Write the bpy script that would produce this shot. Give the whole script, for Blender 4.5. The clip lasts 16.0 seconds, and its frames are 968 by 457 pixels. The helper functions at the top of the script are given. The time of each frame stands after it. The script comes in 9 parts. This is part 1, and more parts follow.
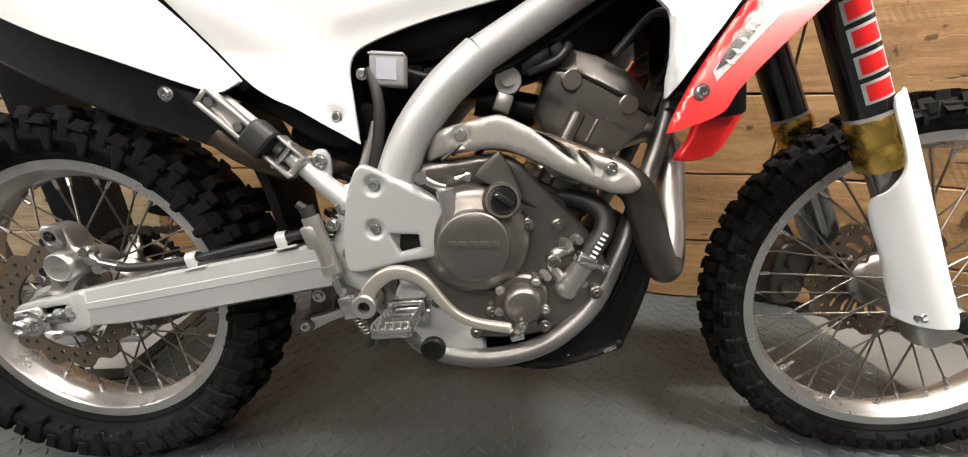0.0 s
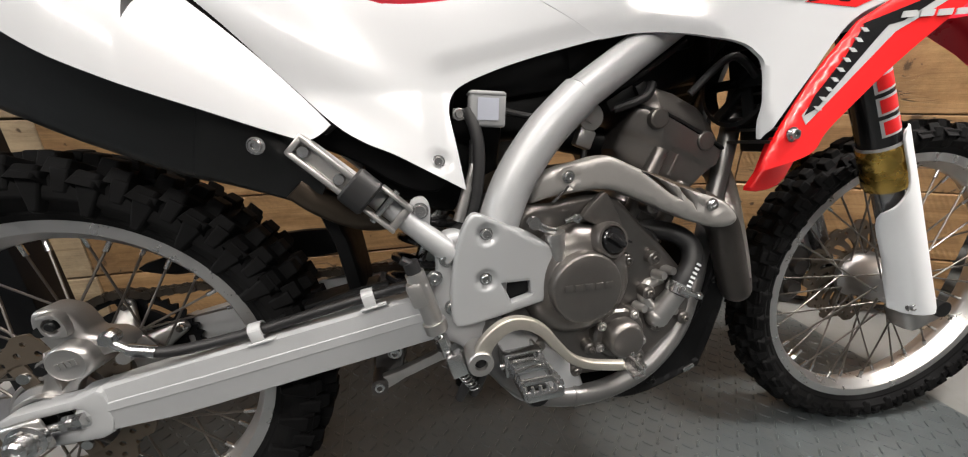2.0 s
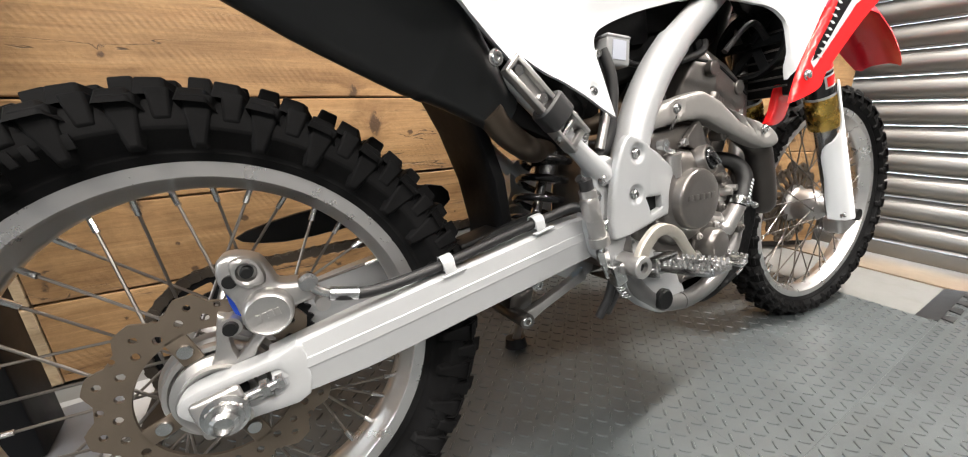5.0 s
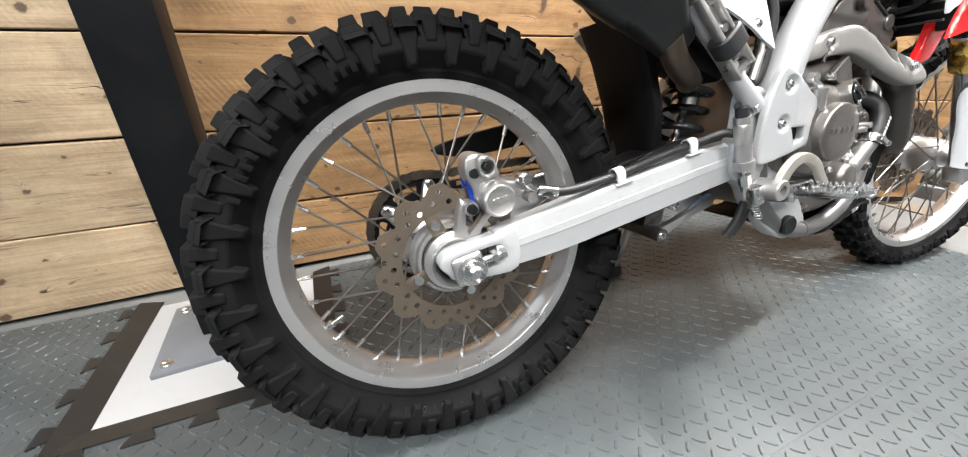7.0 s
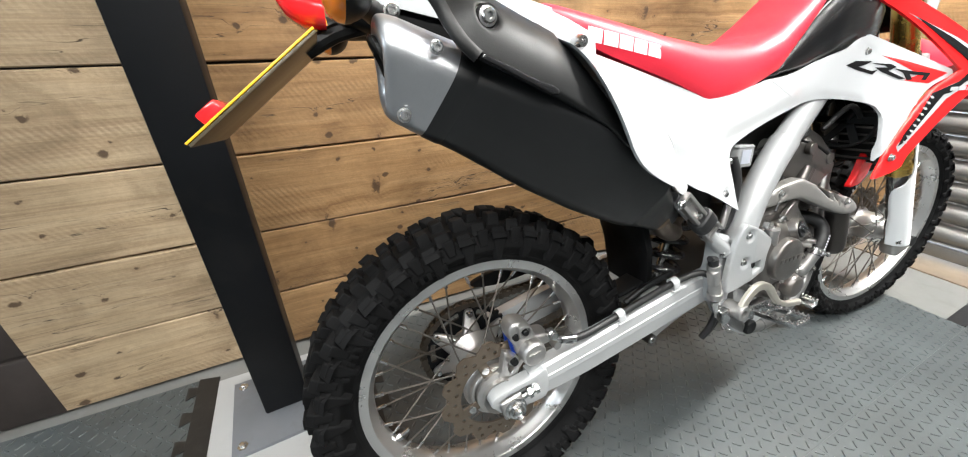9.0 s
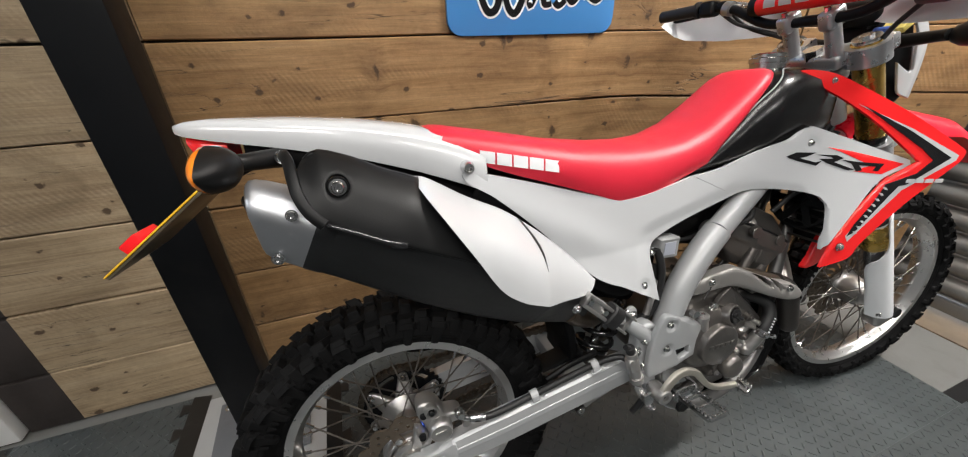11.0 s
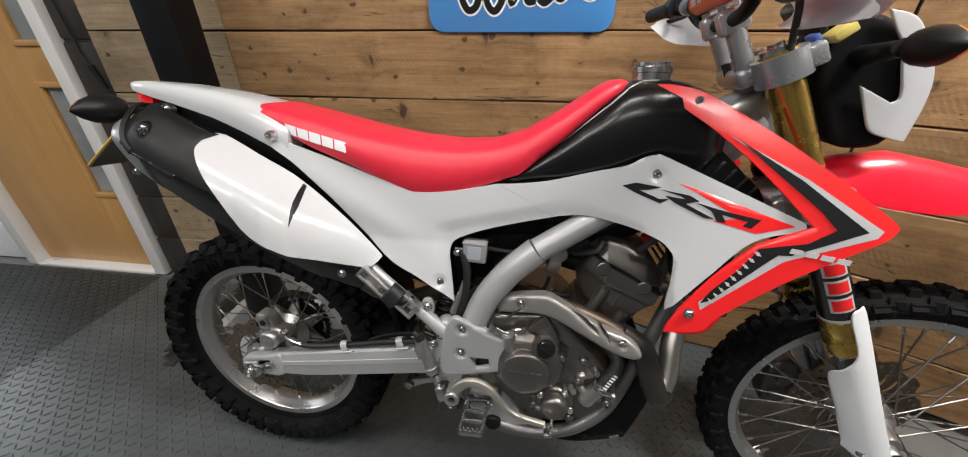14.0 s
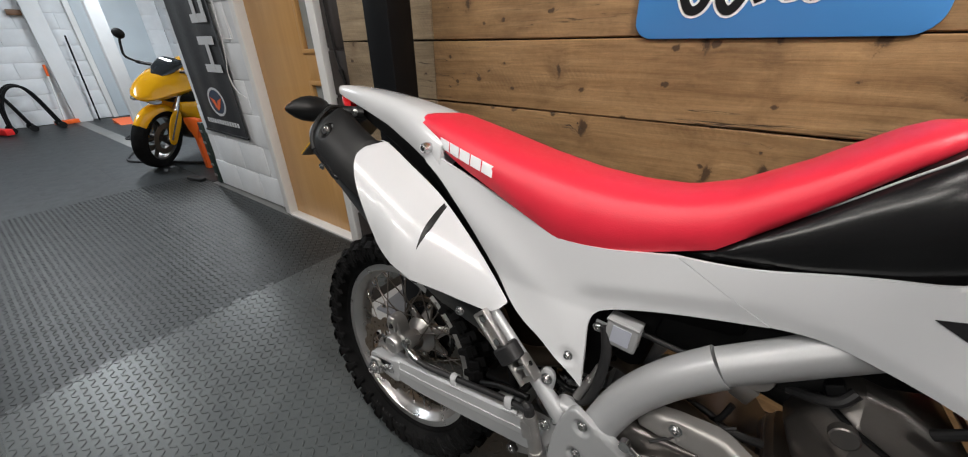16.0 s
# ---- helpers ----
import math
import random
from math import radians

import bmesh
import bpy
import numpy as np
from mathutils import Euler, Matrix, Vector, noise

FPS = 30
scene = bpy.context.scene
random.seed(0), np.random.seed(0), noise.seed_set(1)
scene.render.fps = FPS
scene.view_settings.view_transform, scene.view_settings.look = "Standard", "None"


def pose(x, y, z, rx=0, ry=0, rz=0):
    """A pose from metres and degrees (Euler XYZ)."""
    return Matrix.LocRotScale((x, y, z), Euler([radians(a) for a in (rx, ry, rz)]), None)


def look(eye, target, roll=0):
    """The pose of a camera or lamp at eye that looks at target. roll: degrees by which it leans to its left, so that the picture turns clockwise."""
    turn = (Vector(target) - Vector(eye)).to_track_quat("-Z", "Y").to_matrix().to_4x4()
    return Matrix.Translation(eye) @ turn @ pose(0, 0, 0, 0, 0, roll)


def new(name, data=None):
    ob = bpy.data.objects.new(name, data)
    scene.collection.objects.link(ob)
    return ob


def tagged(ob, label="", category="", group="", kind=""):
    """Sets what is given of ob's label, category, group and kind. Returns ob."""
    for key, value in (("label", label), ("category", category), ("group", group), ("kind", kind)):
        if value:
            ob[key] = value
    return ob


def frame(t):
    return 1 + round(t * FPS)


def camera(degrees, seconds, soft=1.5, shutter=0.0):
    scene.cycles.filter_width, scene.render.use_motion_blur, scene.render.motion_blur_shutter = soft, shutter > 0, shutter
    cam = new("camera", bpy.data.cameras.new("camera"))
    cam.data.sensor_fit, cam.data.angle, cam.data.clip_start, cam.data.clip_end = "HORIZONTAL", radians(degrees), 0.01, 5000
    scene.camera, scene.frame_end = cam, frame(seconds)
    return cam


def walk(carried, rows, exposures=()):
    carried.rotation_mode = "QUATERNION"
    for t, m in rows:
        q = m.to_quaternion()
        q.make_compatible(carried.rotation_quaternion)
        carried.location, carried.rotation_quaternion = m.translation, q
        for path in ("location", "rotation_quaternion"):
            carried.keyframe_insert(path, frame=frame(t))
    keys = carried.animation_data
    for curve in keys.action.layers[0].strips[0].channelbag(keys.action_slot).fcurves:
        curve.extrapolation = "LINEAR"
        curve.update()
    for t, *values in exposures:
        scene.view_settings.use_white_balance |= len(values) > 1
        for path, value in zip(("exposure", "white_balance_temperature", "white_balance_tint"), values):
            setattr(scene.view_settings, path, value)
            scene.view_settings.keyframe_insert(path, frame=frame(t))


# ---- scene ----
cam = camera(104.7, 16.0, soft=1.1)
PATH = [
    (0, (0.696, -0.634, 0.679), (0.745, 1.238, -0.022), -0.4),
    (0.5, (0.625, -0.653, 0.715), (0.714, 1.215, 0.007), -0.1),
    (1, (0.559, -0.658, 0.727), (0.695, 1.209, 0.024), -0.2),
    (1.5, (0.493, -0.619, 0.744), (0.732, 1.234, 0.031), -0.1),
    (2, (0.451, -0.563, 0.73), (0.892, 1.258, 0.031), -0.0),
    (2.5, (0.397, -0.515, 0.713), (0.962, 1.281, 0.039), 0.4),
    (3, (0.31, -0.501, 0.69), (1.062, 1.233, 0.034), 0.7),
    (3.2, (0.264, -0.492, 0.686), (1.071, 1.223, 0.047), 0.8),
    (5.3, (0.043, -0.51, 0.606), (0.998, 1.139, -0.002), -1.0),
    (5.5, (0.011, -0.515, 0.596), (0.934, 1.132, -0.064), -0.8),
    (6, (-0.056, -0.524, 0.59), (0.75, 1.147, -0.157), -0.7),
    (6.5, (-0.105, -0.52, 0.587), (0.645, 1.158, -0.202), -0.7),
    (7, (-0.15, -0.521, 0.6), (0.577, 1.146, -0.234), -0.5),
    (7.5, (-0.177, -0.524, 0.61), (0.512, 1.153, -0.235), -0.6),
    (8, (-0.215, -0.514, 0.694), (0.474, 1.154, -0.168), -0.5),
    (8.5, (-0.234, -0.507, 0.803), (0.467, 1.147, -0.076), -0.7),
    (9, (-0.236, -0.503, 0.929), (0.544, 1.101, 0.022), -0.8),
    (9.5, (-0.223, -0.518, 1.013), (0.628, 1.049, 0.109), -0.8),
    (9.7, (-0.212, -0.528, 1.04), (0.665, 1.023, 0.132), -0.8),
    (11.8, (0.172, -0.616, 1.134), (0.588, 1.106, 0.206), -0.6),
    (12, (0.22, -0.643, 1.143), (0.618, 1.09, 0.227), -0.3),
    (12.5, (0.343, -0.732, 1.151), (0.682, 1.014, 0.233), -0.6),
    (13, (0.475, -0.786, 1.155), (0.729, 0.964, 0.224), -0.2),
    (13.5, (0.606, -0.776, 1.16), (0.646, 0.984, 0.212), -0.5),
    (14, (0.683, -0.71, 1.115), (0.451, 1.034, 0.166), -0.1),
    (14.5, (0.643, -0.604, 1.095), (0.173, 1.089, 0.139), -0.0),
    (15, (0.632, -0.552, 1.087), (-0.035, 1.089, 0.159), -0.8),
    (15.5, (0.657, -0.527, 1.097), (-0.192, 1.034, 0.179), -0.9),
    (16, (0.664, -0.53, 1.109), (-0.386, 0.909, 0.202), -1.0),
]
walk(cam, [(t, look(eye, target, roll)) for t, eye, target, roll in PATH], exposures=[(0.0, -0.02, 7000, 12), (1.0, -0.27, 6800, 12), (2.5, -0.45, 6700, 11), (3.2, -0.1, 6700, 11), (5.3, 0.4, 6750, 11), (6.5, 0.66, 6500, 10), (8.0, 0.86, 6200, 9), (9.0, 0.25, 6350, 7), (9.7, -0.2, 6400, 7), (11.8, -1.02, 6600, 11), (13.0, -0.94, 6600, 11), (16.0, -1.1, 6600, 11)])

# ---- world and light ----
world = bpy.data.worlds.new("world")
world.use_nodes = True
scene.world = world
bg = world.node_tree.nodes["Background"]
bg.inputs["Color"].default_value = (0.75, 0.85, 1.0, 1)
bg.inputs["Strength"].default_value = 0.1


def area(name, m, sx, sy, watts, colour):
    d = bpy.data.lights.new(name, "AREA")
    d.shape, d.size, d.size_y, d.energy, d.color = "RECTANGLE", sx, sy, watts, colour
    ob = new(name, d)
    ob.matrix_world = m
    return ob


# x, y, length, watts, turn
# unseen lamps, placed by brightness; the short one is added for the gate boards
LAMPS = ((0.1, -0.6, 1.5, 42, 0), (0.4, -2.4, 1.5, 66, 0), (1.75, -0.45, 0.7, 136, 0), (-1.3, -1.6, 1.5, 72, 0), (-5.2, -0.6, 1.5, 170, 0), (-6.0, 1.4, 1.5, 150, 0))

# ---- materials ----
def mat(name):
    m = bpy.data.materials.new(name)
    m.use_nodes = True
    return m, m.node_tree.nodes, m.node_tree.links, m.node_tree.nodes["Principled BSDF"]


def coords(n, l, scale=(1, 1, 1), rot=(0, 0, 0), kind="Object"):
    tc, mp = n.new("ShaderNodeTexCoord"), n.new("ShaderNodeMapping")
    l.new(tc.outputs[kind], mp.inputs["Vector"])
    mp.inputs["Scale"].default_value, mp.inputs["Rotation"].default_value = scale, rot
    return mp.outputs["Vector"]


def tex_noise(n, l, vec, scale, detail=4, rough=0.55, dist=0.0):
    t = n.new("ShaderNodeTexNoise")
    t.inputs["Scale"].default_value, t.inputs["Detail"].default_value = scale, detail
    t.inputs["Roughness"].default_value, t.inputs["Distortion"].default_value = rough, dist
    l.new(vec, t.inputs["Vector"])
    return t.outputs["Fac"]


def ramp(n, l, fac, stops):
    r = n.new("ShaderNodeValToRGB")
    e = r.color_ramp.elements
    e[0].position, e[0].color = stops[0][0], (*stops[0][1], 1)
    e[1].position, e[1].color = stops[-1][0], (*stops[-1][1], 1)
    for p, c in stops[1:-1]:
        k = e.new(p)
        k.color = (*c, 1)
    l.new(fac, r.inputs["Fac"])
    return r.outputs["Color"]


def mixc(n, l, fac, a, b, how="MIX"):
    m = n.new("ShaderNodeMix")
    m.data_type, m.blend_type = "RGBA", how
    for sock, v in ((0, fac), (6, a), (7, b)):
        if isinstance(v, (int, float)):
            m.inputs[sock].default_value = v
        elif isinstance(v, tuple):
            m.inputs[sock].default_value = (*v, 1)
        else:
            l.new(v, m.inputs[sock])
    return m.outputs[2]


def maths(n, l, op, a, b=0.0, c=None):
    m = n.new("ShaderNodeMath")
    m.operation = op
    for i, v in enumerate((a, b, c)):
        if v is None:
            continue
        if isinstance(v, (int, float)):
            m.inputs[i].default_value = v
        else:
            l.new(v, m.inputs[i])
    return m.outputs[0]


def bump(n, l, bsdf, height, strength, dist=0.002):
    b = n.new("ShaderNodeBump")
    b.inputs["Strength"].default_value, b.inputs["Distance"].default_value = strength, dist
    l.new(height, b.inputs["Height"])
    l.new(b.outputs["Normal"], bsdf.inputs["Normal"])


def surface(name, colour, rough, metal=0.0, vary=0.12, grain=0.15, scale=60.0, coat=0.0, dirt=0.0, spec=0.5):
    """A paint, plastic or metal: fine grain relief, broad tone shifts and uneven gloss."""
    m, n, l, b = mat(name)
    v = coords(n, l)
    broad, fine = tex_noise(n, l, v, scale * 0.12, 4), tex_noise(n, l, v, scale * 4, 3, 0.6)
    lo = tuple(max(0.0, c * (1 - vary)) for c in colour)
    hi = tuple(min(1.0, c * (1 + vary)) for c in colour)
    col = ramp(n, l, broad, [(0.3, lo), (0.7, hi)])
    if dirt:
        smear = ramp(n, l, tex_noise(n, l, v, scale * 0.5, 6, 0.7, 0.4), [(0.52, (0, 0, 0)), (0.75, (1, 1, 1))])
        col = mixc(n, l, maths(n, l, "MULTIPLY", smear, dirt), col, (0.09, 0.075, 0.06))
    l.new(col, b.inputs["Base Color"])
    r = n.new("ShaderNodeMapRange")
    r.inputs["To Min"].default_value, r.inputs["To Max"].default_value = max(0.02, rough * 0.8), min(1.0, rough * 1.25)
    l.new(tex_noise(n, l, v, scale * 0.7, 5, 0.65), r.inputs["Value"])
    l.new(r.outputs["Result"], b.inputs["Roughness"])
    b.inputs["Metallic"].default_value = metal
    b.inputs["Coat Weight"].default_value = coat
    b.inputs["Specular IOR Level"].default_value = spec
    b.inputs["Coat Roughness"].default_value = 0.08
    if grain:
        bump(n, l, b, fine, grain, 0.0006)
    return m


WHITE = surface("white_plastic", (0.50, 0.512, 0.528), 0.18, vary=0.02, grain=0.02, scale=14, coat=0.3)
WHITE_MATT = surface("white_guard_plastic", (0.74, 0.76, 0.78), 0.4, vary=0.03, grain=0.06, scale=20)
RED = surface("red_plastic", (0.80, 0.018, 0.020), 0.22, vary=0.05, grain=0.02, scale=14, coat=0.3)
RED_THIN = surface("red_fender_plastic", (0.80, 0.012, 0.035), 0.28, vary=0.04, grain=0.02, scale=14, coat=0.2)
VINYL = surface("red_seat_vinyl", (0.60, 0.018, 0.040), 0.42, vary=0.05, grain=0.5, scale=110)
POLISHED = surface("polished_cast_alloy", (0.50, 0.51, 0.53), 0.28, 0.75, vary=0.06, grain=0.12, scale=70, dirt=0.06)
BLACK = surface("black_plastic", (0.0055, 0.0058, 0.0062), 0.45, vary=0.25, grain=0.22, scale=120, spec=0.26)
BLACK_DEEP = surface("deep_black_plastic", (0.0035, 0.0036, 0.004), 0.55, vary=0.2, grain=0.15, scale=90, spec=0.14)
BLACK_SATIN = surface("black_satin_coating", (0.0085, 0.009, 0.0098), 0.40, vary=0.2, grain=0.12, scale=120, spec=0.38)
BLACK_GLOSS = surface("black_gloss_plastic", (0.010, 0.010, 0.011), 0.16, vary=0.2, grain=0.03, scale=30, coat=0.3)
BLACK_STEEL = surface("black_painted_steel", (0.004, 0.0045, 0.0055), 0.45, vary=0.3, grain=0.08, scale=20, dirt=0.04, spec=0.18)
CABLE = surface("black_cable_rubber", (0.012, 0.012, 0.013), 0.5, vary=0.2, grain=0.1, scale=80)
SILVER = surface("silver_painted_frame", (0.40, 0.41, 0.42), 0.40, 0.3, vary=0.05, grain=0.1, scale=60, coat=0.12)
ALLOY = surface("cast_alloy", (0.48, 0.47, 0.46), 0.36, 0.9, vary=0.1, grain=0.3, scale=90, dirt=0.1)
ENGINE = surface("bronze_grey_engine_case", (0.172, 0.161, 0.152), 0.31, 0.82, vary=0.09, grain=0.3, scale=110, dirt=0.12)
ENGINE_DARK = surface("dark_engine_metal", (0.115, 0.108, 0.104), 0.34, 0.85, vary=0.15, grain=0.3, scale=110, dirt=0.2)
RIM = surface("polished_alloy_rim", (0.60, 0.595, 0.59), 0.28, 0.85, vary=0.05, grain=0.06, scale=40)
STEEL = surface("bright_steel", (0.60, 0.60, 0.60), 0.22, 1.0, vary=0.08, grain=0.08, scale=90)
DISC = surface("brake_disc_steel", (0.155, 0.126, 0.098), 0.44, 0.7, vary=0.16, grain=0.2, scale=70, dirt=0.15)
SPOKE = surface("spoke_steel", (0.20, 0.185, 0.17), 0.42, 0.9, vary=0.2, grain=0.1, scale=60)
GOLD = surface("gold_anodised", (0.62, 0.40, 0.10), 0.26, 0.95, vary=0.06, grain=0.05, scale=40)
CHROME_GREY = surface("fork_stanchion", (0.33, 0.33, 0.34), 0.2, 0.9, vary=0.05, grain=0.05, scale=40)
PIPE = surface("exhaust_steel", (0.40, 0.38, 0.36), 0.35, 0.9, vary=0.12, grain=0.2, scale=60, dirt=0.1)
PIPE_BROWN = surface("heat_browned_pipe", (0.085, 0.066, 0.050), 0.42, 0.8, vary=0.2, grain=0.2, scale=60, dirt=0.2)
PIPE_DARK = surface("dark_exhaust_pipe", (0.062, 0.056, 0.052), 0.46, 0.7, vary=0.12, grain=0.3, scale=90)
CHAIN = surface("oiled_chain", (0.10, 0.085, 0.07), 0.38, 0.8, vary=0.3, grain=0.2, scale=120)
AMBER = surface("amber_lens", (0.90, 0.24, 0.015), 0.15, vary=0.05, grain=0.02, scale=40, coat=0.5)
REDLENS = surface("red_lens", (0.80, 0.015, 0.02), 0.12, vary=0.05, grain=0.02, scale=40, coat=0.5)
YELLOW_PLATE = surface("yellow_plate", (0.85, 0.50, 0.03), 0.3, vary=0.03, grain=0.02, scale=30)
BLUE = surface("blue_anodised", (0.02, 0.07, 0.45), 0.3, 0.6, vary=0.08, grain=0.05, scale=40)
GREY_STRIPE = surface("grey_decal", (0.42, 0.43, 0.44), 0.3, vary=0.05, grain=0.02, scale=40)
CLEAR = surface("clear_tank_plastic", (0.25, 0.255, 0.26), 0.2, vary=0.06, grain=0.02, scale=30)


def rubber_mat():
    m, n, l, b = mat("tyre_rubber")
    v = coords(n, l)
    dust = ramp(n, l, tex_noise(n, l, v, 9, 6, 0.65, 0.3), [(0.42, (0.004, 0.004, 0.0043)), (0.72, (0.011, 0.011, 0.0115))])
    fine = tex_noise(n, l, v, 420, 3, 0.6)
    l.new(mixc(n, l, 0.12, dust, fine, "OVERLAY"), b.inputs["Base Color"])
    b.inputs["Roughness"].default_value = 0.75
    b.inputs["Specular IOR Level"].default_value = 0.13
    bump(n, l, b, fine, 0.25, 0.0008)
    return m


RUBBER = rubber_mat()


def wood_mat(name, tones, tint):
    """Rough-sawn, dark-waxed scaffold board: long grain, saw marks, knots, each board its own tone."""
    m, n, l, b = mat(name)
    tc, info = n.new("ShaderNodeTexCoord"), n.new("ShaderNodeObjectInfo")
    off = n.new("ShaderNodeCombineXYZ")
    l.new(maths(n, l, "MULTIPLY", info.outputs["Random"], 37.0), off.inputs[0])
    l.new(maths(n, l, "MULTIPLY", info.outputs["Random"], 11.0), off.inputs[2])
    add = n.new("ShaderNodeVectorMath")
    l.new(tc.outputs["Object"], add.inputs[0])
    l.new(off.outputs[0], add.inputs[1])

    def mapped(scale):
        mp = n.new("ShaderNodeMapping")
        l.new(add.outputs[0], mp.inputs["Vector"])
        mp.inputs["Scale"].default_value = scale
        return mp.outputs["Vector"]

    def cells(scale, cut, size):
        """Sparse round knots in cells: how near one is, and its dark heart."""
        vo = n.new("ShaderNodeTexVoronoi")
        vo.voronoi_dimensions = "2D"
        vo.inputs["Scale"].default_value = 1.0
        split, flat = n.new("ShaderNodeSeparateXYZ"), n.new("ShaderNodeCombineXYZ")
        wob = maths(n, l, "MULTIPLY", tex_noise(n, l, mapped((34, 1, 26)), 1.0, 5, 0.7), 0.26)
        l.new(mapped(scale), split.inputs[0])
        l.new(maths(n, l, "ADD", split.outputs[0], wob), flat.inputs[0])
        l.new(maths(n, l, "ADD", split.outputs[2], wob), flat.inputs[1])
        l.new(flat.outputs[0], vo.inputs["Vector"])
        sep = n.new("ShaderNodeSeparateColor")
        l.new(vo.outputs["Color"], sep.inputs[0])
        on = maths(n, l, "GREATER_THAN", sep.outputs[0], cut)
        d = vo.outputs["Distance"]
        near = maths(n, l, "MULTIPLY", maths(n, l, "SUBTRACT", 1.0, maths(n, l, "MINIMUM", maths(n, l, "MULTIPLY", d, 4.2), 1.0)), on)
        r = maths(n, l, "MULTIPLY", sep.outputs[1], size)
        soft = n.new("ShaderNodeMapRange")
        soft.inputs["From Min"].default_value, soft.inputs["From Max"].default_value = 0.035, 0.0
        l.new(maths(n, l, "SUBTRACT", d, r), soft.inputs["Value"])
        return near, maths(n, l, "MULTIPLY", soft.outputs["Result"], on)

    near1, knot1 = cells((5.5, 1, 2.6), 0.42, 0.060)
    near2, knot2 = cells((8.0, 1, 10.0), 0.50, 0.070)
    near = maths(n, l, "MAXIMUM", near1, maths(n, l, "MULTIPLY", near2, 0.5))
    warp = n.new("ShaderNodeCombineXYZ")
    l.new(maths(n, l, "MULTIPLY", near, 0.3), warp.inputs[2])

    def bent(scale):
        gv = n.new("ShaderNodeVectorMath")
        l.new(mapped(scale), gv.inputs[0])
        l.new(warp.outputs[0], gv.inputs[1])
        return gv.outputs[0]

    grain = tex_noise(n, l, bent((0.9, 1, 17)), 1.7, 9, 0.62, 0.9)
    fine = tex_noise(n, l, mapped((7, 1, 190)), 1.0, 6, 0.75, 0.3)
    speck = tex_noise(n, l, mapped((60, 1, 60)), 1.0, 6, 0.8, 0.5)
    blotch = tex_noise(n, l, mapped((2.2, 1, 3.4)), 1.5, 6, 0.65, 0.9)
    # long drying cracks: thin level sets of a stretched noise
    lv = tex_noise(n, l, bent((0.6, 1, 9.0)), 1.3, 4, 0.6, 0.3)
    crack_d = maths(n, l, "ABSOLUTE", maths(n, l, "SUBTRACT", lv, 0.5))
    crack = n.new("ShaderNodeMapRange")
    crack.inputs["From Min"].default_value, crack.inputs["From Max"].default_value = 0.0042, 0.0012
    l.new(crack_d, crack.inputs["Value"])
    some = ramp(n, l, tex_noise(n, l, mapped((1.7, 1, 3.0)), 1.2, 3), [(0.47, (0, 0, 0)), (0.56, (1, 1, 1))])
    crack_f = maths(n, l, "MULTIPLY", crack.outputs["Result"], some)
    # slanting band-saw marks
    saw = n.new("ShaderNodeTexWave")
    saw.inputs["Scale"].default_value, saw.inputs["Distortion"].default_value = 24.0, 1.6
    saw.inputs["Detail"].default_value, saw.inputs["Detail Scale"].default_value = 4.0, 3.0
    mps = n.new("ShaderNodeMapping")
    l.new(add.outputs[0], mps.inputs["Vector"])
    mps.inputs["Rotation"].default_value = (0, radians(32), 0)
    l.new(mps.outputs["Vector"], saw.inputs["Vector"])
    sawmask = ramp(n, l, tex_noise(n, l, mapped((1.1, 1, 6)), 1.4, 4, 0.6, 0.5), [(0.50, (0, 0, 0)), (0.66, (1, 1, 1))])
    saw_f = maths(n, l, "MULTIPLY", saw.outputs["Fac"], sawmask)
    col = ramp(n, l, grain, list(zip((0.26, 0.45, 0.60, 0.80), tones)))
    col = mixc(n, l, 1.0, col, ramp(n, l, blotch, [(0.28, (0.30, 0.29, 0.275)), (0.48, (0.47, 0.47, 0.465)), (0.72, (0.60, 0.60, 0.585))]), "OVERLAY")
    col = mixc(n, l, 0.65, col, ramp(n, l, fine, [(0.3, (0.33, 0.33, 0.33)), (0.7, (0.63, 0.63, 0.63))]), "OVERLAY")
    col = mixc(n, l, 0.45, col, ramp(n, l, speck, [(0.3, (0.36, 0.36, 0.36)), (0.7, (0.60, 0.60, 0.60))]), "OVERLAY")
    tone = ramp(n, l, info.outputs["Random"], [(0.0, tuple(c * 0.40 for c in tint)), (1.0, tuple(c * 0.58 for c in tint))])
    col = mixc(n, l, 0.6, col, tone, "OVERLAY")
    col = mixc(n, l, maths(n, l, "MULTIPLY", saw_f, 0.30), col, (0.125, 0.073, 0.036))
    col = mixc(n, l, maths(n, l, "MULTIPLY", maths(n, l, "POWER", near, 1.5), 0.55), col, (0.125, 0.072, 0.036))
    col = mixc(n, l, maths(n, l, "MULTIPLY", maths(n, l, "MAXIMUM", knot1, knot2), 0.85), col, (0.040, 0.022, 0.012))
    col = mixc(n, l, maths(n, l, "MULTIPLY", crack_f, 0.85), col, (0.022, 0.013, 0.008))
    l.new(col, b.inputs["Base Color"])
    b.inputs["Roughness"].default_value = 0.52
    b.inputs["Specular IOR Level"].default_value = 0.35
    h = maths(n, l, "ADD", maths(n, l, "MULTIPLY", grain, 0.6), maths(n, l, "ADD", maths(n, l, "MULTIPLY", fine, 0.35), maths(n, l, "MULTIPLY", saw_f, 0.35)))
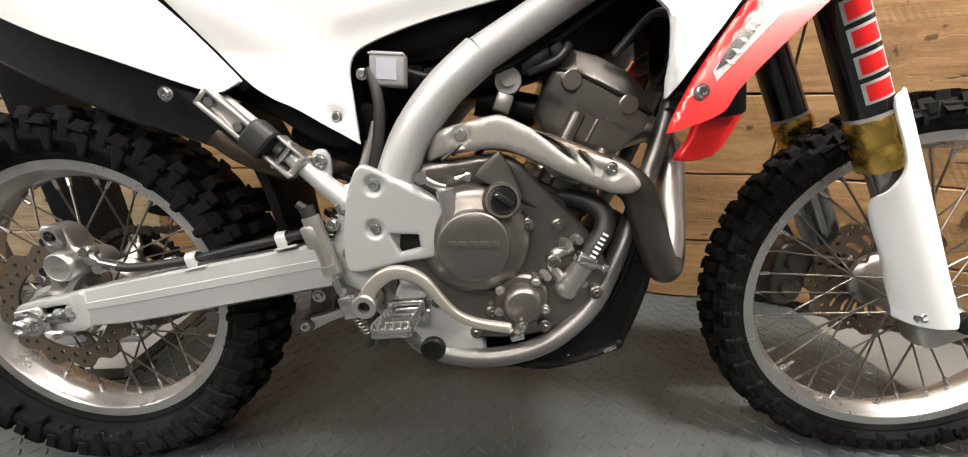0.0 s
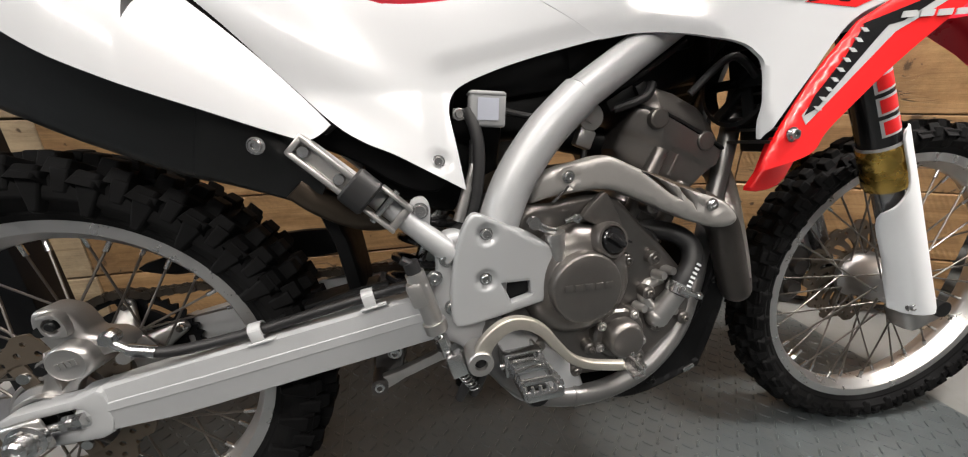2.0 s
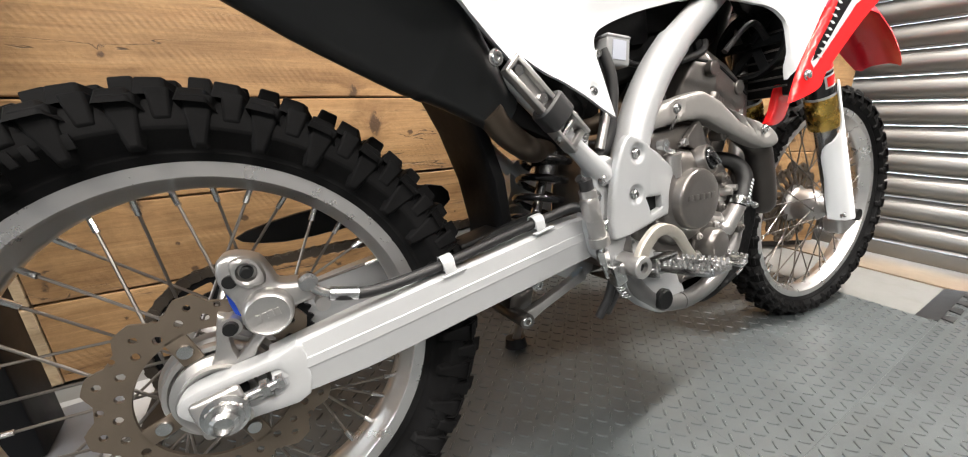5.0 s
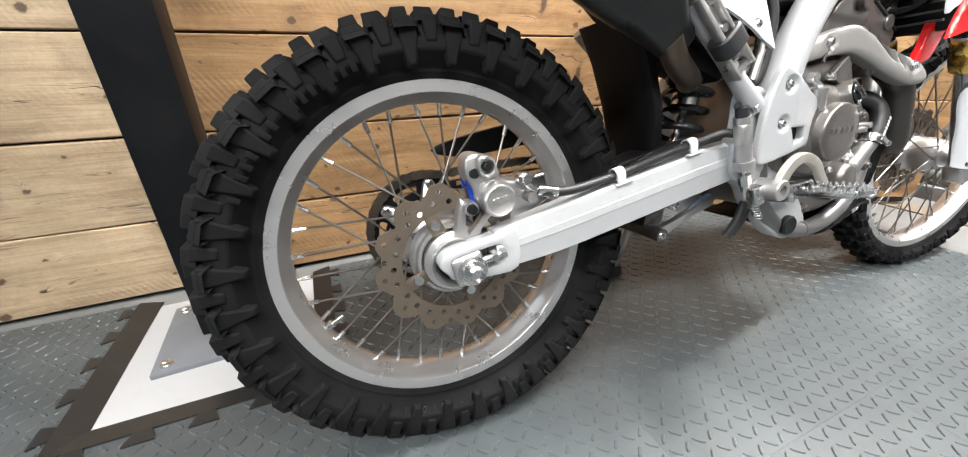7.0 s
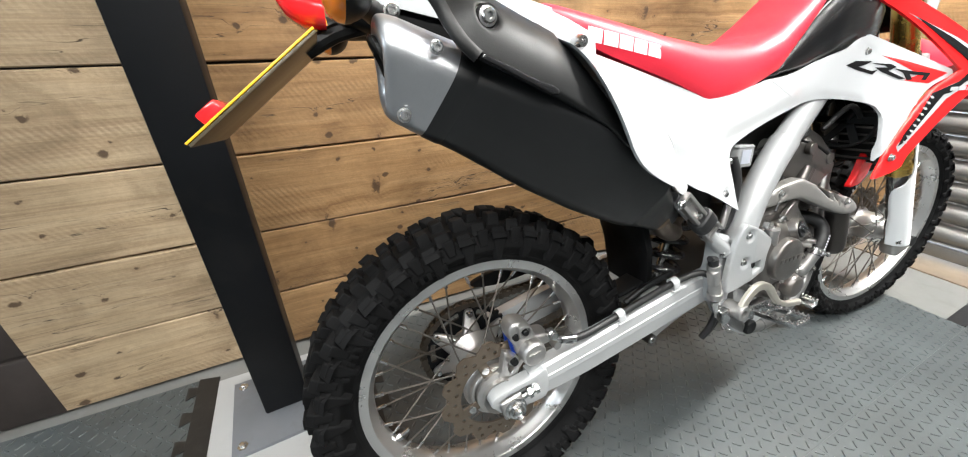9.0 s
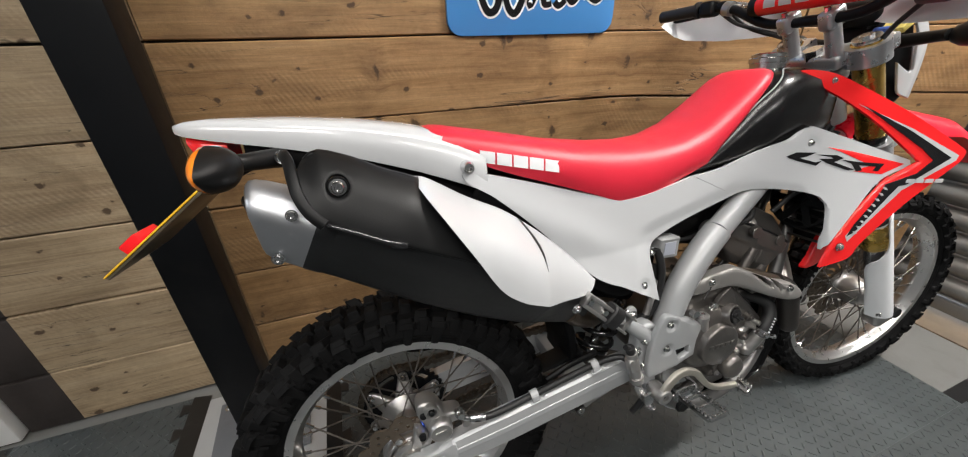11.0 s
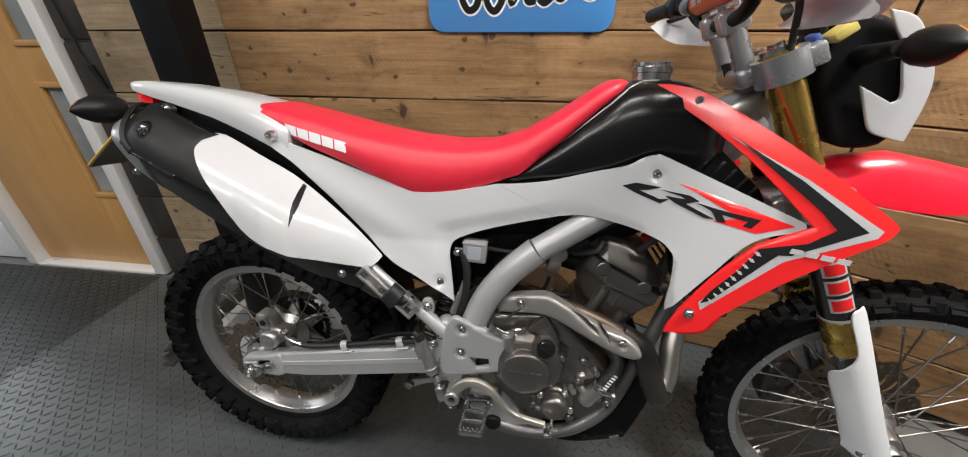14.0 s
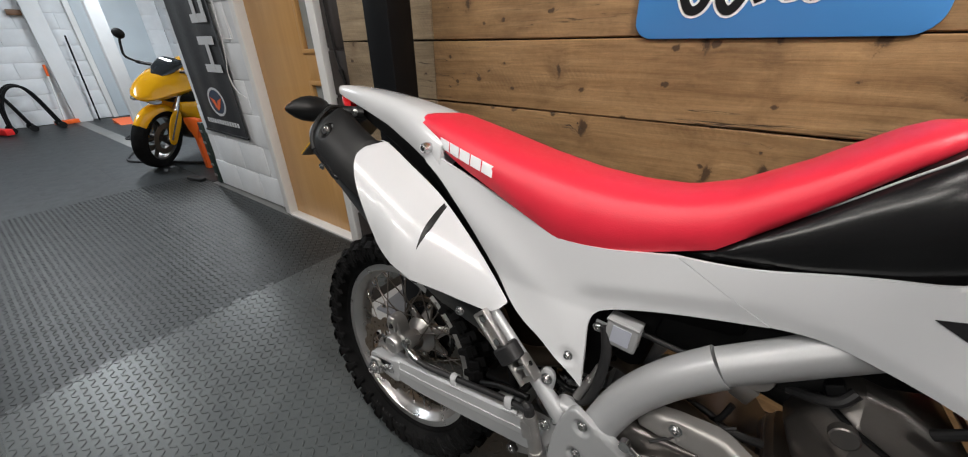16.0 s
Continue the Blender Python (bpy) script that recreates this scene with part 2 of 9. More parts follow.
    h = maths(n, l, "SUBTRACT", maths(n, l, "ADD", h, maths(n, l, "MULTIPLY", speck, 0.3)), maths(n, l, "MULTIPLY", crack_f, 0.9))
    bump(n, l, b, h, 0.6, 0.003)
    return m


WOOD = wood_mat("waxed_board_wood", ((0.165, 0.090, 0.038), (0.275, 0.162, 0.076), (0.335, 0.205, 0.100), (0.41, 0.265, 0.140)), (1.0, 0.975, 0.93))
WOOD_PALE = wood_mat("weathered_board_wood", ((0.230, 0.166, 0.103), (0.325, 0.242, 0.155), (0.375, 0.287, 0.190), (0.43, 0.34, 0.235)), (1.0, 1.0, 0.99))


def pvc_mat(name, colour, shine=0.30):
    m, n, l, b = mat(name)
    v = coords(n, l)
    info = n.new("ShaderNodeObjectInfo")
    worn = tex_noise(n, l, v, 3.2, 7, 0.7, 0.5)
    lo, hi = tuple(c * 0.72 for c in colour), tuple(c * 1.25 for c in colour)
    col = ramp(n, l, worn, [(0.35, lo), (0.7, hi)])
    col = mixc(n, l, 0.5, col, ramp(n, l, info.outputs["Random"], [(0.0, (0.44, 0.44, 0.44)), (1.0, (0.56, 0.56, 0.56))]), "OVERLAY")
    scuff = ramp(n, l, tex_noise(n, l, v, 26, 6, 0.75, 1.2), [(0.6, (0, 0, 0)), (0.8, (1, 1, 1))])
    col = mixc(n, l, maths(n, l, "MULTIPLY", scuff, 0.3), col, tuple(c * 0.4 for c in colour))
    dust = ramp(n, l, tex_noise(n, l, v, 7, 8, 0.8, 1.0), [(0.55, (0, 0, 0)), (0.78, (1, 1, 1))])
    col = mixc(n, l, maths(n, l, "MULTIPLY", dust, 0.22), col, (0.11, 0.10, 0.09))
    l.new(col, b.inputs["Base Color"])
    r = n.new("ShaderNodeMapRange")
    r.inputs["To Min"].default_value, r.inputs["To Max"].default_value = shine * 0.8, shine * 1.5
    l.new(tex_noise(n, l, v, 11, 7, 0.75, 0.6), r.inputs["Value"])
    l.new(r.outputs["Result"], b.inputs["Roughness"])
    b.inputs["Specular IOR Level"].default_value = 0.6
    bump(n, l, b, tex_noise(n, l, v, 320, 3, 0.6), 0.16, 0.001)
    return m


PVC = pvc_mat("grey_pvc_tile", (0.058, 0.067, 0.070), 0.33)
PVC_DARK = pvc_mat("charcoal_pvc_tile", (0.0125, 0.0160, 0.0175), 0.42)
PVC_EDGE = pvc_mat("black_pvc_edging", (0.012, 0.012, 0.0125))
FLOOR_PAINT = surface("white_floor_paint", (0.165, 0.165, 0.16), 0.45, vary=0.1, grain=0.2, scale=24, dirt=0.25)
# the same floor paint, made lighter for the stronger light round the post
LIT_PAINT = surface("lit_white_floor_paint", (0.40, 0.405, 0.41), 0.42, vary=0.06, grain=0.15, scale=24, dirt=0.12)
SCREED = surface("dusty_screed", (0.17, 0.13, 0.092), 0.8, vary=0.22, grain=0.5, scale=40, dirt=0.2)
GALV = surface("galvanised_shutter", (0.22, 0.22, 0.216), 0.36, 0.7, vary=0.14, grain=0.15, scale=26, dirt=0.08)
BRICK_DARK = surface("dark_painted_brick", (0.030, 0.024, 0.022), 0.55, vary=0.25, grain=0.5, scale=60)
BLOCK_WHITE = surface("white_painted_block", (0.72, 0.74, 0.76), 0.55, vary=0.06, grain=0.5, scale=50)
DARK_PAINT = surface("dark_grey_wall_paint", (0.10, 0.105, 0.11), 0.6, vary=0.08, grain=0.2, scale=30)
WALL_PAINT = surface("white_wall_paint", (0.70, 0.71, 0.72), 0.6, vary=0.05, grain=0.2, scale=30)
FRAME_WHITE = surface("white_gloss_frame", (0.74, 0.74, 0.73), 0.3, vary=0.04, grain=0.06, scale=25)
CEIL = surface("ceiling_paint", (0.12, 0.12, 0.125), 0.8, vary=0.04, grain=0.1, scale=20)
PANEL_GREY = surface("pale_grey_door_paint", (0.50, 0.56, 0.60), 0.4, vary=0.05, grain=0.06, scale=20)
SIGN_BLUE = surface("blue_sign_face", (0.055, 0.22, 0.52), 0.32, vary=0.04, grain=0.03, scale=20)
SIGN_WHITE = surface("sign_white", (0.78, 0.80, 0.82), 0.32, vary=0.02, grain=0.02, scale=20)
BANNER = surface("black_banner_cloth", (0.024, 0.025, 0.028), 0.5, vary=0.2, grain=0.2, scale=70)
BANNER_GREY = surface("pale_grey_print", (0.60, 0.62, 0.64), 0.5, vary=0.04, grain=0.1, scale=60)
ORANGE = surface("orange_plastic", (0.85, 0.13, 0.02), 0.35, vary=0.06, grain=0.06, scale=40)
YELLOW = surface("yellow_gloss_paint", (0.85, 0.42, 0.01), 0.16, vary=0.04, grain=0.02, scale=20, coat=0.5)
TRIM_RED = surface("red_paint", (0.70, 0.02, 0.02), 0.3, vary=0.05, grain=0.04, scale=30)
OAK = None


def oak_mat():
    m, n, l, b = mat("oak_veneer")
    v = coords(n, l, (9, 9, 0.7))
    g = tex_noise(n, l, v, 2.0, 7, 0.6, 0.6)
    l.new(ramp(n, l, g, [(0.25, (0.45, 0.245, 0.082)), (0.75, (0.54, 0.305, 0.112))]), b.inputs["Base Color"])
    b.inputs["Roughness"].default_value = 0.38
    bump(n, l, b, g, 0.08, 0.0005)
    return m


OAK = oak_mat()


def glow_mat(name, colour, strength):
    m, n, l, b = mat(name)
    b.inputs["Base Color"].default_value = (0.8, 0.8, 0.8, 1)
    b.inputs["Emission Color"].default_value = (*colour, 1)
    b.inputs["Emission Strength"].default_value = strength
    return m


# ---- mesh helpers ----
SHEETS = ("side_panel", "shroud", "radiator_shroud", "side_guard", "muffler_cover", "frame_cover", "heat_shield", "fork_guard", "headlight_mask")
def finish(ob, smooth=None):
    if smooth is not None:
        ob.data.polygons.foreach_set("use_smooth", [True] * len(ob.data.polygons))
        if smooth < 180:
            ob.data.set_sharp_from_angle(angle=radians(smooth))
    return ob


def part(name, bm, material, parent=None, label="", smooth=35, xf=None):
    """Links a bmesh as one mesh object under a thing or under a part."""
    if xf is not None:
        bm.transform(xf)
    bmesh.ops.recalc_face_normals(bm, faces=bm.faces)
    me = bpy.data.meshes.new(name)
    bm.to_mesh(me)
    bm.free()
    me.materials.append(material)
    ob = new(name, me)
    finish(ob, smooth)
    if name in SHEETS:
        ob.modifiers.new("even_normals", "WEIGHTED_NORMAL").keep_sharp = True
    if parent is not None:
        ob.parent = parent
    if label:
        tagged(ob, label)
    return ob


def share(name, ob, m, parent):
    """Another object on the same mesh, at the pose m under parent."""
    o = new(name, ob.data)
    o.parent, o.matrix_basis = parent, m
    return o


def B():
    return bmesh.new()


def box(bm, centre, size, rot=(0, 0, 0), bevel=0.0, seg=2):
    m = Matrix.LocRotScale(centre, Euler([radians(a) for a in rot]), size)
    made = bmesh.ops.create_cube(bm, size=1.0, matrix=m)["verts"]
    if bevel:
        es = list({e for v in made for e in v.link_edges})
        bmesh.ops.bevel(bm, geom=es, offset=bevel, segments=seg, affect="EDGES", profile=0.5)


def frame_along(p, q):
    return (Vector(q) - Vector(p)).to_track_quat("Z", "Y").to_matrix().to_4x4()


def rod(bm, p, q, r, r2=None, seg=16, cap=True):
    p, q = Vector(p), Vector(q)
    m = Matrix.Translation((p + q) / 2) @ frame_along(p, q)
    bmesh.ops.create_cone(bm, cap_ends=cap, segments=seg, radius1=r, radius2=r if r2 is None else r2, depth=(q - p).length, matrix=m)


def ball(bm, c, r, scale=(1, 1, 1), u=20, v=12, rot=(0, 0, 0)):
    m = Matrix.LocRotScale(c, Euler([radians(a) for a in rot]), Vector(scale) * r)
    bmesh.ops.create_uvsphere(bm, u_segments=u, v_segments=v, radius=1.0, matrix=m)


def spline(pts, n=8, closed=False):
    """Points of a smooth curve through pts."""
    P = [Vector(p) for p in pts]
    out, k = [], len(P)
    for i in range(k if closed else k - 1):
        g = (lambda j: P[j % k]) if closed else (lambda j: P[min(max(j, 0), k - 1)])
        a, b_, c, d = g(i - 1), g(i), g(i + 1), g(i + 2)
        for s in range(n):
            t = s / n
            out.append(0.5 * (2 * b_ + (c - a) * t + (2 * a - 5 * b_ + 4 * c - d) * t * t + (3 * b_ - a - 3 * c + d) * t ** 3))
    if not closed:
        out.append(P[-1])
    return out


def tube(bm, pts, r, seg=14, n=8, flat=1.0, smooth=True):
    """A pipe along a smooth curve; r may be a list, one value a point. flat squeezes it sideways."""
    P = spline(pts, n) if smooth else [Vector(p) for p in pts]
    k = len(P)
    rs = [r] * k if isinstance(r, (int, float)) else [float(np.interp(i / (k - 1), np.linspace(0, 1, len(r)), r)) for i in range(k)]
    up = None
    rings = []
    for i, p in enumerate(P):
        t = (P[min(i + 1, k - 1)] - P[max(i - 1, 0)]).normalized()
        if up is None:
            up = t.orthogonal().normalized()
            if abs(t.y) < 0.9:
                up = Vector((0, 1, 0)) - t * t.y
        up = (up - t * up.dot(t)).normalized()
        side = t.cross(up)
        rings.append([bm.verts.new(p + (up * math.cos(a) * flat + side * math.sin(a)) * rs[i]) for a in (2 * math.pi * j / seg for j in range(seg))])
    for a, b_ in zip(rings, rings[1:]):
        for j in range(seg):
            bm.faces.new((a[j], a[(j + 1) % seg], b_[(j + 1) % seg], b_[j]))
    bm.faces.new(rings[0][::-1])
    bm.faces.new(rings[-1])


def lathe(bm, prof, centre=(0, 0, 0), seg=48, closed=False, axis="Y", start=0.0):
    """Turns (radius, along) round an axis through centre."""
    c = Vector(centre)
    rings = []
    for s in range(seg):
        a = start + 2 * math.pi * s / seg
        ca, sa = math.cos(a), math.sin(a)
        ring = []
        for r, h in prof:
            v = {"Y": (r * ca, h, r * sa), "X": (h, r * ca, r * sa), "Z": (r * ca, r * sa, h)}[axis]
            ring.append(bm.verts.new(c + Vector(v)))
        rings.append(ring)
    k = len(prof)
    for s in range(seg):
        a, b_ = rings[s], rings[(s + 1) % seg]
        for j in range(k if closed else k - 1):
            q = (a[j], a[(j + 1) % k], b_[(j + 1) % k], b_[j])
            bm.faces.new(q)
    if not closed:
        for j in (0, k - 1):
            if prof[j][0] > 1e-6:
                bm.faces.new([rings[s][j] for s in range(seg)])
            else:
                bmesh.ops.remove_doubles(bm, verts=[rings[s][j] for s in range(seg)], dist=1e-7)


def edge_distance(p, poly):
    best = 1e9
    k = len(poly)
    for i in range(k):
        a, b_ = poly[i], poly[(i + 1) % k]
        dx, dy = b_[0] - a[0], b_[1] - a[1]
        q = dx * dx + dy * dy
        t = 0 if q == 0 else max(0.0, min(1.0, ((p[0] - a[0]) * dx + (p[1] - a[1]) * dy) / q))
        best = min(best, math.hypot(p[0] - a[0] - t * dx, p[1] - a[1] - t * dy))
    return best


def inside(p, poly):
    hit, k = False, len(poly)
    for i in range(k):
        a, b_ = poly[i], poly[(i + 1) % k]
        if (a[1] > p[1]) != (b_[1] > p[1]) and p[0] < (b_[0] - a[0]) * (p[1] - a[1]) / (b_[1] - a[1]) + a[0]:
            hit = not hit
    return hit


def rounded(poly, n=4, keep=()):
    """A smooth closed outline through the points, with the corners in keep left sharp."""
    P = [Vector((x, y, 0)) for x, y in poly]
    k = len(P)
    out = []
    for i in range(k):
        b_, c = P[i], P[(i + 1) % k]
        a = P[i - 1] if i not in keep else b_ - (c - b_) * 0.01
        d = P[(i + 2) % k] if (i + 1) % k not in keep else c + (c - b_) * 0.01
        for s in range(n):
            t = s / n
            q = 0.5 * (2 * b_ + (c - a) * t + (2 * a - 5 * b_ + 4 * c - d) * t * t + (3 * b_ - a - 3 * c + d) * t ** 3)
            out.append((q.x, q.y))
    return out


def dense(lp, fine):
    """The same closed outline with no side longer than fine."""
    if not fine:
        return list(lp)
    out = []
    for i, a in enumerate(lp):
        c = lp[(i + 1) % len(lp)]
        k = max(1, min(24, int(math.hypot(c[0] - a[0], c[1] - a[1]) / fine)))
        out += [(a[0] + (c[0] - a[0]) * j / k, a[1] + (c[1] - a[1]) * j / k) for j in range(k)]
    return out


def panel(bm, outline, depth, thick=0.004, edge=0.006, step=0.012, holes=(), side=-1):
    """A moulded sheet over an outline in the x-z plane. depth: its outer face's y, a number or a function of x and z.
    side: the way it faces along y. The rim is rounded over edge metres; holes go through."""
    from mathutils.geometry import delaunay_2d_cdt
    fine = max(edge * 0.9, 0.0022) if 0 < edge else 0.0
    outline, holes = dense(outline, fine), [dense(h, fine) for h in holes]
    loops = [outline, *holes]
    f = depth if callable(depth) else (lambda x, z: depth)
    pts, edges = [], []
    for lp in loops:
        o = len(pts)
        pts += [Vector(p) for p in lp]
        edges += [(o + i, o + (i + 1) % len(lp)) for i in range(len(lp))]
    xs, zs = [p[0] for p in outline], [p[1] for p in outline]
    if edge:
        for dd in ((0.10, 0.3, 0.6, 1.0) if edge > 0.004 else (0.35, 1.0)):
            for lp in loops:
                k = len(lp)
                for i in range(k):
                    a, c = lp[i - 1], lp[(i + 1) % k]
                    tx, tz = c[0] - a[0], c[1] - a[1]
                    ln = math.hypot(tx, tz) or 1
                    for sg in (1, -1):
                        p = (lp[i][0] - tz / ln * edge * dd * sg, lp[i][1] + tx / ln * edge * dd * sg)
                        if inside(p, outline) and not any(inside(p, h) for h in holes) and min(edge_distance(p, q) for q in loops) > edge * dd * 0.8:
                            pts.append(Vector(p))
    if step:
        x = min(xs) + step * 0.5
        row = 0
        while x < max(xs):
            z = min(zs) + step * (0.25 if row % 2 else 0.75)
            while z < max(zs):
                p = (x, z)
                if inside(p, outline) and not any(inside(p, h) for h in holes) and min(edge_distance(p, q) for q in loops) > max(edge * 1.3, step * 0.3):
                    pts.append(Vector(p))
                z += step
            x += step * 0.87
            row += 1
    vs, _, fs, _, _, _ = delaunay_2d_cdt(pts, edges, [], 0, 1e-6)
    good = []
    for t in fs:
        c = (sum(vs[i][0] for i in t) / len(t), sum(vs[i][1] for i in t) / len(t))
        if inside(c, outline) and not any(inside(c, h) for h in holes):
            good.append(t)
    used = sorted({i for t in good for i in t})
    front, back = {}, {}
    for i in used:
        p = vs[i]
        d = min(edge_distance(p, q) for q in loops)
        drop = 0.0
        if edge and d < edge:
            k = 1 - d / edge
            drop = min(edge, thick * 0.9) * (1 - math.sqrt(max(0.0, 1 - k * k)))
        y = f(p[0], p[1])
        front[i] = bm.verts.new((p[0], y - side * drop, p[1]))
        back[i] = bm.verts.new((p[0], y - side * thick, p[1]))
    count = {}
    for t in good:
        bm.faces.new([front[i] for i in t])
        bm.faces.new([back[i] for i in reversed(t)])
        for j in range(len(t)):
            e = (t[j], t[(j + 1) % len(t)])
            count[e] = count.get(e, 0) + 1
    for (a, c) in count:
        if (c, a) not in count:
            bm.faces.new((front[c], front[a], back[a], back[c]))


def ribbon(pts, w):
    """The outline of a strip of width w (a number or one a point) along a 2D line."""
    P = [Vector((x, z, 0)) for x, z in pts]
    k = len(P)
    ws = [w] * k if isinstance(w, (int, float)) else w
    L, R = [], []
    for i, p in enumerate(P):
        t = (P[min(i + 1, k - 1)] - P[max(i - 1, 0)]).normalized()
        nrm = Vector((-t.y, t.x, 0))
        L.append(tuple((p + nrm * ws[i] / 2)[:2]))
        R.append(tuple((p - nrm * ws[i] / 2)[:2]))
    return L + R[::-1]


def circle(x, z, r, n=16, rz=None):
    return [(x + r * math.cos(2 * math.pi * i / n), z + (rz or r) * math.sin(2 * math.pi * i / n)) for i in range(n)]


def loft(bm, sections, cap=True):
    """Joins closed rings of as many points each."""
    rings = [[bm.verts.new(p) for p in s] for s in sections]
    k = len(rings[0])
    for a, b_ in zip(rings, rings[1:]):
        for j in range(k):
            bm.faces.new((a[j], a[(j + 1) % k], b_[(j + 1) % k], b_[j]))
    if cap:
        bm.faces.new(rings[0][::-1])
        bm.faces.new(rings[-1])


def super_ring(c, u, v, a, b_, power=2.5, n=28):
    """A rounded-box ring round c in the plane of the unit vectors u and v, half-sizes a and b_."""
    out = []
    for i in range(n):
        t = 2 * math.pi * i / n
        ct, st = math.cos(t), math.sin(t)
        out.append(Vector(c) + Vector(u) * a * math.copysign(abs(ct) ** (2 / power), ct) + Vector(v) * b_ * math.copysign(abs(st) ** (2 / power), st))
    return out


def bolt(parent, at, r=0.008, side=-1, material=None, name="bolt", washer=True, xf=None):
    """A flanged socket bolt that faces along y."""
    bm = B()
    x, y, z = at
    s = side
    prof = ([(0.0, 0.0), (r * 1.35, 0.0), (r * 1.35, s * r * 0.25)] if washer else [(0.0, 0.0), (r, 0.0)])
    prof += [(r, s * r * 0.3), (r, s * r * 0.75), (r * 0.85, s * r * 0.95), (r * 0.5, s * r * 0.95), (r * 0.45, s * r * 0.45), (0.0, s * r * 0.45)]
    lathe(bm, prof, at, 14)
    return part(name, bm, material or STEEL, parent, xf=xf)


def thing(name, m, label, category, group="", kind=""):
    ob = new(name)
    ob.empty_display_size = 0.1
    ob.matrix_world = m
    return tagged(ob, label, category, group, kind)

# ---- lamps of the room: assumed ceiling tubes, unseen, placed to light it ----
def tube_light(x, y, z, length, watts, rz=0):
    t = thing("ceiling_light", pose(x, y, z, 0, 0, rz), "long white ceiling light with two bright tubes, assumed above the view", "ceiling light", "ceiling lights")
    bm = B()
    box(bm, (0, 0, 0.03), (length + 0.1, 0.16, 0.05), bevel=0.01)
    part("housing", bm, FRAME_WHITE, t)
    for s in (-0.045, 0.045):
        bm = B()
        rod(bm, (-length / 2, s, -0.015), (length / 2, s, -0.015), 0.014, seg=10)
        part("tube", bm, TUBE_GLOW, t)
    area("tube_lamp", pose(x, y, z - 0.035, 0, 0, rz), length, 0.14, watts, (0.86, 0.94, 1.0) if x < -3 else (1.0, 0.965, 0.92))


TUBE_GLOW = glow_mat("lit_tube", (1.0, 0.97, 0.93), 8.0)
for x, y, l_, w, rz in LAMPS:
    tube_light(x, y, 2.62, l_, w, rz)

# ---- floor ----
PITCH, GX, GY = 0.48, -0.67, 0.14


def slab(name, x0, x1, y0, y1, z0, z1, material, label):
    bm = B()
    box(bm, ((x0 + x1) / 2, (y0 + y1) / 2, (z0 + z1) / 2), (x1 - x0, y1 - y0, z1 - z0))
    return tagged(part(name, bm, material), label, "floor", "", "structure")


floor = slab("floor", -8.7, 2.7, -3.6, 2.4, -0.2, -0.011, FLOOR_PAINT, "worn white painted concrete floor under loose rubber tiles")
# the brighter light round the post is put into this slab's colour
patch = slab("floor_7", -0.69, -0.17, 0.12, 0.60, -0.011, -0.0092, LIT_PAINT, "white painted floor round the post, coloured lighter for the light on it")
screed = slab("floor_2", 2.09, 2.7, -3.6, 0.6, -0.011, -0.005, SCREED, "bare dusty tan screed along the roller shutter")


def tile_mesh(name, material, tread=True):
    """One interlocking tile with raised tread bars in two directions."""
    bm = B()
    h = PITCH / 2 - 0.0001
    box(bm, (0, 0, -0.006), (2 * h, 2 * h, 0.0096), bevel=0.0003, seg=1)
    n = 18 if tread else 0
    s = PITCH / 18
    for i in range(n):
        for j in range(n):
            cx, cy = (i + 0.5) * s - PITCH / 2, (j + 0.5) * s - PITCH / 2
            a = radians(45 if (i + j) % 2 else -45)
            ux, uy = math.cos(a), math.sin(a)
            lo, hi = [], []
            for k, (p, q) in enumerate(((-1, 0), (-0.6, -1), (0.6, -1), (1, 0), (0.6, 1), (-0.6, 1))):
                for lst, sc, z in ((lo, 1.0, -0.0013), (hi, 0.50, 0.0011)):
                    lx, ly = p * 0.0118 * (sc if sc == 1.0 else 0.82), q * 0.0031 * sc
                    lst.append(bm.verts.new((cx + lx * ux - ly * uy, cy + lx * uy + ly * ux, z)))
            for k in range(6):
                bm.faces.new((lo[k], lo[(k + 1) % 6], hi[(k + 1) % 6], hi[k]))
            bm.faces.new(hi)
    bmesh.ops.recalc_face_normals(bm, faces=bm.faces)
    me = bpy.data.meshes.new(name)
    bm.to_mesh(me)
    bm.free()
    me.materials.append(material)
    return me


# far charcoal tiles leave out the tread bars
grey_me, dark_me, plain_me = tile_mesh("grey_tile", PVC), tile_mesh("charcoal_tile", PVC_DARK), tile_mesh("far_charcoal_tile", PVC_DARK, False)
mat_grey = thing("floor_3", pose(0, 0, 0), "grey interlocking tread-plate rubber floor tiles, scuffed", "floor", "", "structure")
mat_dark = thing("floor_4", pose(0, 0, 0), "charcoal interlocking tread-plate rubber floor tiles", "floor", "", "structure")


def lay(i, j):
    if (i, j) == (0, 0) or (i >= 5 and j > -2):
        return
    dark = i <= -2
    o = new("tile", plain_me if i <= -7 else dark_me if dark else grey_me)
    o.parent = mat_dark if dark else mat_grey
    o.matrix_basis = pose(GX + (i + 0.5) * PITCH, GY + (j + 0.5) * PITCH, 0, 0, 0, 90 * ((i * 3 + j * 5) % 2))


for i in range(-16, 6):
    for j in range(-7, 1):
        lay(i, j)
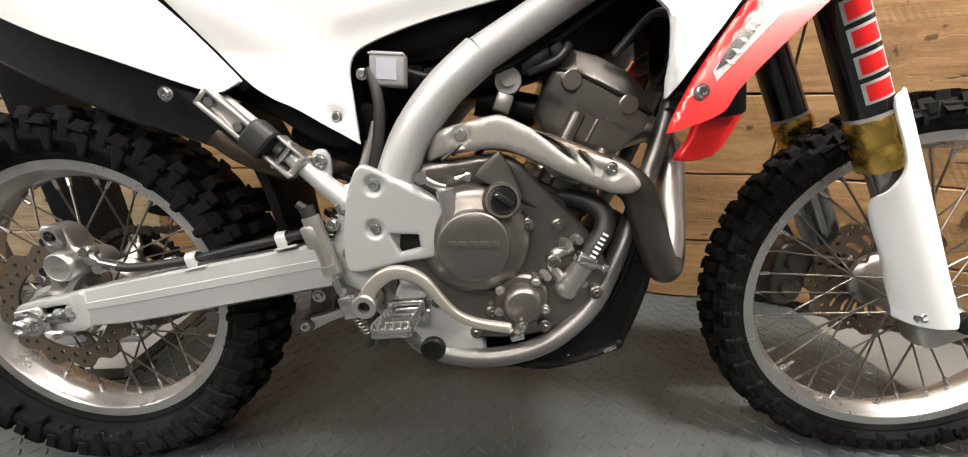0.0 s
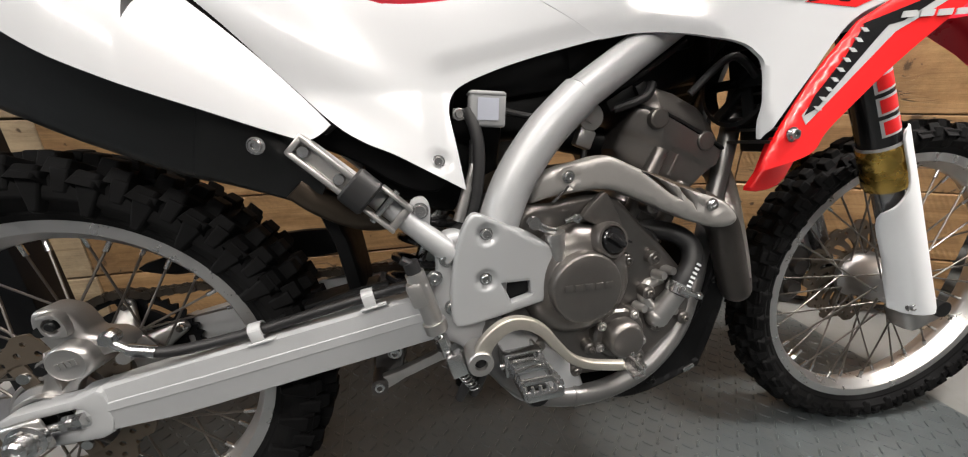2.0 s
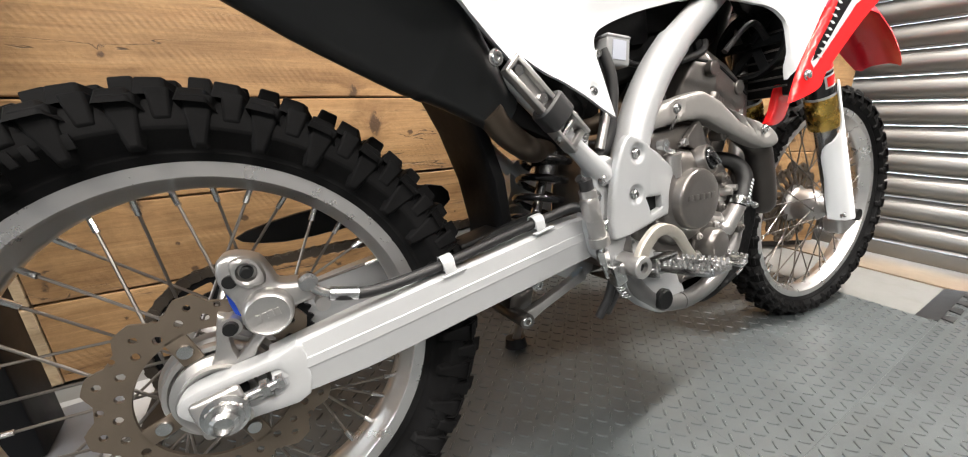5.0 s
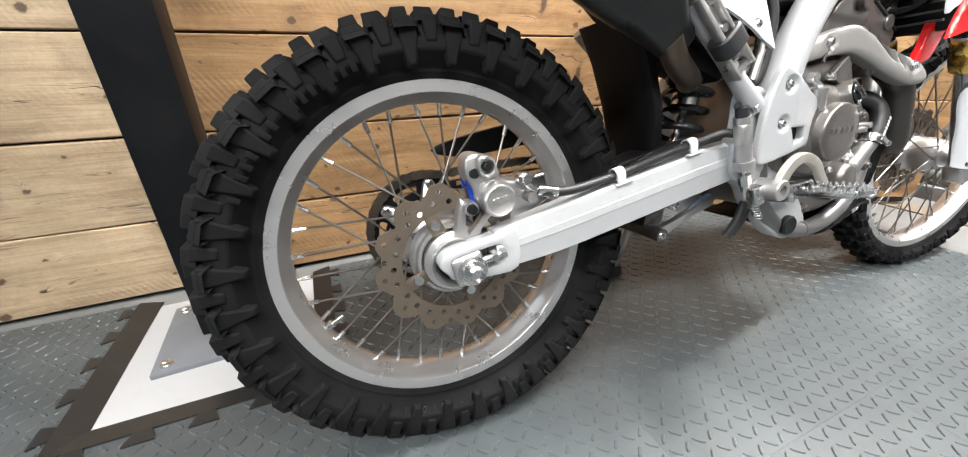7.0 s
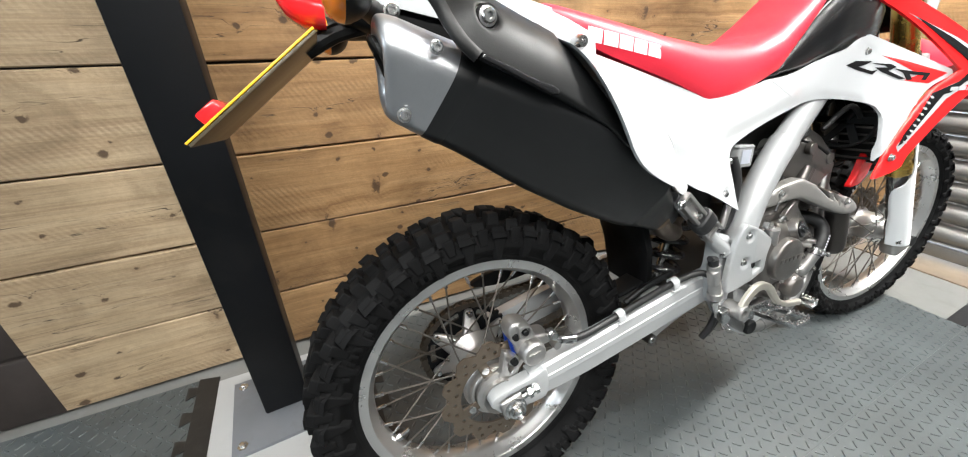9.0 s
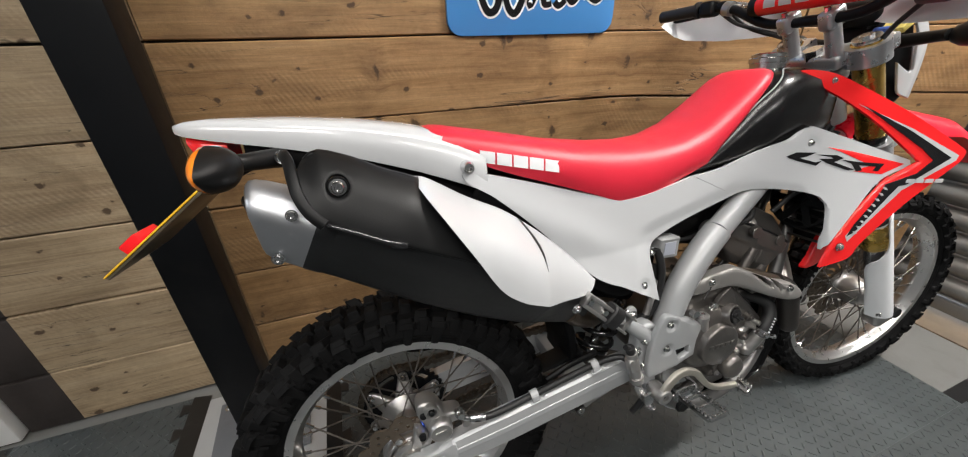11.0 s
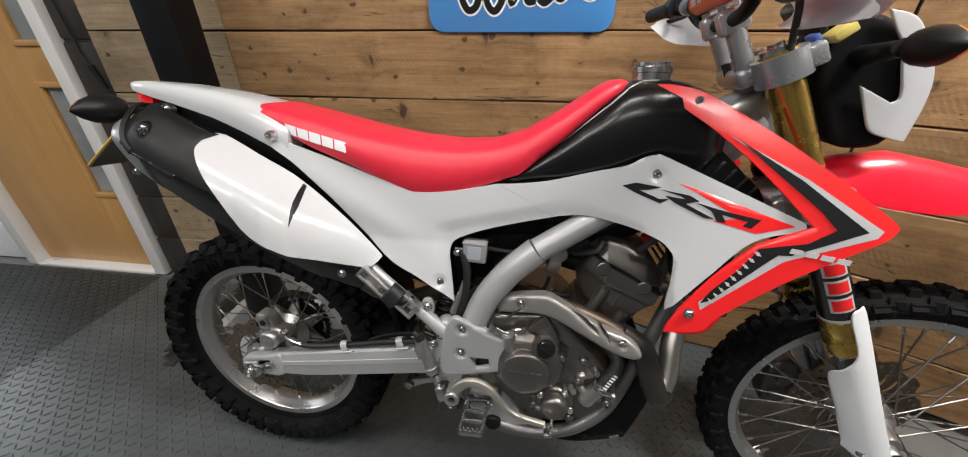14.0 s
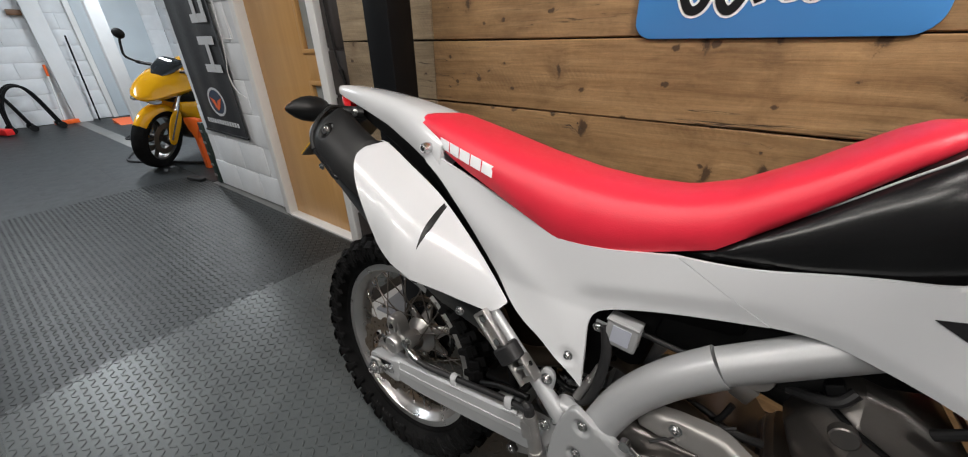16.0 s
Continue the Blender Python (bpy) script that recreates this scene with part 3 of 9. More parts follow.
# dovetail teeth of the grey tiles along the charcoal ones
bm = B()
tooth_pts = [(0.004, -0.013), (0.004, 0.013), (-0.022, 0.022), (-0.022, -0.022)]
lo = [bm.verts.new((x, y, -0.0108)) for x, y in tooth_pts]
hi = [bm.verts.new((x, y, 0.0004)) for x, y in tooth_pts]
bm.faces.new(hi)
for k in range(4):
    bm.faces.new((lo[k], lo[(k + 1) % 4], hi[(k + 1) % 4], hi[k]))
tooth = part("tooth", bm, PVC, mat_grey)
tooth.matrix_basis = pose(GX - PITCH, 0.10, 0)
for k in range(1, 44):
    share("tooth", tooth, pose(GX - PITCH, 0.10 - k * 0.08, 0), mat_grey)
# smooth charcoal mats run on behind the recess
slab("floor_5", -8.45, -3.2, 0.63, 2.3, -0.0105, -0.004, PVC_DARK, "smooth charcoal floor in the far recess")


def edging(name, p, q, side):
    """A black ramp strip with dovetail teeth on one side."""
    t = thing(name, pose(0, 0, 0), "black rubber edging strip with dovetail teeth beside the tiles", "edging strip", "edging strips")
    p, q = Vector((*p, 0)), Vector((*q, 0))
    d = (q - p).normalized()
    nrm = Vector((-d.y, d.x, 0)) * side
    bm = B()
    L = (q - p).length
    pts = [p, q, q + nrm * 0.05, p + nrm * 0.05]
    z = (0.003, 0.003, -0.008, -0.008)
    top = [bm.verts.new((v.x, v.y, zz)) for v, zz in zip(pts, z)]
    low = [bm.verts.new((v.x, v.y, -0.0108)) for v in pts]
    bm.faces.new(top)
    bm.faces.new(low[::-1])
    for k in range(4):
        bm.faces.new((low[k], low[(k + 1) % 4], top[(k + 1) % 4], top[k]))
    part("ramp", bm, PVC_EDGE, t)
    n = int(L / 0.085)
    for k in range(n):
        c = p + d * ((k + 0.5) * L / n)
        bm = B()
        o = [c - d * 0.014, c + d * 0.014, c + d * 0.024 - nrm * 0.026, c - d * 0.024 - nrm * 0.026]
        a = [bm.verts.new((v.x, v.y, 0.003)) for v in o]
        b_ = [bm.verts.new((v.x, v.y, -0.0108)) for v in o]
        bm.faces.new(a)
        bm.faces.new(b_[::-1])
        for m in range(4):
            bm.faces.new((b_[m], b_[(m + 1) % 4], a[(m + 1) % 4], a[m]))
        part("tooth", bm, PVC_EDGE, t)


edging("edging_strip", (-0.67, 0.15), (-0.67, 0.62), -1)
edging("edging_strip", (-0.19, 0.14), (-0.67, 0.14), -1)
edging("edging_strip", (-0.19, 0.14), (-0.19, 0.62), 1)
edging("edging_strip", (1.73, -0.34), (2.08, -0.34), 1)


# ---- plank wall ----
EDGES = (0.0, 0.213, 0.43, 0.66, 0.885, 1.105, 1.335, 1.56, 1.785, 2.01, 2.24, 2.6)


def plank_wall(name, path, label, wood, low=0.004, gap=0.0045):
    """Boards laid level on a dark backing; the face runs along the path, x always growing, with its bends eased."""
    (x0, y0), (x1, y1) = path[0], path[-1]
    turn = math.degrees(math.atan2(y1 - y0, x1 - x0)) if len(path) == 2 else 0.0
    c, s = math.cos(radians(-turn)), math.sin(radians(-turn))
    local = [((x - x0) * c - (y - y0) * s, (x - x0) * s + (y - y0) * c) for x, y in path]
    px, py = [p[0] for p in local], [p[1] for p in local]
    L = px[-1]
    ease = lambda x: sum(float(np.interp(x + d, px, py)) for d in (-0.09, -0.045, 0, 0.045, 0.09)) / 5
    w = thing(name, pose(x0, y0, 0, 0, 0, turn), label, "wall", "", "structure")
    n = max(14, int(L / 0.04))
    xs = [0.001 + (L - 0.002) * k / n for k in range(n + 1)]
    bm = B()
    rings = [[bm.verts.new((x, ease(x) + d, z)) for d, z in ((0.03, 0.0), (0.09, 0.0), (0.09, 2.61), (0.03, 2.61))] for x in xs]
    for a, b_ in zip(rings, rings[1:]):
        for j in range(4):
            bm.faces.new((a[j], a[(j + 1) % 4], b_[(j + 1) % 4], b_[j]))
    bm.faces.new(rings[0][::-1])
    bm.faces.new(rings[-1])
    part("backing", bm, BRICK_DARK, w)
    rnd = random.Random(name)
    for k in range(len(EDGES) - 1):
        z0, z1 = EDGES[k] + (low if k == 0 else gap / 2), EDGES[k + 1] - gap / 2
        bm = B()
        a0, a1 = rnd.uniform(0, 6), rnd.uniform(0, 6)
        rings = []
        for x in xs:
            e0, e1 = 0.0012 * math.sin(a0 + x * 5), 0.0014 * math.sin(a1 + x * 4)
            y = ease(x) + rnd.uniform(-0.0004, 0.0004) + 0.0025 * math.sin(a0 + k)
            q = 0.003
            prof = [(y + 0.024, z0 + e0), (y + q, z0 + e0), (y, z0 + e0 + q), (y, z1 + e1 - q), (y + q, z1 + e1), (y + 0.024, z1 + e1)]
            rings.append([bm.verts.new((x, *p)) for p in prof])
        for a, b_ in zip(rings, rings[1:]):
            for j in range(6):
                bm.faces.new((a[j], a[(j + 1) % 6], b_[(j + 1) % 6], b_[j]))
        bm.faces.new(rings[0][::-1])
        bm.faces.new(rings[-1])
        part("plank", bm, wood, w, smooth=30)
    return w


WY = 0.66
plank_wall("wall_north_2", [(-0.99, WY), (-0.43, WY)], "pale weathered board wall between post and door", WOOD_PALE)
plank_wall("wall_north", [(-0.428, WY), (1.0, WY), (1.34, 0.475), (1.58, 0.458)], "wall clad in rough brown waxed scaffold boards with knots", WOOD)
plank_wall("wall_gate", [(1.585, 0.458), (2.17, 0.135)], "hinged leaf of knotty brown boards beside the shutter", WOOD, low=0.03)
def hinge(z):
    h = thing("hinge", pose(1.583, 0.453, z, 0, 0, -15), "galvanised butt hinge screwed to the boards", "hinge", "gate hinges")
    for s in (-1, 1):
        bm = B()
        box(bm, (s * 0.026, -0.002, 0), (0.044, 0.003, 0.075), bevel=0.001)
        leaf = part("leaf", bm, GALV, h)
        for k in (-1, 0, 1):
            bm = B()
            lathe(bm, [(0.0, -0.0045), (0.004, -0.0045), (0.0045, -0.003), (0.0, -0.003)], (s * 0.03, -0.0015, k * 0.024), 10)
            part("screw", bm, STEEL, leaf)
    bm = B()
    rod(bm, (0, -0.004, -0.038), (0, -0.004, 0.038), 0.0055, seg=12)
    part("pin", bm, GALV, h)


hinge(0.34)
hinge(1.55)

# ---- blue sign on the boards ----
sign = thing("wall_sign", pose(0.615, WY - 0.004, 1.10), "blue rounded sign with black and white script on the board wall", "sign")
W2, H2, RC = 0.29, 0.46, 0.045
out = []
for cx, cz, a0 in ((W2 - RC, RC, -90), (W2 - RC, H2 - RC, 0), (-W2 + RC, H2 - RC, 90), (-W2 + RC, RC, 180)):
    out += [(cx + RC * math.cos(radians(a0 + k * 15)), cz + RC * math.sin(radians(a0 + k * 15))) for k in range(7)]
bm = B()
panel(bm, out, -0.008, 0.01, 0.002, 0)
part("board", bm, SIGN_BLUE, sign)
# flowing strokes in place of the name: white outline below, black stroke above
STROKES = (((-0.20, 0.19), (-0.19, 0.12), (-0.165, 0.065), (-0.135, 0.075), (-0.12, 0.14), (-0.11, 0.19)),
           ((-0.115, 0.15), (-0.10, 0.08), (-0.075, 0.06), (-0.05, 0.10), (-0.04, 0.17)),
           ((-0.02, 0.20), (-0.02, 0.13), (-0.025, 0.08), (0.0, 0.12), (0.02, 0.125), (0.025, 0.085), (0.05, 0.085)),
           ((0.05, 0.09), (0.075, 0.12), (0.065, 0.135), (0.055, 0.105), (0.075, 0.08), (0.10, 0.095)),
           ((0.10, 0.10), (0.125, 0.13), (0.115, 0.145), (0.105, 0.115), (0.125, 0.09), (0.15, 0.11)),
           ((0.155, 0.12), (0.175, 0.19), (0.165, 0.205), (0.165, 0.13), (0.18, 0.10)),
           ((0.235, 0.15), (0.215, 0.165), (0.21, 0.14), (0.232, 0.115), (0.215, 0.095), (0.185, 0.105)))
for st in STROKES:
    line = [(p.x, p.y) for p in spline([(x, z, 0) for x, z in st], 6)]
    for wid, y, m_ in ((0.030, -0.0095, SIGN_WHITE), (0.019, -0.0108, BLACK_GLOSS)):
        bm = B()
        k = len(line)
        panel(bm, ribbon(line, [wid * (0.75 + 0.35 * math.sin(3.1 * i / k)) for i in range(k)]), y, 0.0012, 0, 0)
        part("stroke", bm, m_, sign)

# ---- black post ----
post = thing("post", pose(-0.43, 0.447, -0.011, 0, 0, 3), "black painted square steel post bolted to the floor", "post", "", "structure")
bm = B()
box(bm, (0, 0, 1.315), (0.112, 0.112, 2.60), bevel=0.006)
part("shaft", bm, BLACK_STEEL, post)
bm = B()
box(bm, (0.0, -0.02, 0.007), (0.275, 0.262, 0.012), bevel=0.002)
base = part("base_plate", bm, surface("grey_painted_plate", (0.17, 0.18, 0.20), 0.4, 0.2, vary=0.15, grain=0.2, scale=30, dirt=0.2), post, "grey steel base plate")
for sx in (-1, 1):
    for sy in (-1, 1):
        bm = B()
        lathe(bm, [(0, 0.0), (0.013, 0.0), (0.013, 0.002), (0.008, 0.003), (0.008, 0.009), (0.006, 0.011), (0, 0.011)], (sx * 0.112, -0.02 + sy * 0.105, 0.013), 6, axis="Z")
        part("anchor_bolt", bm, STEEL, base)

# ---- dark brick pier, door, white block wall ----
pier = thing("wall_pier", pose(0, 0, 0), "dark brown painted brick pier between boards and door", "wall", "", "structure")
bm = B()
box(bm, (-1.06, 0.72, 1.3), (0.134, 0.10, 2.6))
part("core", bm, BRICK_DARK, pier)
for k in range(12):
    bm = B()
    box(bm, (0, 0, 0), (0.142, 0.11, 0.205), bevel=0.006)
    if k == 0:
        first = part("brick", bm, BRICK_DARK, pier)
        first.matrix_basis = pose(-1.06, 0.716, 0.1)
    else:
        bm.free()
        share("brick", first, pose(-1.06, 0.716 + 0.001 * (k % 3), 0.1 + k * 0.216), pier)

door = thing("door_1", pose(-1.2, 0.69, 0), "closed oak-veneer door with two narrow glazed panes", "door", "", "structure")
pane_spans = ((0.42, 0.90), (1.07, 1.75))
bm = B()
panel(bm, [(0, 0.012), (0, 2.03), (-0.70, 2.03), (-0.70, 0.012)], 0.0, 0.044, 0.002, 0, holes=[[(-0.045, a), (-0.045, b_), (-0.17, b_), (-0.17, a)] for a, b_ in pane_spans])
leaf = part("leaf", bm, OAK, door)
for a, b_ in pane_spans:
    bm = B()
    panel(bm, [(-0.027, a - 0.018), (-0.027, b_ + 0.018), (-0.188, b_ + 0.018), (-0.188, a - 0.018)], -0.010, 0.014, 0.003, 0, holes=[[(-0.049, a + 0.004), (-0.049, b_ - 0.004), (-0.166, b_ - 0.004), (-0.166, a + 0.004)]])
    bead = part("glazing_bead", bm, OAK, door)
    bm = B()
    box(bm, (-0.1075, 0.02, (a + b_) / 2), (0.123, 0.006, b_ - a - 0.004))
    g = part("pane", bm, surface("wired_glass", (0.35, 0.40, 0.42), 0.08, 0.2, vary=0.3, grain=0.0, scale=20), door, "pale wired glass pane")
for x in (0.0, -0.765):
    bm = B()
    box(bm, (x + 0.032, -0.012, 1.05), (0.062, 0.09, 2.1), bevel=0.006)
    part("jamb", bm, FRAME_WHITE, door, "white gloss painted jamb")
bm = B()
box(bm, (-0.35, -0.012, 2.075), (0.70, 0.09, 0.07), bevel=0.006)
part("head", bm, FRAME_WHITE, door, "white gloss painted head")
bm = B()
box(bm, (-0.35, -0.01, 0.004), (0.70, 0.10, 0.016), bevel=0.003)
part("threshold", bm, FRAME_WHITE, door, "white threshold strip")


def block_wall(name, x0, y0, x1, y1, h, label, nx, thick=0.12, dz=0.222):
    """Painted blockwork with recessed joints; the face runs from (x0, y0) to (x1, y1)."""
    L = math.hypot(x1 - x0, y1 - y0)
    w = thing(name, pose(x0, y0, 0, 0, 0, math.degrees(math.atan2(y1 - y0, x1 - x0))), label, "wall", "", "structure")
    bm = B()
    box(bm, (L / 2, thick / 2 + 0.004, h / 2), (L, thick, h))
    part("core", bm, BLOCK_WHITE, w)
    bw = L / nx
    bm = B()
    box(bm, (0, 0, 0), (bw - 0.006, 0.012, dz - 0.006), bevel=0.0045)
    first = part("block", bm, BLOCK_WHITE, w)
    first.matrix_basis = pose(bw / 2, 0.002, dz / 2)
    for k in range(int(h / dz)):
        sh = (k % 2) * 0.5
        for i in range(nx + (k % 2)):
            c = (i + 0.5 - sh) * bw
            if (i, k) == (0, 0) or c - bw / 2 < -0.02 or c + bw / 2 > L + 0.02:
                continue
            share("block", first, pose(c, 0.002, (k + 0.5) * dz), w)
    return w


block_wall("wall_white", -3.06, 0.665, -1.97, 0.68, 2.6, "white painted blockwork wall beside the oak door", 3)
block_wall("wall_return", -3.06, 2.3, -3.06, 0.67, 2.6, "white painted blockwork return of the recess", 4, 0.1)
block_wall("wall_recess", -8.45, 2.3, -3.06, 2.3, 2.6, "white painted blockwork at the back of the recess", 12)
block_wall("wall_far", -8.45, -3.5, -8.45, 2.3, 2.6, "far white painted blockwork wall", 13)
bm = B()
box(bm, (-1.585, 0.74, 2.37), (0.94, 0.10, 0.5))
tagged(part("wall_lintel", bm, WALL_PAINT), "white painted wall above the door", "wall", "", "structure")
# closing walls and ceiling, added out of view to shut the room
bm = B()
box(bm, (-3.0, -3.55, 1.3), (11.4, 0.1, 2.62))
tagged(part("wall_south", bm, DARK_PAINT), "plain dark grey wall added out of view to close the room", "wall", "", "structure")
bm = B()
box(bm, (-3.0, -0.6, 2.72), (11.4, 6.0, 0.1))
tagged(part("ceiling", bm, CEIL), "plain dark ceiling added out of view to close the room", "ceiling", "", "structure")

# ---- roller shutter ----
shutter = thing("roller_shutter", pose(2.25, 0, 0), "closed galvanised roller shutter of curved slats", "roller shutter", "", "structure")
SL = 0.092
bm = B()
sec = []
for k in range(9):
    a = k / 8
    sec.append((-0.020 * math.sin(math.pi * a) ** 0.8, 0.010 + (SL - 0.022) * a))
sec = [(0.010, 0.002), (-0.004, 0.004)] + sec + [(0.006, SL - 0.006), (0.010, SL)]
for y0, y1 in ((-3.5, 0.35),):
    a = [bm.verts.new((x, y0, z)) for x, z in sec]
    b_ = [bm.verts.new((x, y1, z)) for x, z in sec]
    a2 = [bm.verts.new((x + 0.012, y0, z)) for x, z in sec]
    b2 = [bm.verts.new((x + 0.012, y1, z)) for x, z in sec]
    for k in range(len(sec) - 1):
        bm.faces.new((a[k], a[k + 1], b_[k + 1], b_[k]))
        bm.faces.new((a2[k], b2[k], b2[k + 1], a2[k + 1]))
    for q in ((a[0], b_[0], b2[0], a2[0]), (a[-1], a2[-1], b2[-1], b_[-1])):
        bm.faces.new(q)
slat = part("slat", bm, GALV, shutter, smooth=40)
slat.matrix_basis = pose(0, 0, 0.075)
for k in range(1, 28):
    share("slat", slat, pose(0, 0, 0.075 + k * SL), shutter)
bm = B()
box(bm, (0.0, -1.575, 0.045), (0.03, 3.85, 0.056), bevel=0.005)
part("bottom_bar", bm, GALV, shutter)
bm = B()
box(bm, (0.45, -1.6, 0.6), (0.02, 4.2, 1.6))
part_ = tagged(part("backdrop", bm, glow_mat("daylight_outside", (0.75, 0.87, 1.0), 5.0)), "bright daylight outside below the shutter", "daylight", "", "structure")
part_.matrix_basis = pose(2.25, 0, -0.1)
bm = B()
box(bm, (2.32, 0.46, 1.3), (0.10, 0.24, 2.62))
tagged(part("wall_east", bm, WALL_PAINT), "plain wall beside the roller shutter", "wall", "", "structure")
bm = B()
box(bm, (2.35, -1.6, 2.66), (0.16, 4.0, 0.14))
tagged(part("shutter_lintel", bm, WALL_PAINT), "plain lintel above the shutter", "trim", "", "structure")

# ---- the off-road motorcycle: x along it from the rear axle, y to its left, z up ----
bike = thing("motorcycle", Matrix.Translation((0, -0.036, 0)) @ pose(0, 0, 0, 0, 0, -2.2) @ pose(0, 0, 0, -7.5), "white red and black off-road motorcycle leaning on its side stand", "motorcycle")
HEAD = Vector((1.075, 0, 1.02))
RAKE = 27.5
FR = Matrix.Translation(HEAD) @ pose(0, 0, 0, 0, -RAKE, 0) @ pose(0, 0, 0, 0, 0, -5.5) @ pose(0, 0, 0, 0, RAKE, 0) @ Matrix.Translation(-HEAD)


def wheel(name, centre, rim_r, rim_w, tyre_r, tyre_w, knob_h, rows, xf, front, label):
    """Hub, rim, tyre, spokes, nipples and valve."""
    X = (xf or Matrix()) @ Matrix.Translation(centre)
    bm = B()
    if front:
        prof = [(0.012, -0.075), (0.022, -0.075), (0.024, -0.05), (0.031, -0.042), (0.034, -0.034), (0.030, -0.028), (0.024, -0.01), (0.026, 0.02), (0.043, 0.03), (0.046, 0.036), (0.03, 0.04), (0.02, 0.06), (0.012, 0.07)]
    else:
        prof = [(0.014, -0.085), (0.03, -0.085), (0.034, -0.07), (0.040, -0.064), (0.056, -0.060), (0.060, -0.052), (0.046, -0.046), (0.034, -0.03), (0.031, 0.02), (0.050, 0.034), (0.056, 0.04), (0.052, 0.05), (0.03, 0.062), (0.014, 0.07)]
    lathe(bm, prof, seg=40)
    hub = part(name, bm, ALLOY, bike, label, xf=X)
    h = rim_w / 2
    bm = B()
    lathe(bm, [(rim_r, -h), (rim_r - 0.001, -h - 0.0015), (rim_r - 0.017, -h - 0.001), (rim_r - 0.020, -h + 0.003), (rim_r - 0.021, -h + 0.010), (rim_r - 0.029, -h + 0.017), (rim_r - 0.031, 0),
               (rim_r - 0.029, h - 0.017), (rim_r - 0.021, h - 0.010), (rim_r - 0.020, h - 0.003), (rim_r - 0.017, h + 0.001), (rim_r - 0.001, h + 0.0015), (rim_r, h),
               (rim_r - 0.008, h - 0.003), (rim_r - 0.022, 0), (rim_r - 0.008, -h + 0.003)], seg=96, closed=True)
    part("rim", bm, RIM, hub, "bright alloy rim", smooth=50, xf=X)
    # carcass, sidewall ribs and tread blocks
    bm = B()
    tw = tyre_w / 2
    cr = tyre_r - knob_h
    c = [(rim_r - 0.006, -h + 0.001), (rim_r + 0.004, -h - 0.003), (rim_r + 0.008, -h - 0.006), (rim_r + 0.012, -h - 0.006), (rim_r + (cr - rim_r) * 0.45, -tw * 0.92), (rim_r + (cr - rim_r) * 0.62, -tw * 0.93),
         (rim_r + (cr - rim_r) * 0.85, -tw * 0.84), (cr - 0.003, -tw * 0.55), (cr, -tw * 0.2)]
    c = c + [(cr, tw * 0.2)] + [(r, -a) for r, a in c[:-1][::-1]] + [(rim_r - 0.012, 0)]
    lathe(bm, c, seg=120, closed=True)

    def knob(ang, across, r0, height, la, lw, tilt, taper=0.82, skew=0.0):
        """A tread block: la along the roll, lw across, leaning out by tilt degrees."""
        m = Matrix.Rotation(-ang, 4, "Y") @ Matrix.Translation((r0, across, 0)) @ Matrix.Rotation(radians(tilt), 4, "Z")
        lo, hi = [], []
        for dz, dy in ((-1, -1), (1, -1), (1, 1), (-1, 1)):
            sk = skew * dy * la * 0.25
            lo.append(bm.verts.new(m @ Vector((-0.006, dy * lw / 2, dz * la / 2 + sk))))
            hi.append(bm.verts.new(m @ Vector((height, dy * lw / 2 * taper, dz * la / 2 * taper + sk))))
        for k in range(4):
            bm.faces.new((lo[k], lo[(k + 1) % 4], hi[(k + 1) % 4], hi[k]))
        bm.faces.new(hi)

    step = 2 * math.pi / rows
    arc = step * tyre_r
    for k in range(rows):
        a = k * step
        if k % 2:
            for s in (-1, 1):
                knob(a, s * tw * 0.30, cr, knob_h, arc * 0.72, tw * 0.48, -s * 4)
                knob(a - step * 0.08, s * tw * 0.88, cr - 0.019, knob_h * 1.10, arc * 0.84, tw * 0.40, -s * 40, 0.84, s)
        else:
            knob(a, 0, cr, knob_h, arc * 0.70, tw * 0.42, 0)
            for s in (-1, 1):
                knob(a, s * tw * 0.68, cr - 0.008, knob_h, arc * 0.80, tw * 0.44, -s * 24, 0.86, s)
        for s in (-1, 1):
            # gusset that tapers down the sidewall from each block: long under the shoulder, short under the one beside it
            m = Matrix.Rotation(-a, 4, "Y")
            r0, r1 = (cr - 0.010, cr - 0.056 * (tw / 0.066)) if k % 2 else (cr - 0.004, cr - 0.030 * (tw / 0.066))
            w0, w1 = (arc * 1.02, arc * 0.34) if k % 2 else (arc * 0.70, arc * 0.50)
            y0, y1 = (0.995, 0.955) if k % 2 else (0.93, 0.96)
            lo = [m @ Vector(v) for v in ((r0, s * tw * 0.72, -w0 * 0.55), (r0, s * tw * 0.72, w0 * 0.55), (r1 - 0.004, s * tw * 0.84, w1 * 0.62), (r1 - 0.004, s * tw * 0.84, -w1 * 0.62))]
            hi = [m @ Vector(v) for v in ((r0 + 0.004, s * tw * y0, -w0 * 0.42), (r0 + 0.004, s * tw * y0, w0 * 0.42), (r1, s * tw * y1, w1 * 0.4), (r1, s * tw * y1, -w1 * 0.4))]
            lo, hi = [bm.verts.new(v) for v in lo], [bm.verts.new(v) for v in hi]
            for q in range(4):
                bm.faces.new((lo[q], lo[(q + 1) % 4], hi[(q + 1) % 4], hi[q]))
            bm.faces.new(hi)
    ty = part("tyre", bm, RUBBER, hub, "black knobbly off-road tyre", smooth=30, xf=X)
    bv = ty.modifiers.new("worn_edges", "BEVEL")
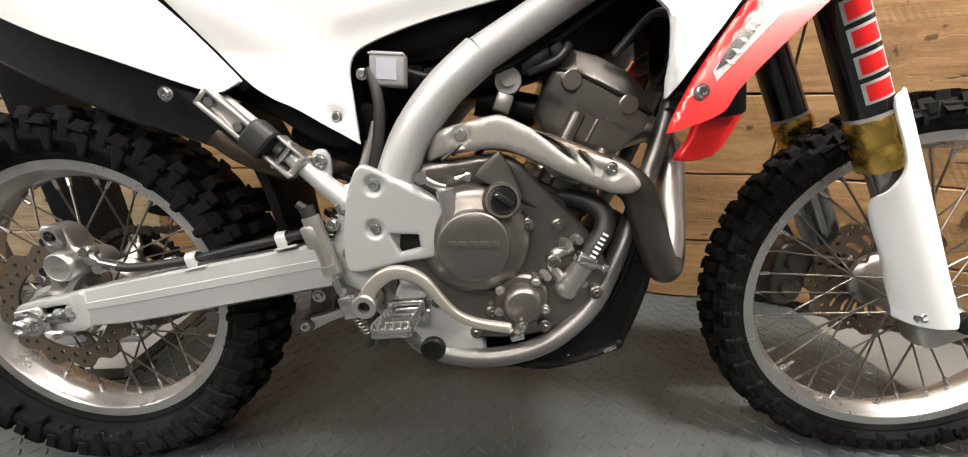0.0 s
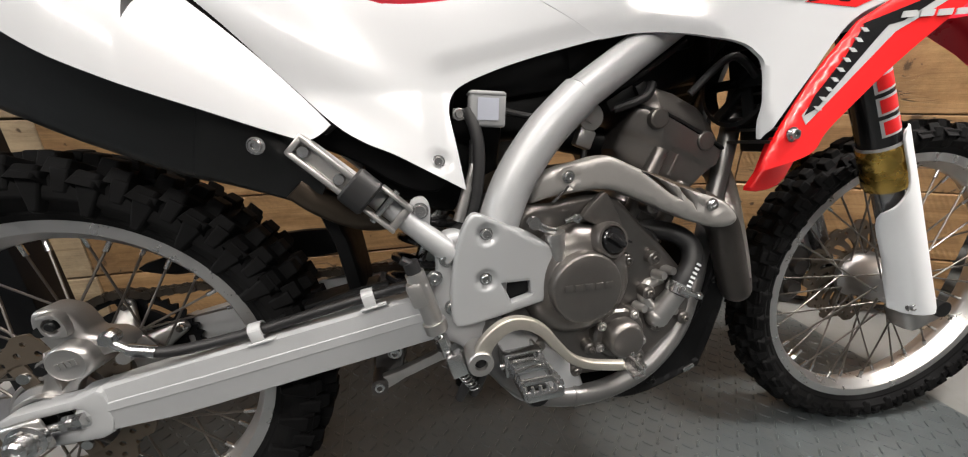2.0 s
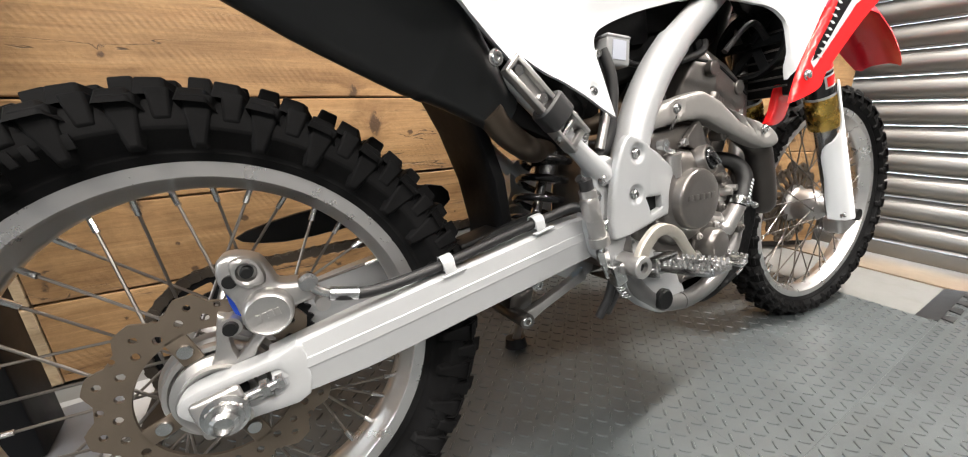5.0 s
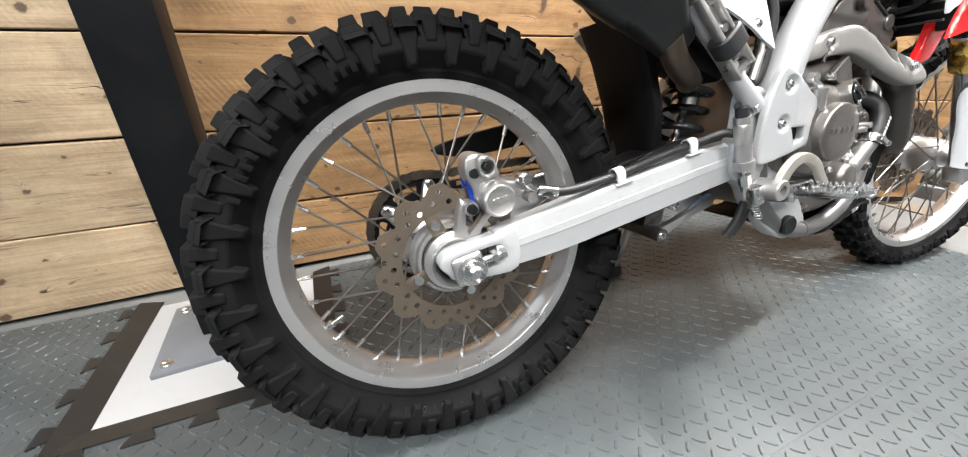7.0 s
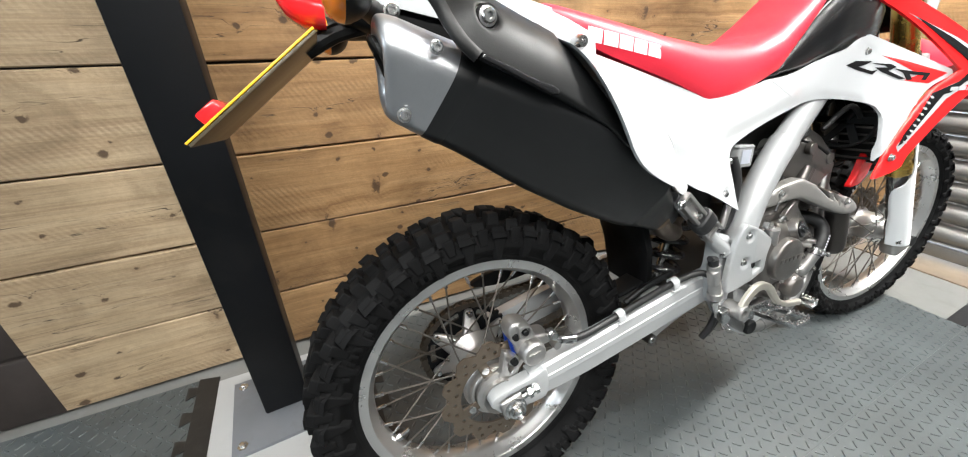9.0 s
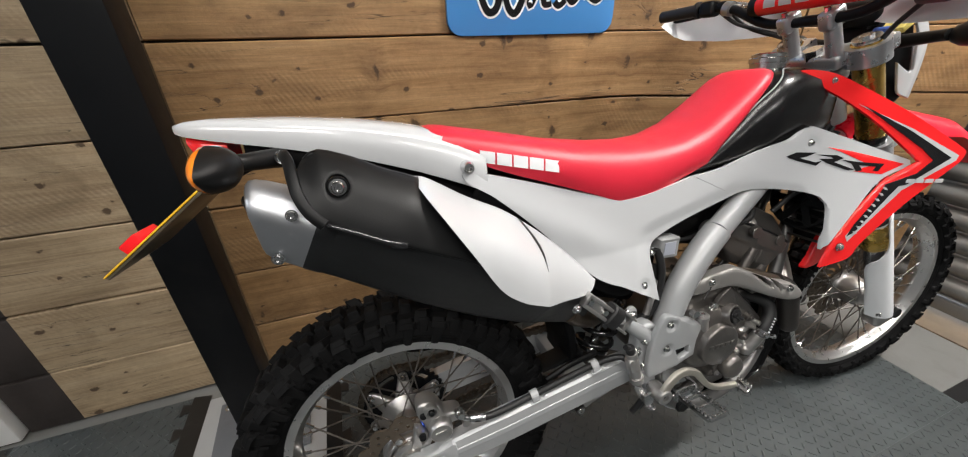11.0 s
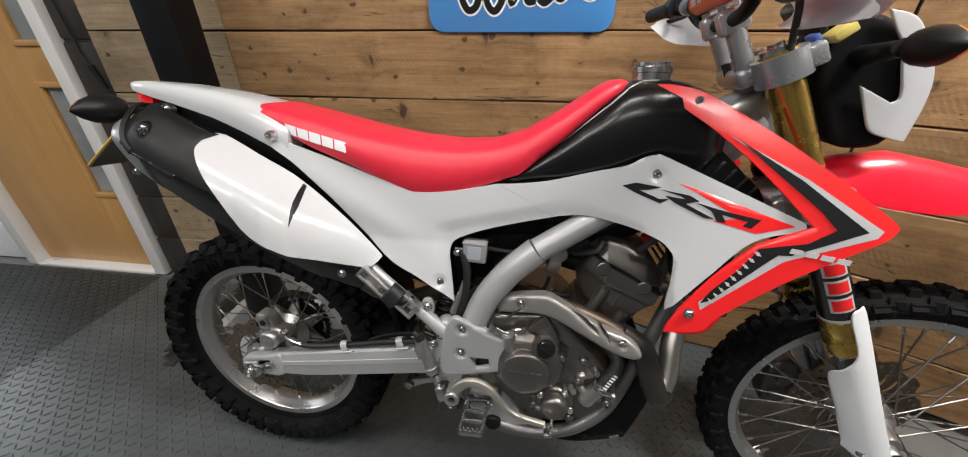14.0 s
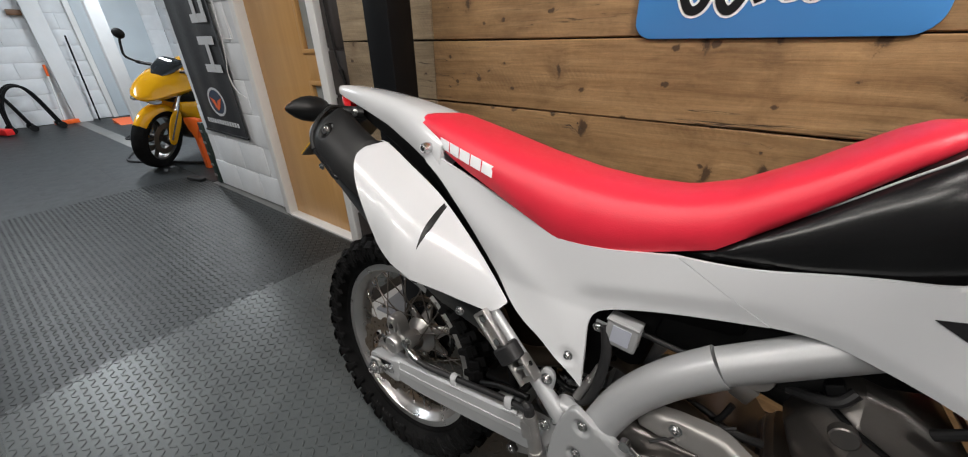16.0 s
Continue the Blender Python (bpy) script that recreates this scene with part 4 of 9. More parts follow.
    bv.width, bv.segments, bv.limit_method, bv.angle_limit = 0.0022, 2, "ANGLE", radians(42)
    # raised plain bars where the tyre carries its lettering
    for a0, n in ((205, 8), (232, 9), (30, 8), (55, 7)):
        for k in range(n):
            bm = B()
            r = rim_r + (cr - rim_r) * (0.45 if n != 9 else 0.43)
            m = Matrix.Rotation(radians(a0 + k * 2.9), 4, "Y") @ Matrix.Translation((r, -tw * 0.935, 0)) @ Matrix.Rotation(radians(-3), 4, "Z")
            box(bm, (0, 0, 0), (0.014, 0.003, 0.0075), bevel=0.0008)
            part("raised_bar", bm, RUBBER, hub, xf=X @ m)
    # spokes: crossed pairs from both flanges
    n = 36
    for k in range(n):
        s = -1 if k % 2 else 1
        a = 2 * math.pi * (k + 0.5) / n
        lead = radians(38) * (1 if (k // 2) % 2 else -1)
        hr, hy = (0.043, s * 0.034) if front else (0.054, s * 0.046)
        p = Vector((hr * math.cos(a + lead), hy, hr * math.sin(a + lead)))
        q = Vector(((rim_r - 0.032) * math.cos(a), s * 0.004, (rim_r - 0.032) * math.sin(a)))
        bm = B()
        rod(bm, p, q, 0.0018, seg=7)
        sp = part("spoke", bm, SPOKE, hub, xf=X)
        bm = B()
        d = (q - p).normalized()
        rod(bm, q - d * 0.016, q + d * 0.006, 0.0034, seg=8)
        part("nipple", bm, STEEL, hub, xf=X)
    bm = B()
    a = radians(208)
    d = Vector((math.cos(a), 0, -math.sin(a))) if not front else Vector((math.cos(radians(228)), 0, math.sin(radians(228))))
    if not front:
        d = Vector((-0.876, 0, -0.482))
    rod(bm, d * (rim_r - 0.030), d * (rim_r - 0.060), 0.004, seg=10)
    rod(bm, d * (rim_r - 0.032), d * (rim_r - 0.042), 0.0075, seg=6)
    part("valve", bm, STEEL, hub, xf=X)
    return hub, X


def glyph(ch, size):
    """One character of the built-in font as a mesh."""
    cu = bpy.data.curves.new("character", "FONT")
    cu.body, cu.size, cu.extrude, cu.align_x, cu.align_y = ch, size, 0.0012, "CENTER", "CENTER"
    ob = new("character", cu)
    me = bpy.data.meshes.new_from_object(ob.evaluated_get(bpy.context.evaluated_depsgraph_get()))
    bpy.data.objects.remove(ob)
    return me


RW = (0.0, 0.0, 0.328)
FW = (1.472, 0.0, 0.336)
rear, RX = wheel("rear_wheel", RW, 0.2475, 0.064, 0.334, 0.132, 0.0150, 64, None, False, "rear wheel with laced steel spokes")
frontw, FX = wheel("front_wheel", FW, 0.281, 0.052, 0.343, 0.088, 0.0125, 70, FR, True, "front wheel with laced steel spokes")

# the size moulded into the rear sidewall
LETTER = surface("moulded_lettering", (0.022, 0.022, 0.023), 0.55, vary=0.2, grain=0.1, scale=80)
for k, ch in enumerate("120/90-18"):
    a_ = radians(-111 + k * 3.4)
    me = glyph(ch, 0.016)
    me.materials.append(LETTER)
    o = new("character", me)
    o.parent = rear
    r_ = 0.271
    o.matrix_basis = RX @ Matrix.Translation((r_ * math.cos(a_), -0.0570, r_ * math.sin(a_))) @ Matrix.Rotation(-a_ - math.pi / 2, 4, "Y") @ pose(0, 0, 0, 90)


def wave_disc(name, parent, X, r, rin, y, n, label, holes, arms, bolted, slots=0):
    out = []
    k = 120
    for i in range(k):
        a = 2 * math.pi * i / k
        w = math.sin(a * n)
        rr = r * (0.955 + 0.045 * math.copysign(min(1, abs(w) * 1.6), w))
        out.append((rr * math.cos(a), rr * math.sin(a)))
    hs = [[(rin * math.cos(-2 * math.pi * i / 60), rin * math.sin(-2 * math.pi * i / 60)) for i in range(60)]]
    for i in range(holes):
        a = 2 * math.pi * i / holes
        for j, f in enumerate((0.30, 0.68)):
            rr = rin + (r - rin) * (f + 0.06 * math.sin(i * 2.1))
            aa = a + j * math.pi / holes
            hs.append(circle(rr * math.cos(aa), rr * math.sin(aa), 0.0037 if j else 0.0043, 8))
    if slots:
        hs[0] = circle(0, 0, 0.050, 48)
        for i in range(slots):
            a = 2 * math.pi * i / slots
            hs.append(rounded([(rr * math.cos(a + u), rr * math.sin(a + u)) for rr, u in ((0.061, -0.085), (0.076, -0.02), (0.0925, 0.10), (0.0925, 0.21), (0.076, 0.11), (0.061, 0.06))], 2))
    bm = B()
    panel(bm, out, y, 0.0042, 0, 0, holes=hs)
    d = part(name, bm, DISC, parent, label, xf=X)
    for i in range(arms):
        a = 2 * math.pi * (i + 0.25) / arms
        bm = B()
        box(bm, (rin * 0.82 * math.cos(a), y + 0.002, rin * 0.82 * math.sin(a)), (rin * 0.46, 0.004, 0.020), (0, -math.degrees(a), 0), 0.001)
        arm = part("carrier_arm", bm, DISC, d, xf=X)
        bm = B()
        lathe(bm, [(0, y - 0.003), (0.007, y - 0.003), (0.008, y - 0.0005), (0.008, y + 0.006), (0, y + 0.006)], (bolted * math.cos(a), 0, bolted * math.sin(a)), 12)
        part("button", bm, STEEL, d, xf=X)
    return d


wave_disc("brake_disc", rear, RX, 0.112, 0.074, -0.078, 12, "drilled wave-edged steel brake disc", 24, 4, 0.058)
wave_disc("brake_disc", frontw, FX, 0.128, 0.097, 0.048, 12, "drilled wave-edged steel brake disc with a slotted carrier", 28, 0, 0.0, 20)
bm = B()
lathe(bm, [(0.0, -0.046), (0.019, -0.046), (0.022, -0.042), (0.032, -0.037), (0.041, -0.027), (0.046, -0.012), (0.0475, 0.004), (0.046, 0.020), (0.050, 0.030), (0.056, 0.036), (0.056, 0.045), (0.0, 0.045)], seg=44)
part("hub_shell", bm, ALLOY, frontw, "round polished front hub shell", xf=FX)
# axle ring and spacer
bm = B()
lathe(bm, [(0.016, -0.088), (0.026, -0.086), (0.031, -0.094), (0.036, -0.098), (0.036, -0.088), (0.044, -0.084), (0.044, -0.078), (0.016, -0.078)], seg=36, closed=True)
part("spacer", bm, ALLOY, rear, xf=RX)
bm = B()
lathe(bm, [(0.010, -0.0905), (0.0270, -0.0905), (0.0270, -0.080), (0.010, -0.080)], seg=32, closed=True)
part("bearing_seal", bm, BLACK, rear, "black rubber bearing seal", xf=RX)
bm = B()
lathe(bm, [(0.046, -0.074), (0.0475, -0.0765), (0.0515, -0.0765), (0.053, -0.074), (0.053, -0.066), (0.046, -0.066)], seg=44, closed=True)
part("hub_lip", bm, ALLOY, rear, xf=RX)
bm = B()
lathe(bm, [(0.0, -0.082), (0.020, -0.082), (0.022, -0.075), (0.022, -0.066), (0.0, -0.066)], seg=28)
part("spacer", bm, ALLOY, frontw, xf=FX)

# rear sprocket and chain on the far side
SPY = 0.076
out = []
for i in range(192):
    a = 2 * math.pi * i / 192
    out.append(((0.099 + 0.004 * math.sin(a * 40)) * math.cos(a), (0.099 + 0.004 * math.sin(a * 40)) * math.sin(a)))
holes_ = [circle(0, 0, 0.045, 32)]
for i in range(6):
    arc = [radians(116 + 60 * i + u) for u in (-15, -8, 0, 8, 15)]
    holes_.append(rounded([(0.0875 * math.cos(a), 0.0875 * math.sin(a)) for a in arc] + [(0.0755 * math.cos(a), 0.0755 * math.sin(a)) for a in arc[::-1]], 2))
bm = B()
panel(bm, out, SPY, 0.006, 0, 0, holes=holes_)
sprocket = part("sprocket", bm, BLACK_STEEL, rear, "black steel rear sprocket with slots", xf=RX)
for i in range(6):
    a = radians(86 + 60 * i)
    ca, sa = math.cos(a), math.sin(a)
    bm = B()
    loft(bm, [super_ring((r_ * ca, y_, r_ * sa), (0, 1, 0), (-sa, 0, ca), th, w_, 3, 20) for r_, y_, th, w_ in ((0.034, 0.050, 0.014, 0.024), (0.055, 0.058, 0.010, 0.019), (0.074, 0.067, 0.0065, 0.0135), (0.088, 0.070, 0.0055, 0.0105), (0.0935, 0.070, 0.0045, 0.0065))])
    part("carrier_lobe", bm, ALLOY, rear, xf=RX)
    bm = B()
    lathe(bm, [(0, 0.058), (0.0055, 0.058), (0.0062, 0.060), (0.0062, 0.064), (0.0085, 0.065), (0.0085, 0.068), (0, 0.068)], (0.085 * ca, 0, 0.085 * sa), 12)
    part("sprocket_bolt", bm, STEEL, sprocket, xf=RX)
bm = B()
loop = []
for i in range(40):
    a = radians(75 + 210 * i / 39)
    loop.append((0.102 * math.cos(a), 0.328 + 0.102 * math.sin(a)))
loop += [(0.15, 0.285), (0.3, 0.315), (0.45, 0.345)]
for i in range(8):
    a = radians(-70 + 150 * i / 7)
    loop.append((0.555 + 0.035 * math.cos(a), 0.39 + 0.035 * math.sin(a)))
loop += [(0.42, 0.437), (0.25, 0.435), (0.12, 0.432)]
ring = [Vector((x, 0, z)) for x, z in loop] + [Vector((loop[0][0], 0, loop[0][1]))]
dist = [0.0]
for a, c in zip(ring, ring[1:]):
    dist.append(dist[-1] + (c - a).length)
n = int(dist[-1] / 0.0165)
for i in range(n):
    s = dist[-1] * i / n
    x, z = np.interp(s, dist, [p.x for p in ring]), np.interp(s, dist, [p.z for p in ring])
    s2 = min(dist[-1], s + 0.006)
    x2, z2 = np.interp(s2, dist, [p.x for p in ring]), np.interp(s2, dist, [p.z for p in ring])
    ang = -math.degrees(math.atan2(z2 - z, x2 - x))
    for y in ((SPY - 0.0025, SPY + 0.0085) if i % 2 else (SPY - 0.0045, SPY + 0.0105)):
        box(bm, (x, y, z), (0.020, 0.0016, 0.0125), (0, ang, 0), 0.0007, 1)
        for e in (-0.007, 0.007):
            rod(bm, (x + e * math.cos(radians(ang)), y - 0.0016, z - e * math.sin(radians(ang))), (x + e * math.cos(radians(ang)), y + 0.0016, z - e * math.sin(radians(ang))), 0.0075, seg=8)
    rod(bm, (x - 0.008 * math.cos(radians(ang)), SPY - 0.006, z + 0.008 * math.sin(radians(ang))), (x - 0.008 * math.cos(radians(ang)), SPY + 0.012, z + 0.008 * math.sin(radians(ang))), 0.005, seg=8)
part("chain", bm, CHAIN, bike, "oiled steel drive chain")

# ---- swingarm ----
ARM = [(-0.030, 0.345), (0.010, 0.356), (0.055, 0.364), (0.152, 0.390), (0.351, 0.431), (0.462, 0.452), (0.52, 0.45), (0.53, 0.40), (0.470, 0.380), (0.340, 0.350), (0.136, 0.308), (0.060, 0.294), (-0.015, 0.300), (-0.040, 0.318)]


def arm_section(x, s=-1):
    """The beam's box section: a flat face with two pressed lines and bevelled edges."""
    c, h = float(np.interp(x, [0.05, 0.152, 0.351, 0.457, 0.53], [0.3385, 0.3555, 0.393, 0.413, 0.424])), float(np.interp(x, [0.05, 0.152, 0.457, 0.53], [0.0295, 0.0365, 0.037, 0.034]))
    o = float(np.interp(x, [0.05, 0.2, 0.53], [0.0, 0.003, 0.0]))
    return [(x, s * y, c + z * h) for y, z in ((0.084, 1.0), (0.106 + o, 1.0), (0.1125 + o, 0.90), (0.1150 + o, 0.36), (0.1166 + o, 0.33), (0.1172 + o, 0.02), (0.1166 + o, -0.02), (0.1162 + o, -0.10), (0.1140 + o, -0.86), (0.106 + o, -1.0), (0.084, -1.0))]


XS = np.linspace(0.052, 0.53, 30)
bm = B()
loft(bm, [arm_section(x) for x in XS])
arm = part("swingarm", bm, SILVER, bike, "silver painted swingarm beam", smooth=12)
bm = B()
loft(bm, [arm_section(x, 1) for x in XS])
part("beam", bm, SILVER, arm, smooth=12)
END = [(-0.030, 0.334), (-0.025, 0.349), (0.000, 0.357), (0.057, 0.3665), (0.085, 0.372), (0.085, 0.3135), (0.040, 0.307), (0.012, 0.308), (-0.012, 0.312), (-0.020, 0.322)]
slot = rounded([(-0.006, 0.322), (-0.006, 0.340), (0.045, 0.351), (0.060, 0.350), (0.065, 0.338), (0.060, 0.327), (0.040, 0.322)], 3)
for s in (-1, 1):
    bm = B()
    panel(bm, rounded(END, 3), -0.1180, 0.026, 0.004, 0.02, holes=[slot])
    if s > 0:
        bmesh.ops.transform(bm, matrix=Matrix.Diagonal((1, -1, 1, 1)), verts=bm.verts)
    part("axle_plate", bm, SILVER, arm, smooth=40)
bm = B()
box(bm, (0.385, 0, 0.40), (0.06, 0.2, 0.055), (0, -10, 0), 0.01)
part("cross_member", bm, SILVER, arm)
bm = B()
lathe(bm, [(0, -0.127), (0.021, -0.127), (0.021, -0.133), (0.0165, -0.135), (0.0165, -0.140), (0.012, -0.140), (0.012, -0.147), (0.0085, -0.150), (0.0085, -0.146), (0, -0.146)], (0.010, 0, 0.328), 24)
part("axle_nut", bm, STEEL, bike, "bright steel rear axle nut")
bm = B()
box(bm, (0.007, -0.1265, 0.330), (0.044, 0.010, 0.043), (0, -12, 0), 0.006, 3)
rod(bm, (0.010, -0.128, 0.328), (0.010, -0.1375, 0.328), 0.0185, 0.0175, seg=6)
part("adjuster_block", bm, ALLOY, bike)
bm = B()
rod(bm, (0.024, -0.120, 0.334), (0.062, -0.120, 0.341), 0.0055, seg=12)
rod(bm, (0.042, -0.120, 0.3373), (0.049, -0.120, 0.3386), 0.0100, seg=6)
rod(bm, (0.056, -0.120, 0.3399), (0.063, -0.120, 0.3412), 0.0085, seg=6)
part("adjuster_bolt", bm, STEEL, bike)
# chain guard and chain slider
bm = B()
panel(bm, rounded([(0.02, 0.468), (0.10, 0.492), (0.25, 0.512), (0.34, 0.510), (0.34, 0.470), (0.2, 0.462), (0.08, 0.452)], 3), 0.085, 0.012, 0.003, 0.04)
part("chain_guard", bm, BLACK, bike, "black plastic chain guard")
# rear caliper
CALI = [(0.022, 0.472), (0.036, 0.478), (0.058, 0.470), (0.068, 0.452), (0.074, 0.440), (0.096, 0.436), (0.108, 0.424), (0.104, 0.414), (0.084, 0.410), (0.080, 0.398), (0.060, 0.392), (0.044, 0.397), (0.034, 0.412), (0.030, 0.428), (0.020, 0.450)]
bm = B()
panel(bm, rounded(CALI, 3), -0.101, 0.034, 0.007, 0.012)
cal = part("brake_caliper", bm, ALLOY, bike, "cast alloy rear brake caliper", smooth=40)
bm = B()
lathe(bm, [(0, -0.095), (0.0245, -0.095), (0.0240, -0.112), (0.0225, -0.118), (0.0200, -0.1205), (0.0185, -0.1195), (0, -0.1195)], (0.060, 0, 0.4145), 32)
part("piston_housing", bm, ALLOY, cal, "round cast piston cap")
bm = B()
for k in range(4):
    box(bm, (0.0515 + k * 0.0058, -0.1200, 0.4130 + k * 0.0012), (0.0040, 0.0016, 0.0075), (0, -12, 0))
part("raised_bar", bm, ALLOY, cal)
bm = B()
panel(bm, rounded([(0.034, 0.472), (0.052, 0.474), (0.061, 0.462), (0.062, 0.446), (0.048, 0.443), (0.036, 0.450)], 3), -0.110, 0.014, 0.004, 0.012, holes=[circle(0.0475, 0.4595, 0.0085, 16)])
part("pin_boss", bm, ALLOY, cal, smooth=40)
bm = B()
lathe(bm, [(0, -0.112), (0.0045, -0.112), (0.0060, -0.110), (0.0060, -0.098), (0, -0.098)], (0.0475, 0, 0.4595), 14)
part("rubber_plug", bm, BLACK, cal)
for x, y, z, r_ in ((0.031, -0.098, 0.4515, 0.0105), (0.024, -0.103, 0.4045, 0.0105)):
    bm = B()
    rod(bm, (x, y + 0.022, z), (x, y, z), r_, r_ * 0.95, seg=18)
    boss_ = part("slide_boss", bm, ALLOY, cal)
    bm = B()
    rod(bm, (x, y + 0.002, z), (x, y - 0.007, z), r_ * 0.72, r_ * 0.62, seg=16)
    part("rubber_boot", bm, BLACK, boss_, xf=None)
for y in (-0.090, -0.070):
    bm = B()
    panel(bm, rounded([(0.022, 0.464), (0.034, 0.462), (0.037, 0.440), (0.040, 0.412), (0.032, 0.406), (0.025, 0.425)], 2), y, 0.006, 0.0015, 0.012)
    part("brake_pad", bm, BLUE, cal, "blue brake pad backing")
bm = B()
panel(bm, ribbon([(0.020, 0.414), (0.014, 0.398), (0.012, 0.378), (0.010, 0.352)], [0.016, 0.012, 0.015, 0.034]), -0.090, 0.014, 0.004, 0.012)
panel(bm, ribbon([(0.066, 0.398), (0.050, 0.388), (0.038, 0.374), (0.024, 0.352)], [0.010, 0.011, 0.011, 0.022]), -0.0905, 0.013, 0.003, 0.012)
part("caliper_bracket", bm, ALLOY, bike, "cast alloy caliper bracket", smooth=40)
bm = B()
rod(bm, (0.100, -0.103, 0.4375), (0.1015, -0.117, 0.4375), 0.0075, seg=6)
rod(bm, (0.100, -0.100, 0.4375), (0.101, -0.110, 0.4375), 0.0100, seg=18)
part("banjo_bolt", bm, STEEL, cal, "bright hose union bolt")
bm = B()
lathe(bm, [(0, -0.112), (0.0080, -0.112), (0.0080, -0.094), (0, -0.094)], (0.112, 0, 0.410), 14)
part("slide_boss", bm, ALLOY, cal)
# rear brake hose with its clips
bm = B()
tube(bm, [(0.120, -0.110, 0.420), (0.14, -0.112, 0.415), (0.18, -0.110, 0.413), (0.262, -0.104, 0.424), (0.34, -0.104, 0.442), (0.42, -0.106, 0.460), (0.458, -0.120, 0.472), (0.470, -0.135, 0.470)], 0.0070, 12)
part("brake_hose", bm, CABLE, bike, "black rear brake hose")
bm = B()
tube(bm, [(0.101, -0.109, 0.437), (0.108, -0.110, 0.427), (0.122, -0.110, 0.419)], 0.0052, 10)
rod(bm, (0.120, -0.110, 0.4200), (0.150, -0.112, 0.4140), 0.0078, seg=14)
part("hose_end", bm, STEEL, bike)
for x, z in ((0.262, 0.43), (0.405, 0.462)):
    bm = B()
    lathe(bm, [(0.0084, -0.008), (0.0102, -0.008), (0.0102, 0.008), (0.0084, 0.008)], (0, 0, 0), 20, closed=True, axis="X")
    box(bm, (0, -0.009, -0.006), (0.016, 0.003, 0.018), bevel=0.001)
    box(bm, (0.004, -0.008, -0.0145), (0.034, 0.010, 0.003), bevel=0.001)
    bmesh.ops.transform(bm, verts=bm.verts, matrix=Matrix.Translation((x, -0.1045, z - 0.004)) @ pose(0, 0, 0, 0, -12, 0))
    part("hose_clip", bm, GREY_STRIPE, bike, "pale plastic hose clip")

# ---- frame ----
tubes = [((1.03, -0.035, 0.945), (0.93, -0.052, 0.865), (0.815, -0.074, 0.787), (0.706, -0.096, 0.715)), ((0.706, -0.096, 0.715), (0.655, -0.104, 0.668), (0.612, -0.11, 0.61), (0.586, -0.114, 0.55), (0.572, -0.116, 0.49), (0.565, -0.116, 0.43))]
for s in (1, -1):
    for k, pts in enumerate(tubes):
        bm = B()
        tube(bm, [(x, y * s, z) for x, y, z in pts], (0.0255, 0.0255) if k == 0 else (0.0285, 0.0285), 24)
        part("frame_tube", bm, SILVER, bike, "silver painted main frame tube", smooth=60)
bm = B()
rod(bm, (1.135, 0, 0.905), (1.055, 0, 1.058), 0.034, 0.034, seg=28)
rod(bm, (1.063, 0, 1.043), (1.055, 0, 1.058), 0.041, 0.041, seg=28)
box(bm, (1.04, 0, 0.955), (0.10, 0.075, 0.10), (0, 40, 0), 0.02)
part("steering_head", bm, SILVER, bike)
bm = B()
for s in (-1, 1):
    tube(bm, [(0.565, s * 0.112, 0.42), (0.575, s * 0.122, 0.34), (0.63, s * 0.128, 0.286), (0.700, s * 0.13, 0.270), (0.770, s * 0.128, 0.278), (0.828, s * 0.124, 0.304), (0.880, s * 0.114, 0.352), (0.915, s * 0.098, 0.418), (0.942, s * 0.080, 0.48), (0.985, s * 0.055, 0.60), (1.03, s * 0.03, 0.76), (1.06, s * 0.02, 0.88)], 0.0150, 18)
# the frame's silver with the shade low on the bike put into its colour
CRADLE = surface("shaded_frame_paint", (0.15, 0.149, 0.148), 0.34, 0.65, vary=0.1, grain=0.15, scale=60, dirt=0.2)
part("cradle_tube", bm, CRADLE, bike, "silver lower cradle tube, coloured darker for shade", smooth=60)
bm = B()
rod(bm, (0.694, -0.130, 0.2708), (0.699, -0.130, 0.2700), 0.0162, seg=20)
part("weld_collar", bm, CRADLE, bike)

PIV = [(0.500, 0.532), (0.535, 0.540), (0.556, 0.50), (0.556, 0.43), (0.585, 0.405), (0.640, 0.372), (0.705, 0.306), (0.712, 0.268), (0.665, 0.254), (0.610, 0.276), (0.575, 0.312), (0.545, 0.345), (0.525, 0.375), (0.495, 0.395), (0.483, 0.440), (0.497, 0.480)]
bm = B()
panel(bm, rounded(PIV, 4), lambda x, z: -0.128 - 0.012 * max(0, 1 - math.hypot(x - 0.63, z - 0.30) / 0.07), 0.03, 0.010, 0.014, holes=[circle(0.572, 0.392, 0.011, 14)])
part("pivot_bracket", bm, SILVER, bike, "silver cast pivot and footrest bracket", smooth=40)
bm = B()
panel(bm, rounded([(x, z) for x, z in PIV], 2), 0.14, 0.03, 0.008, 0.05, side=1)
part("pivot_bracket", bm, SILVER, bike)
bm = B()
lathe(bm, [(0, -0.128), (0.019, -0.128), (0.019, -0.145), (0.016, -0.148), (0, -0.146)], (0.634, 0, 0.292), 28)
part("pivot_cap", bm, BLACK, bike, "black rubber pivot cap")
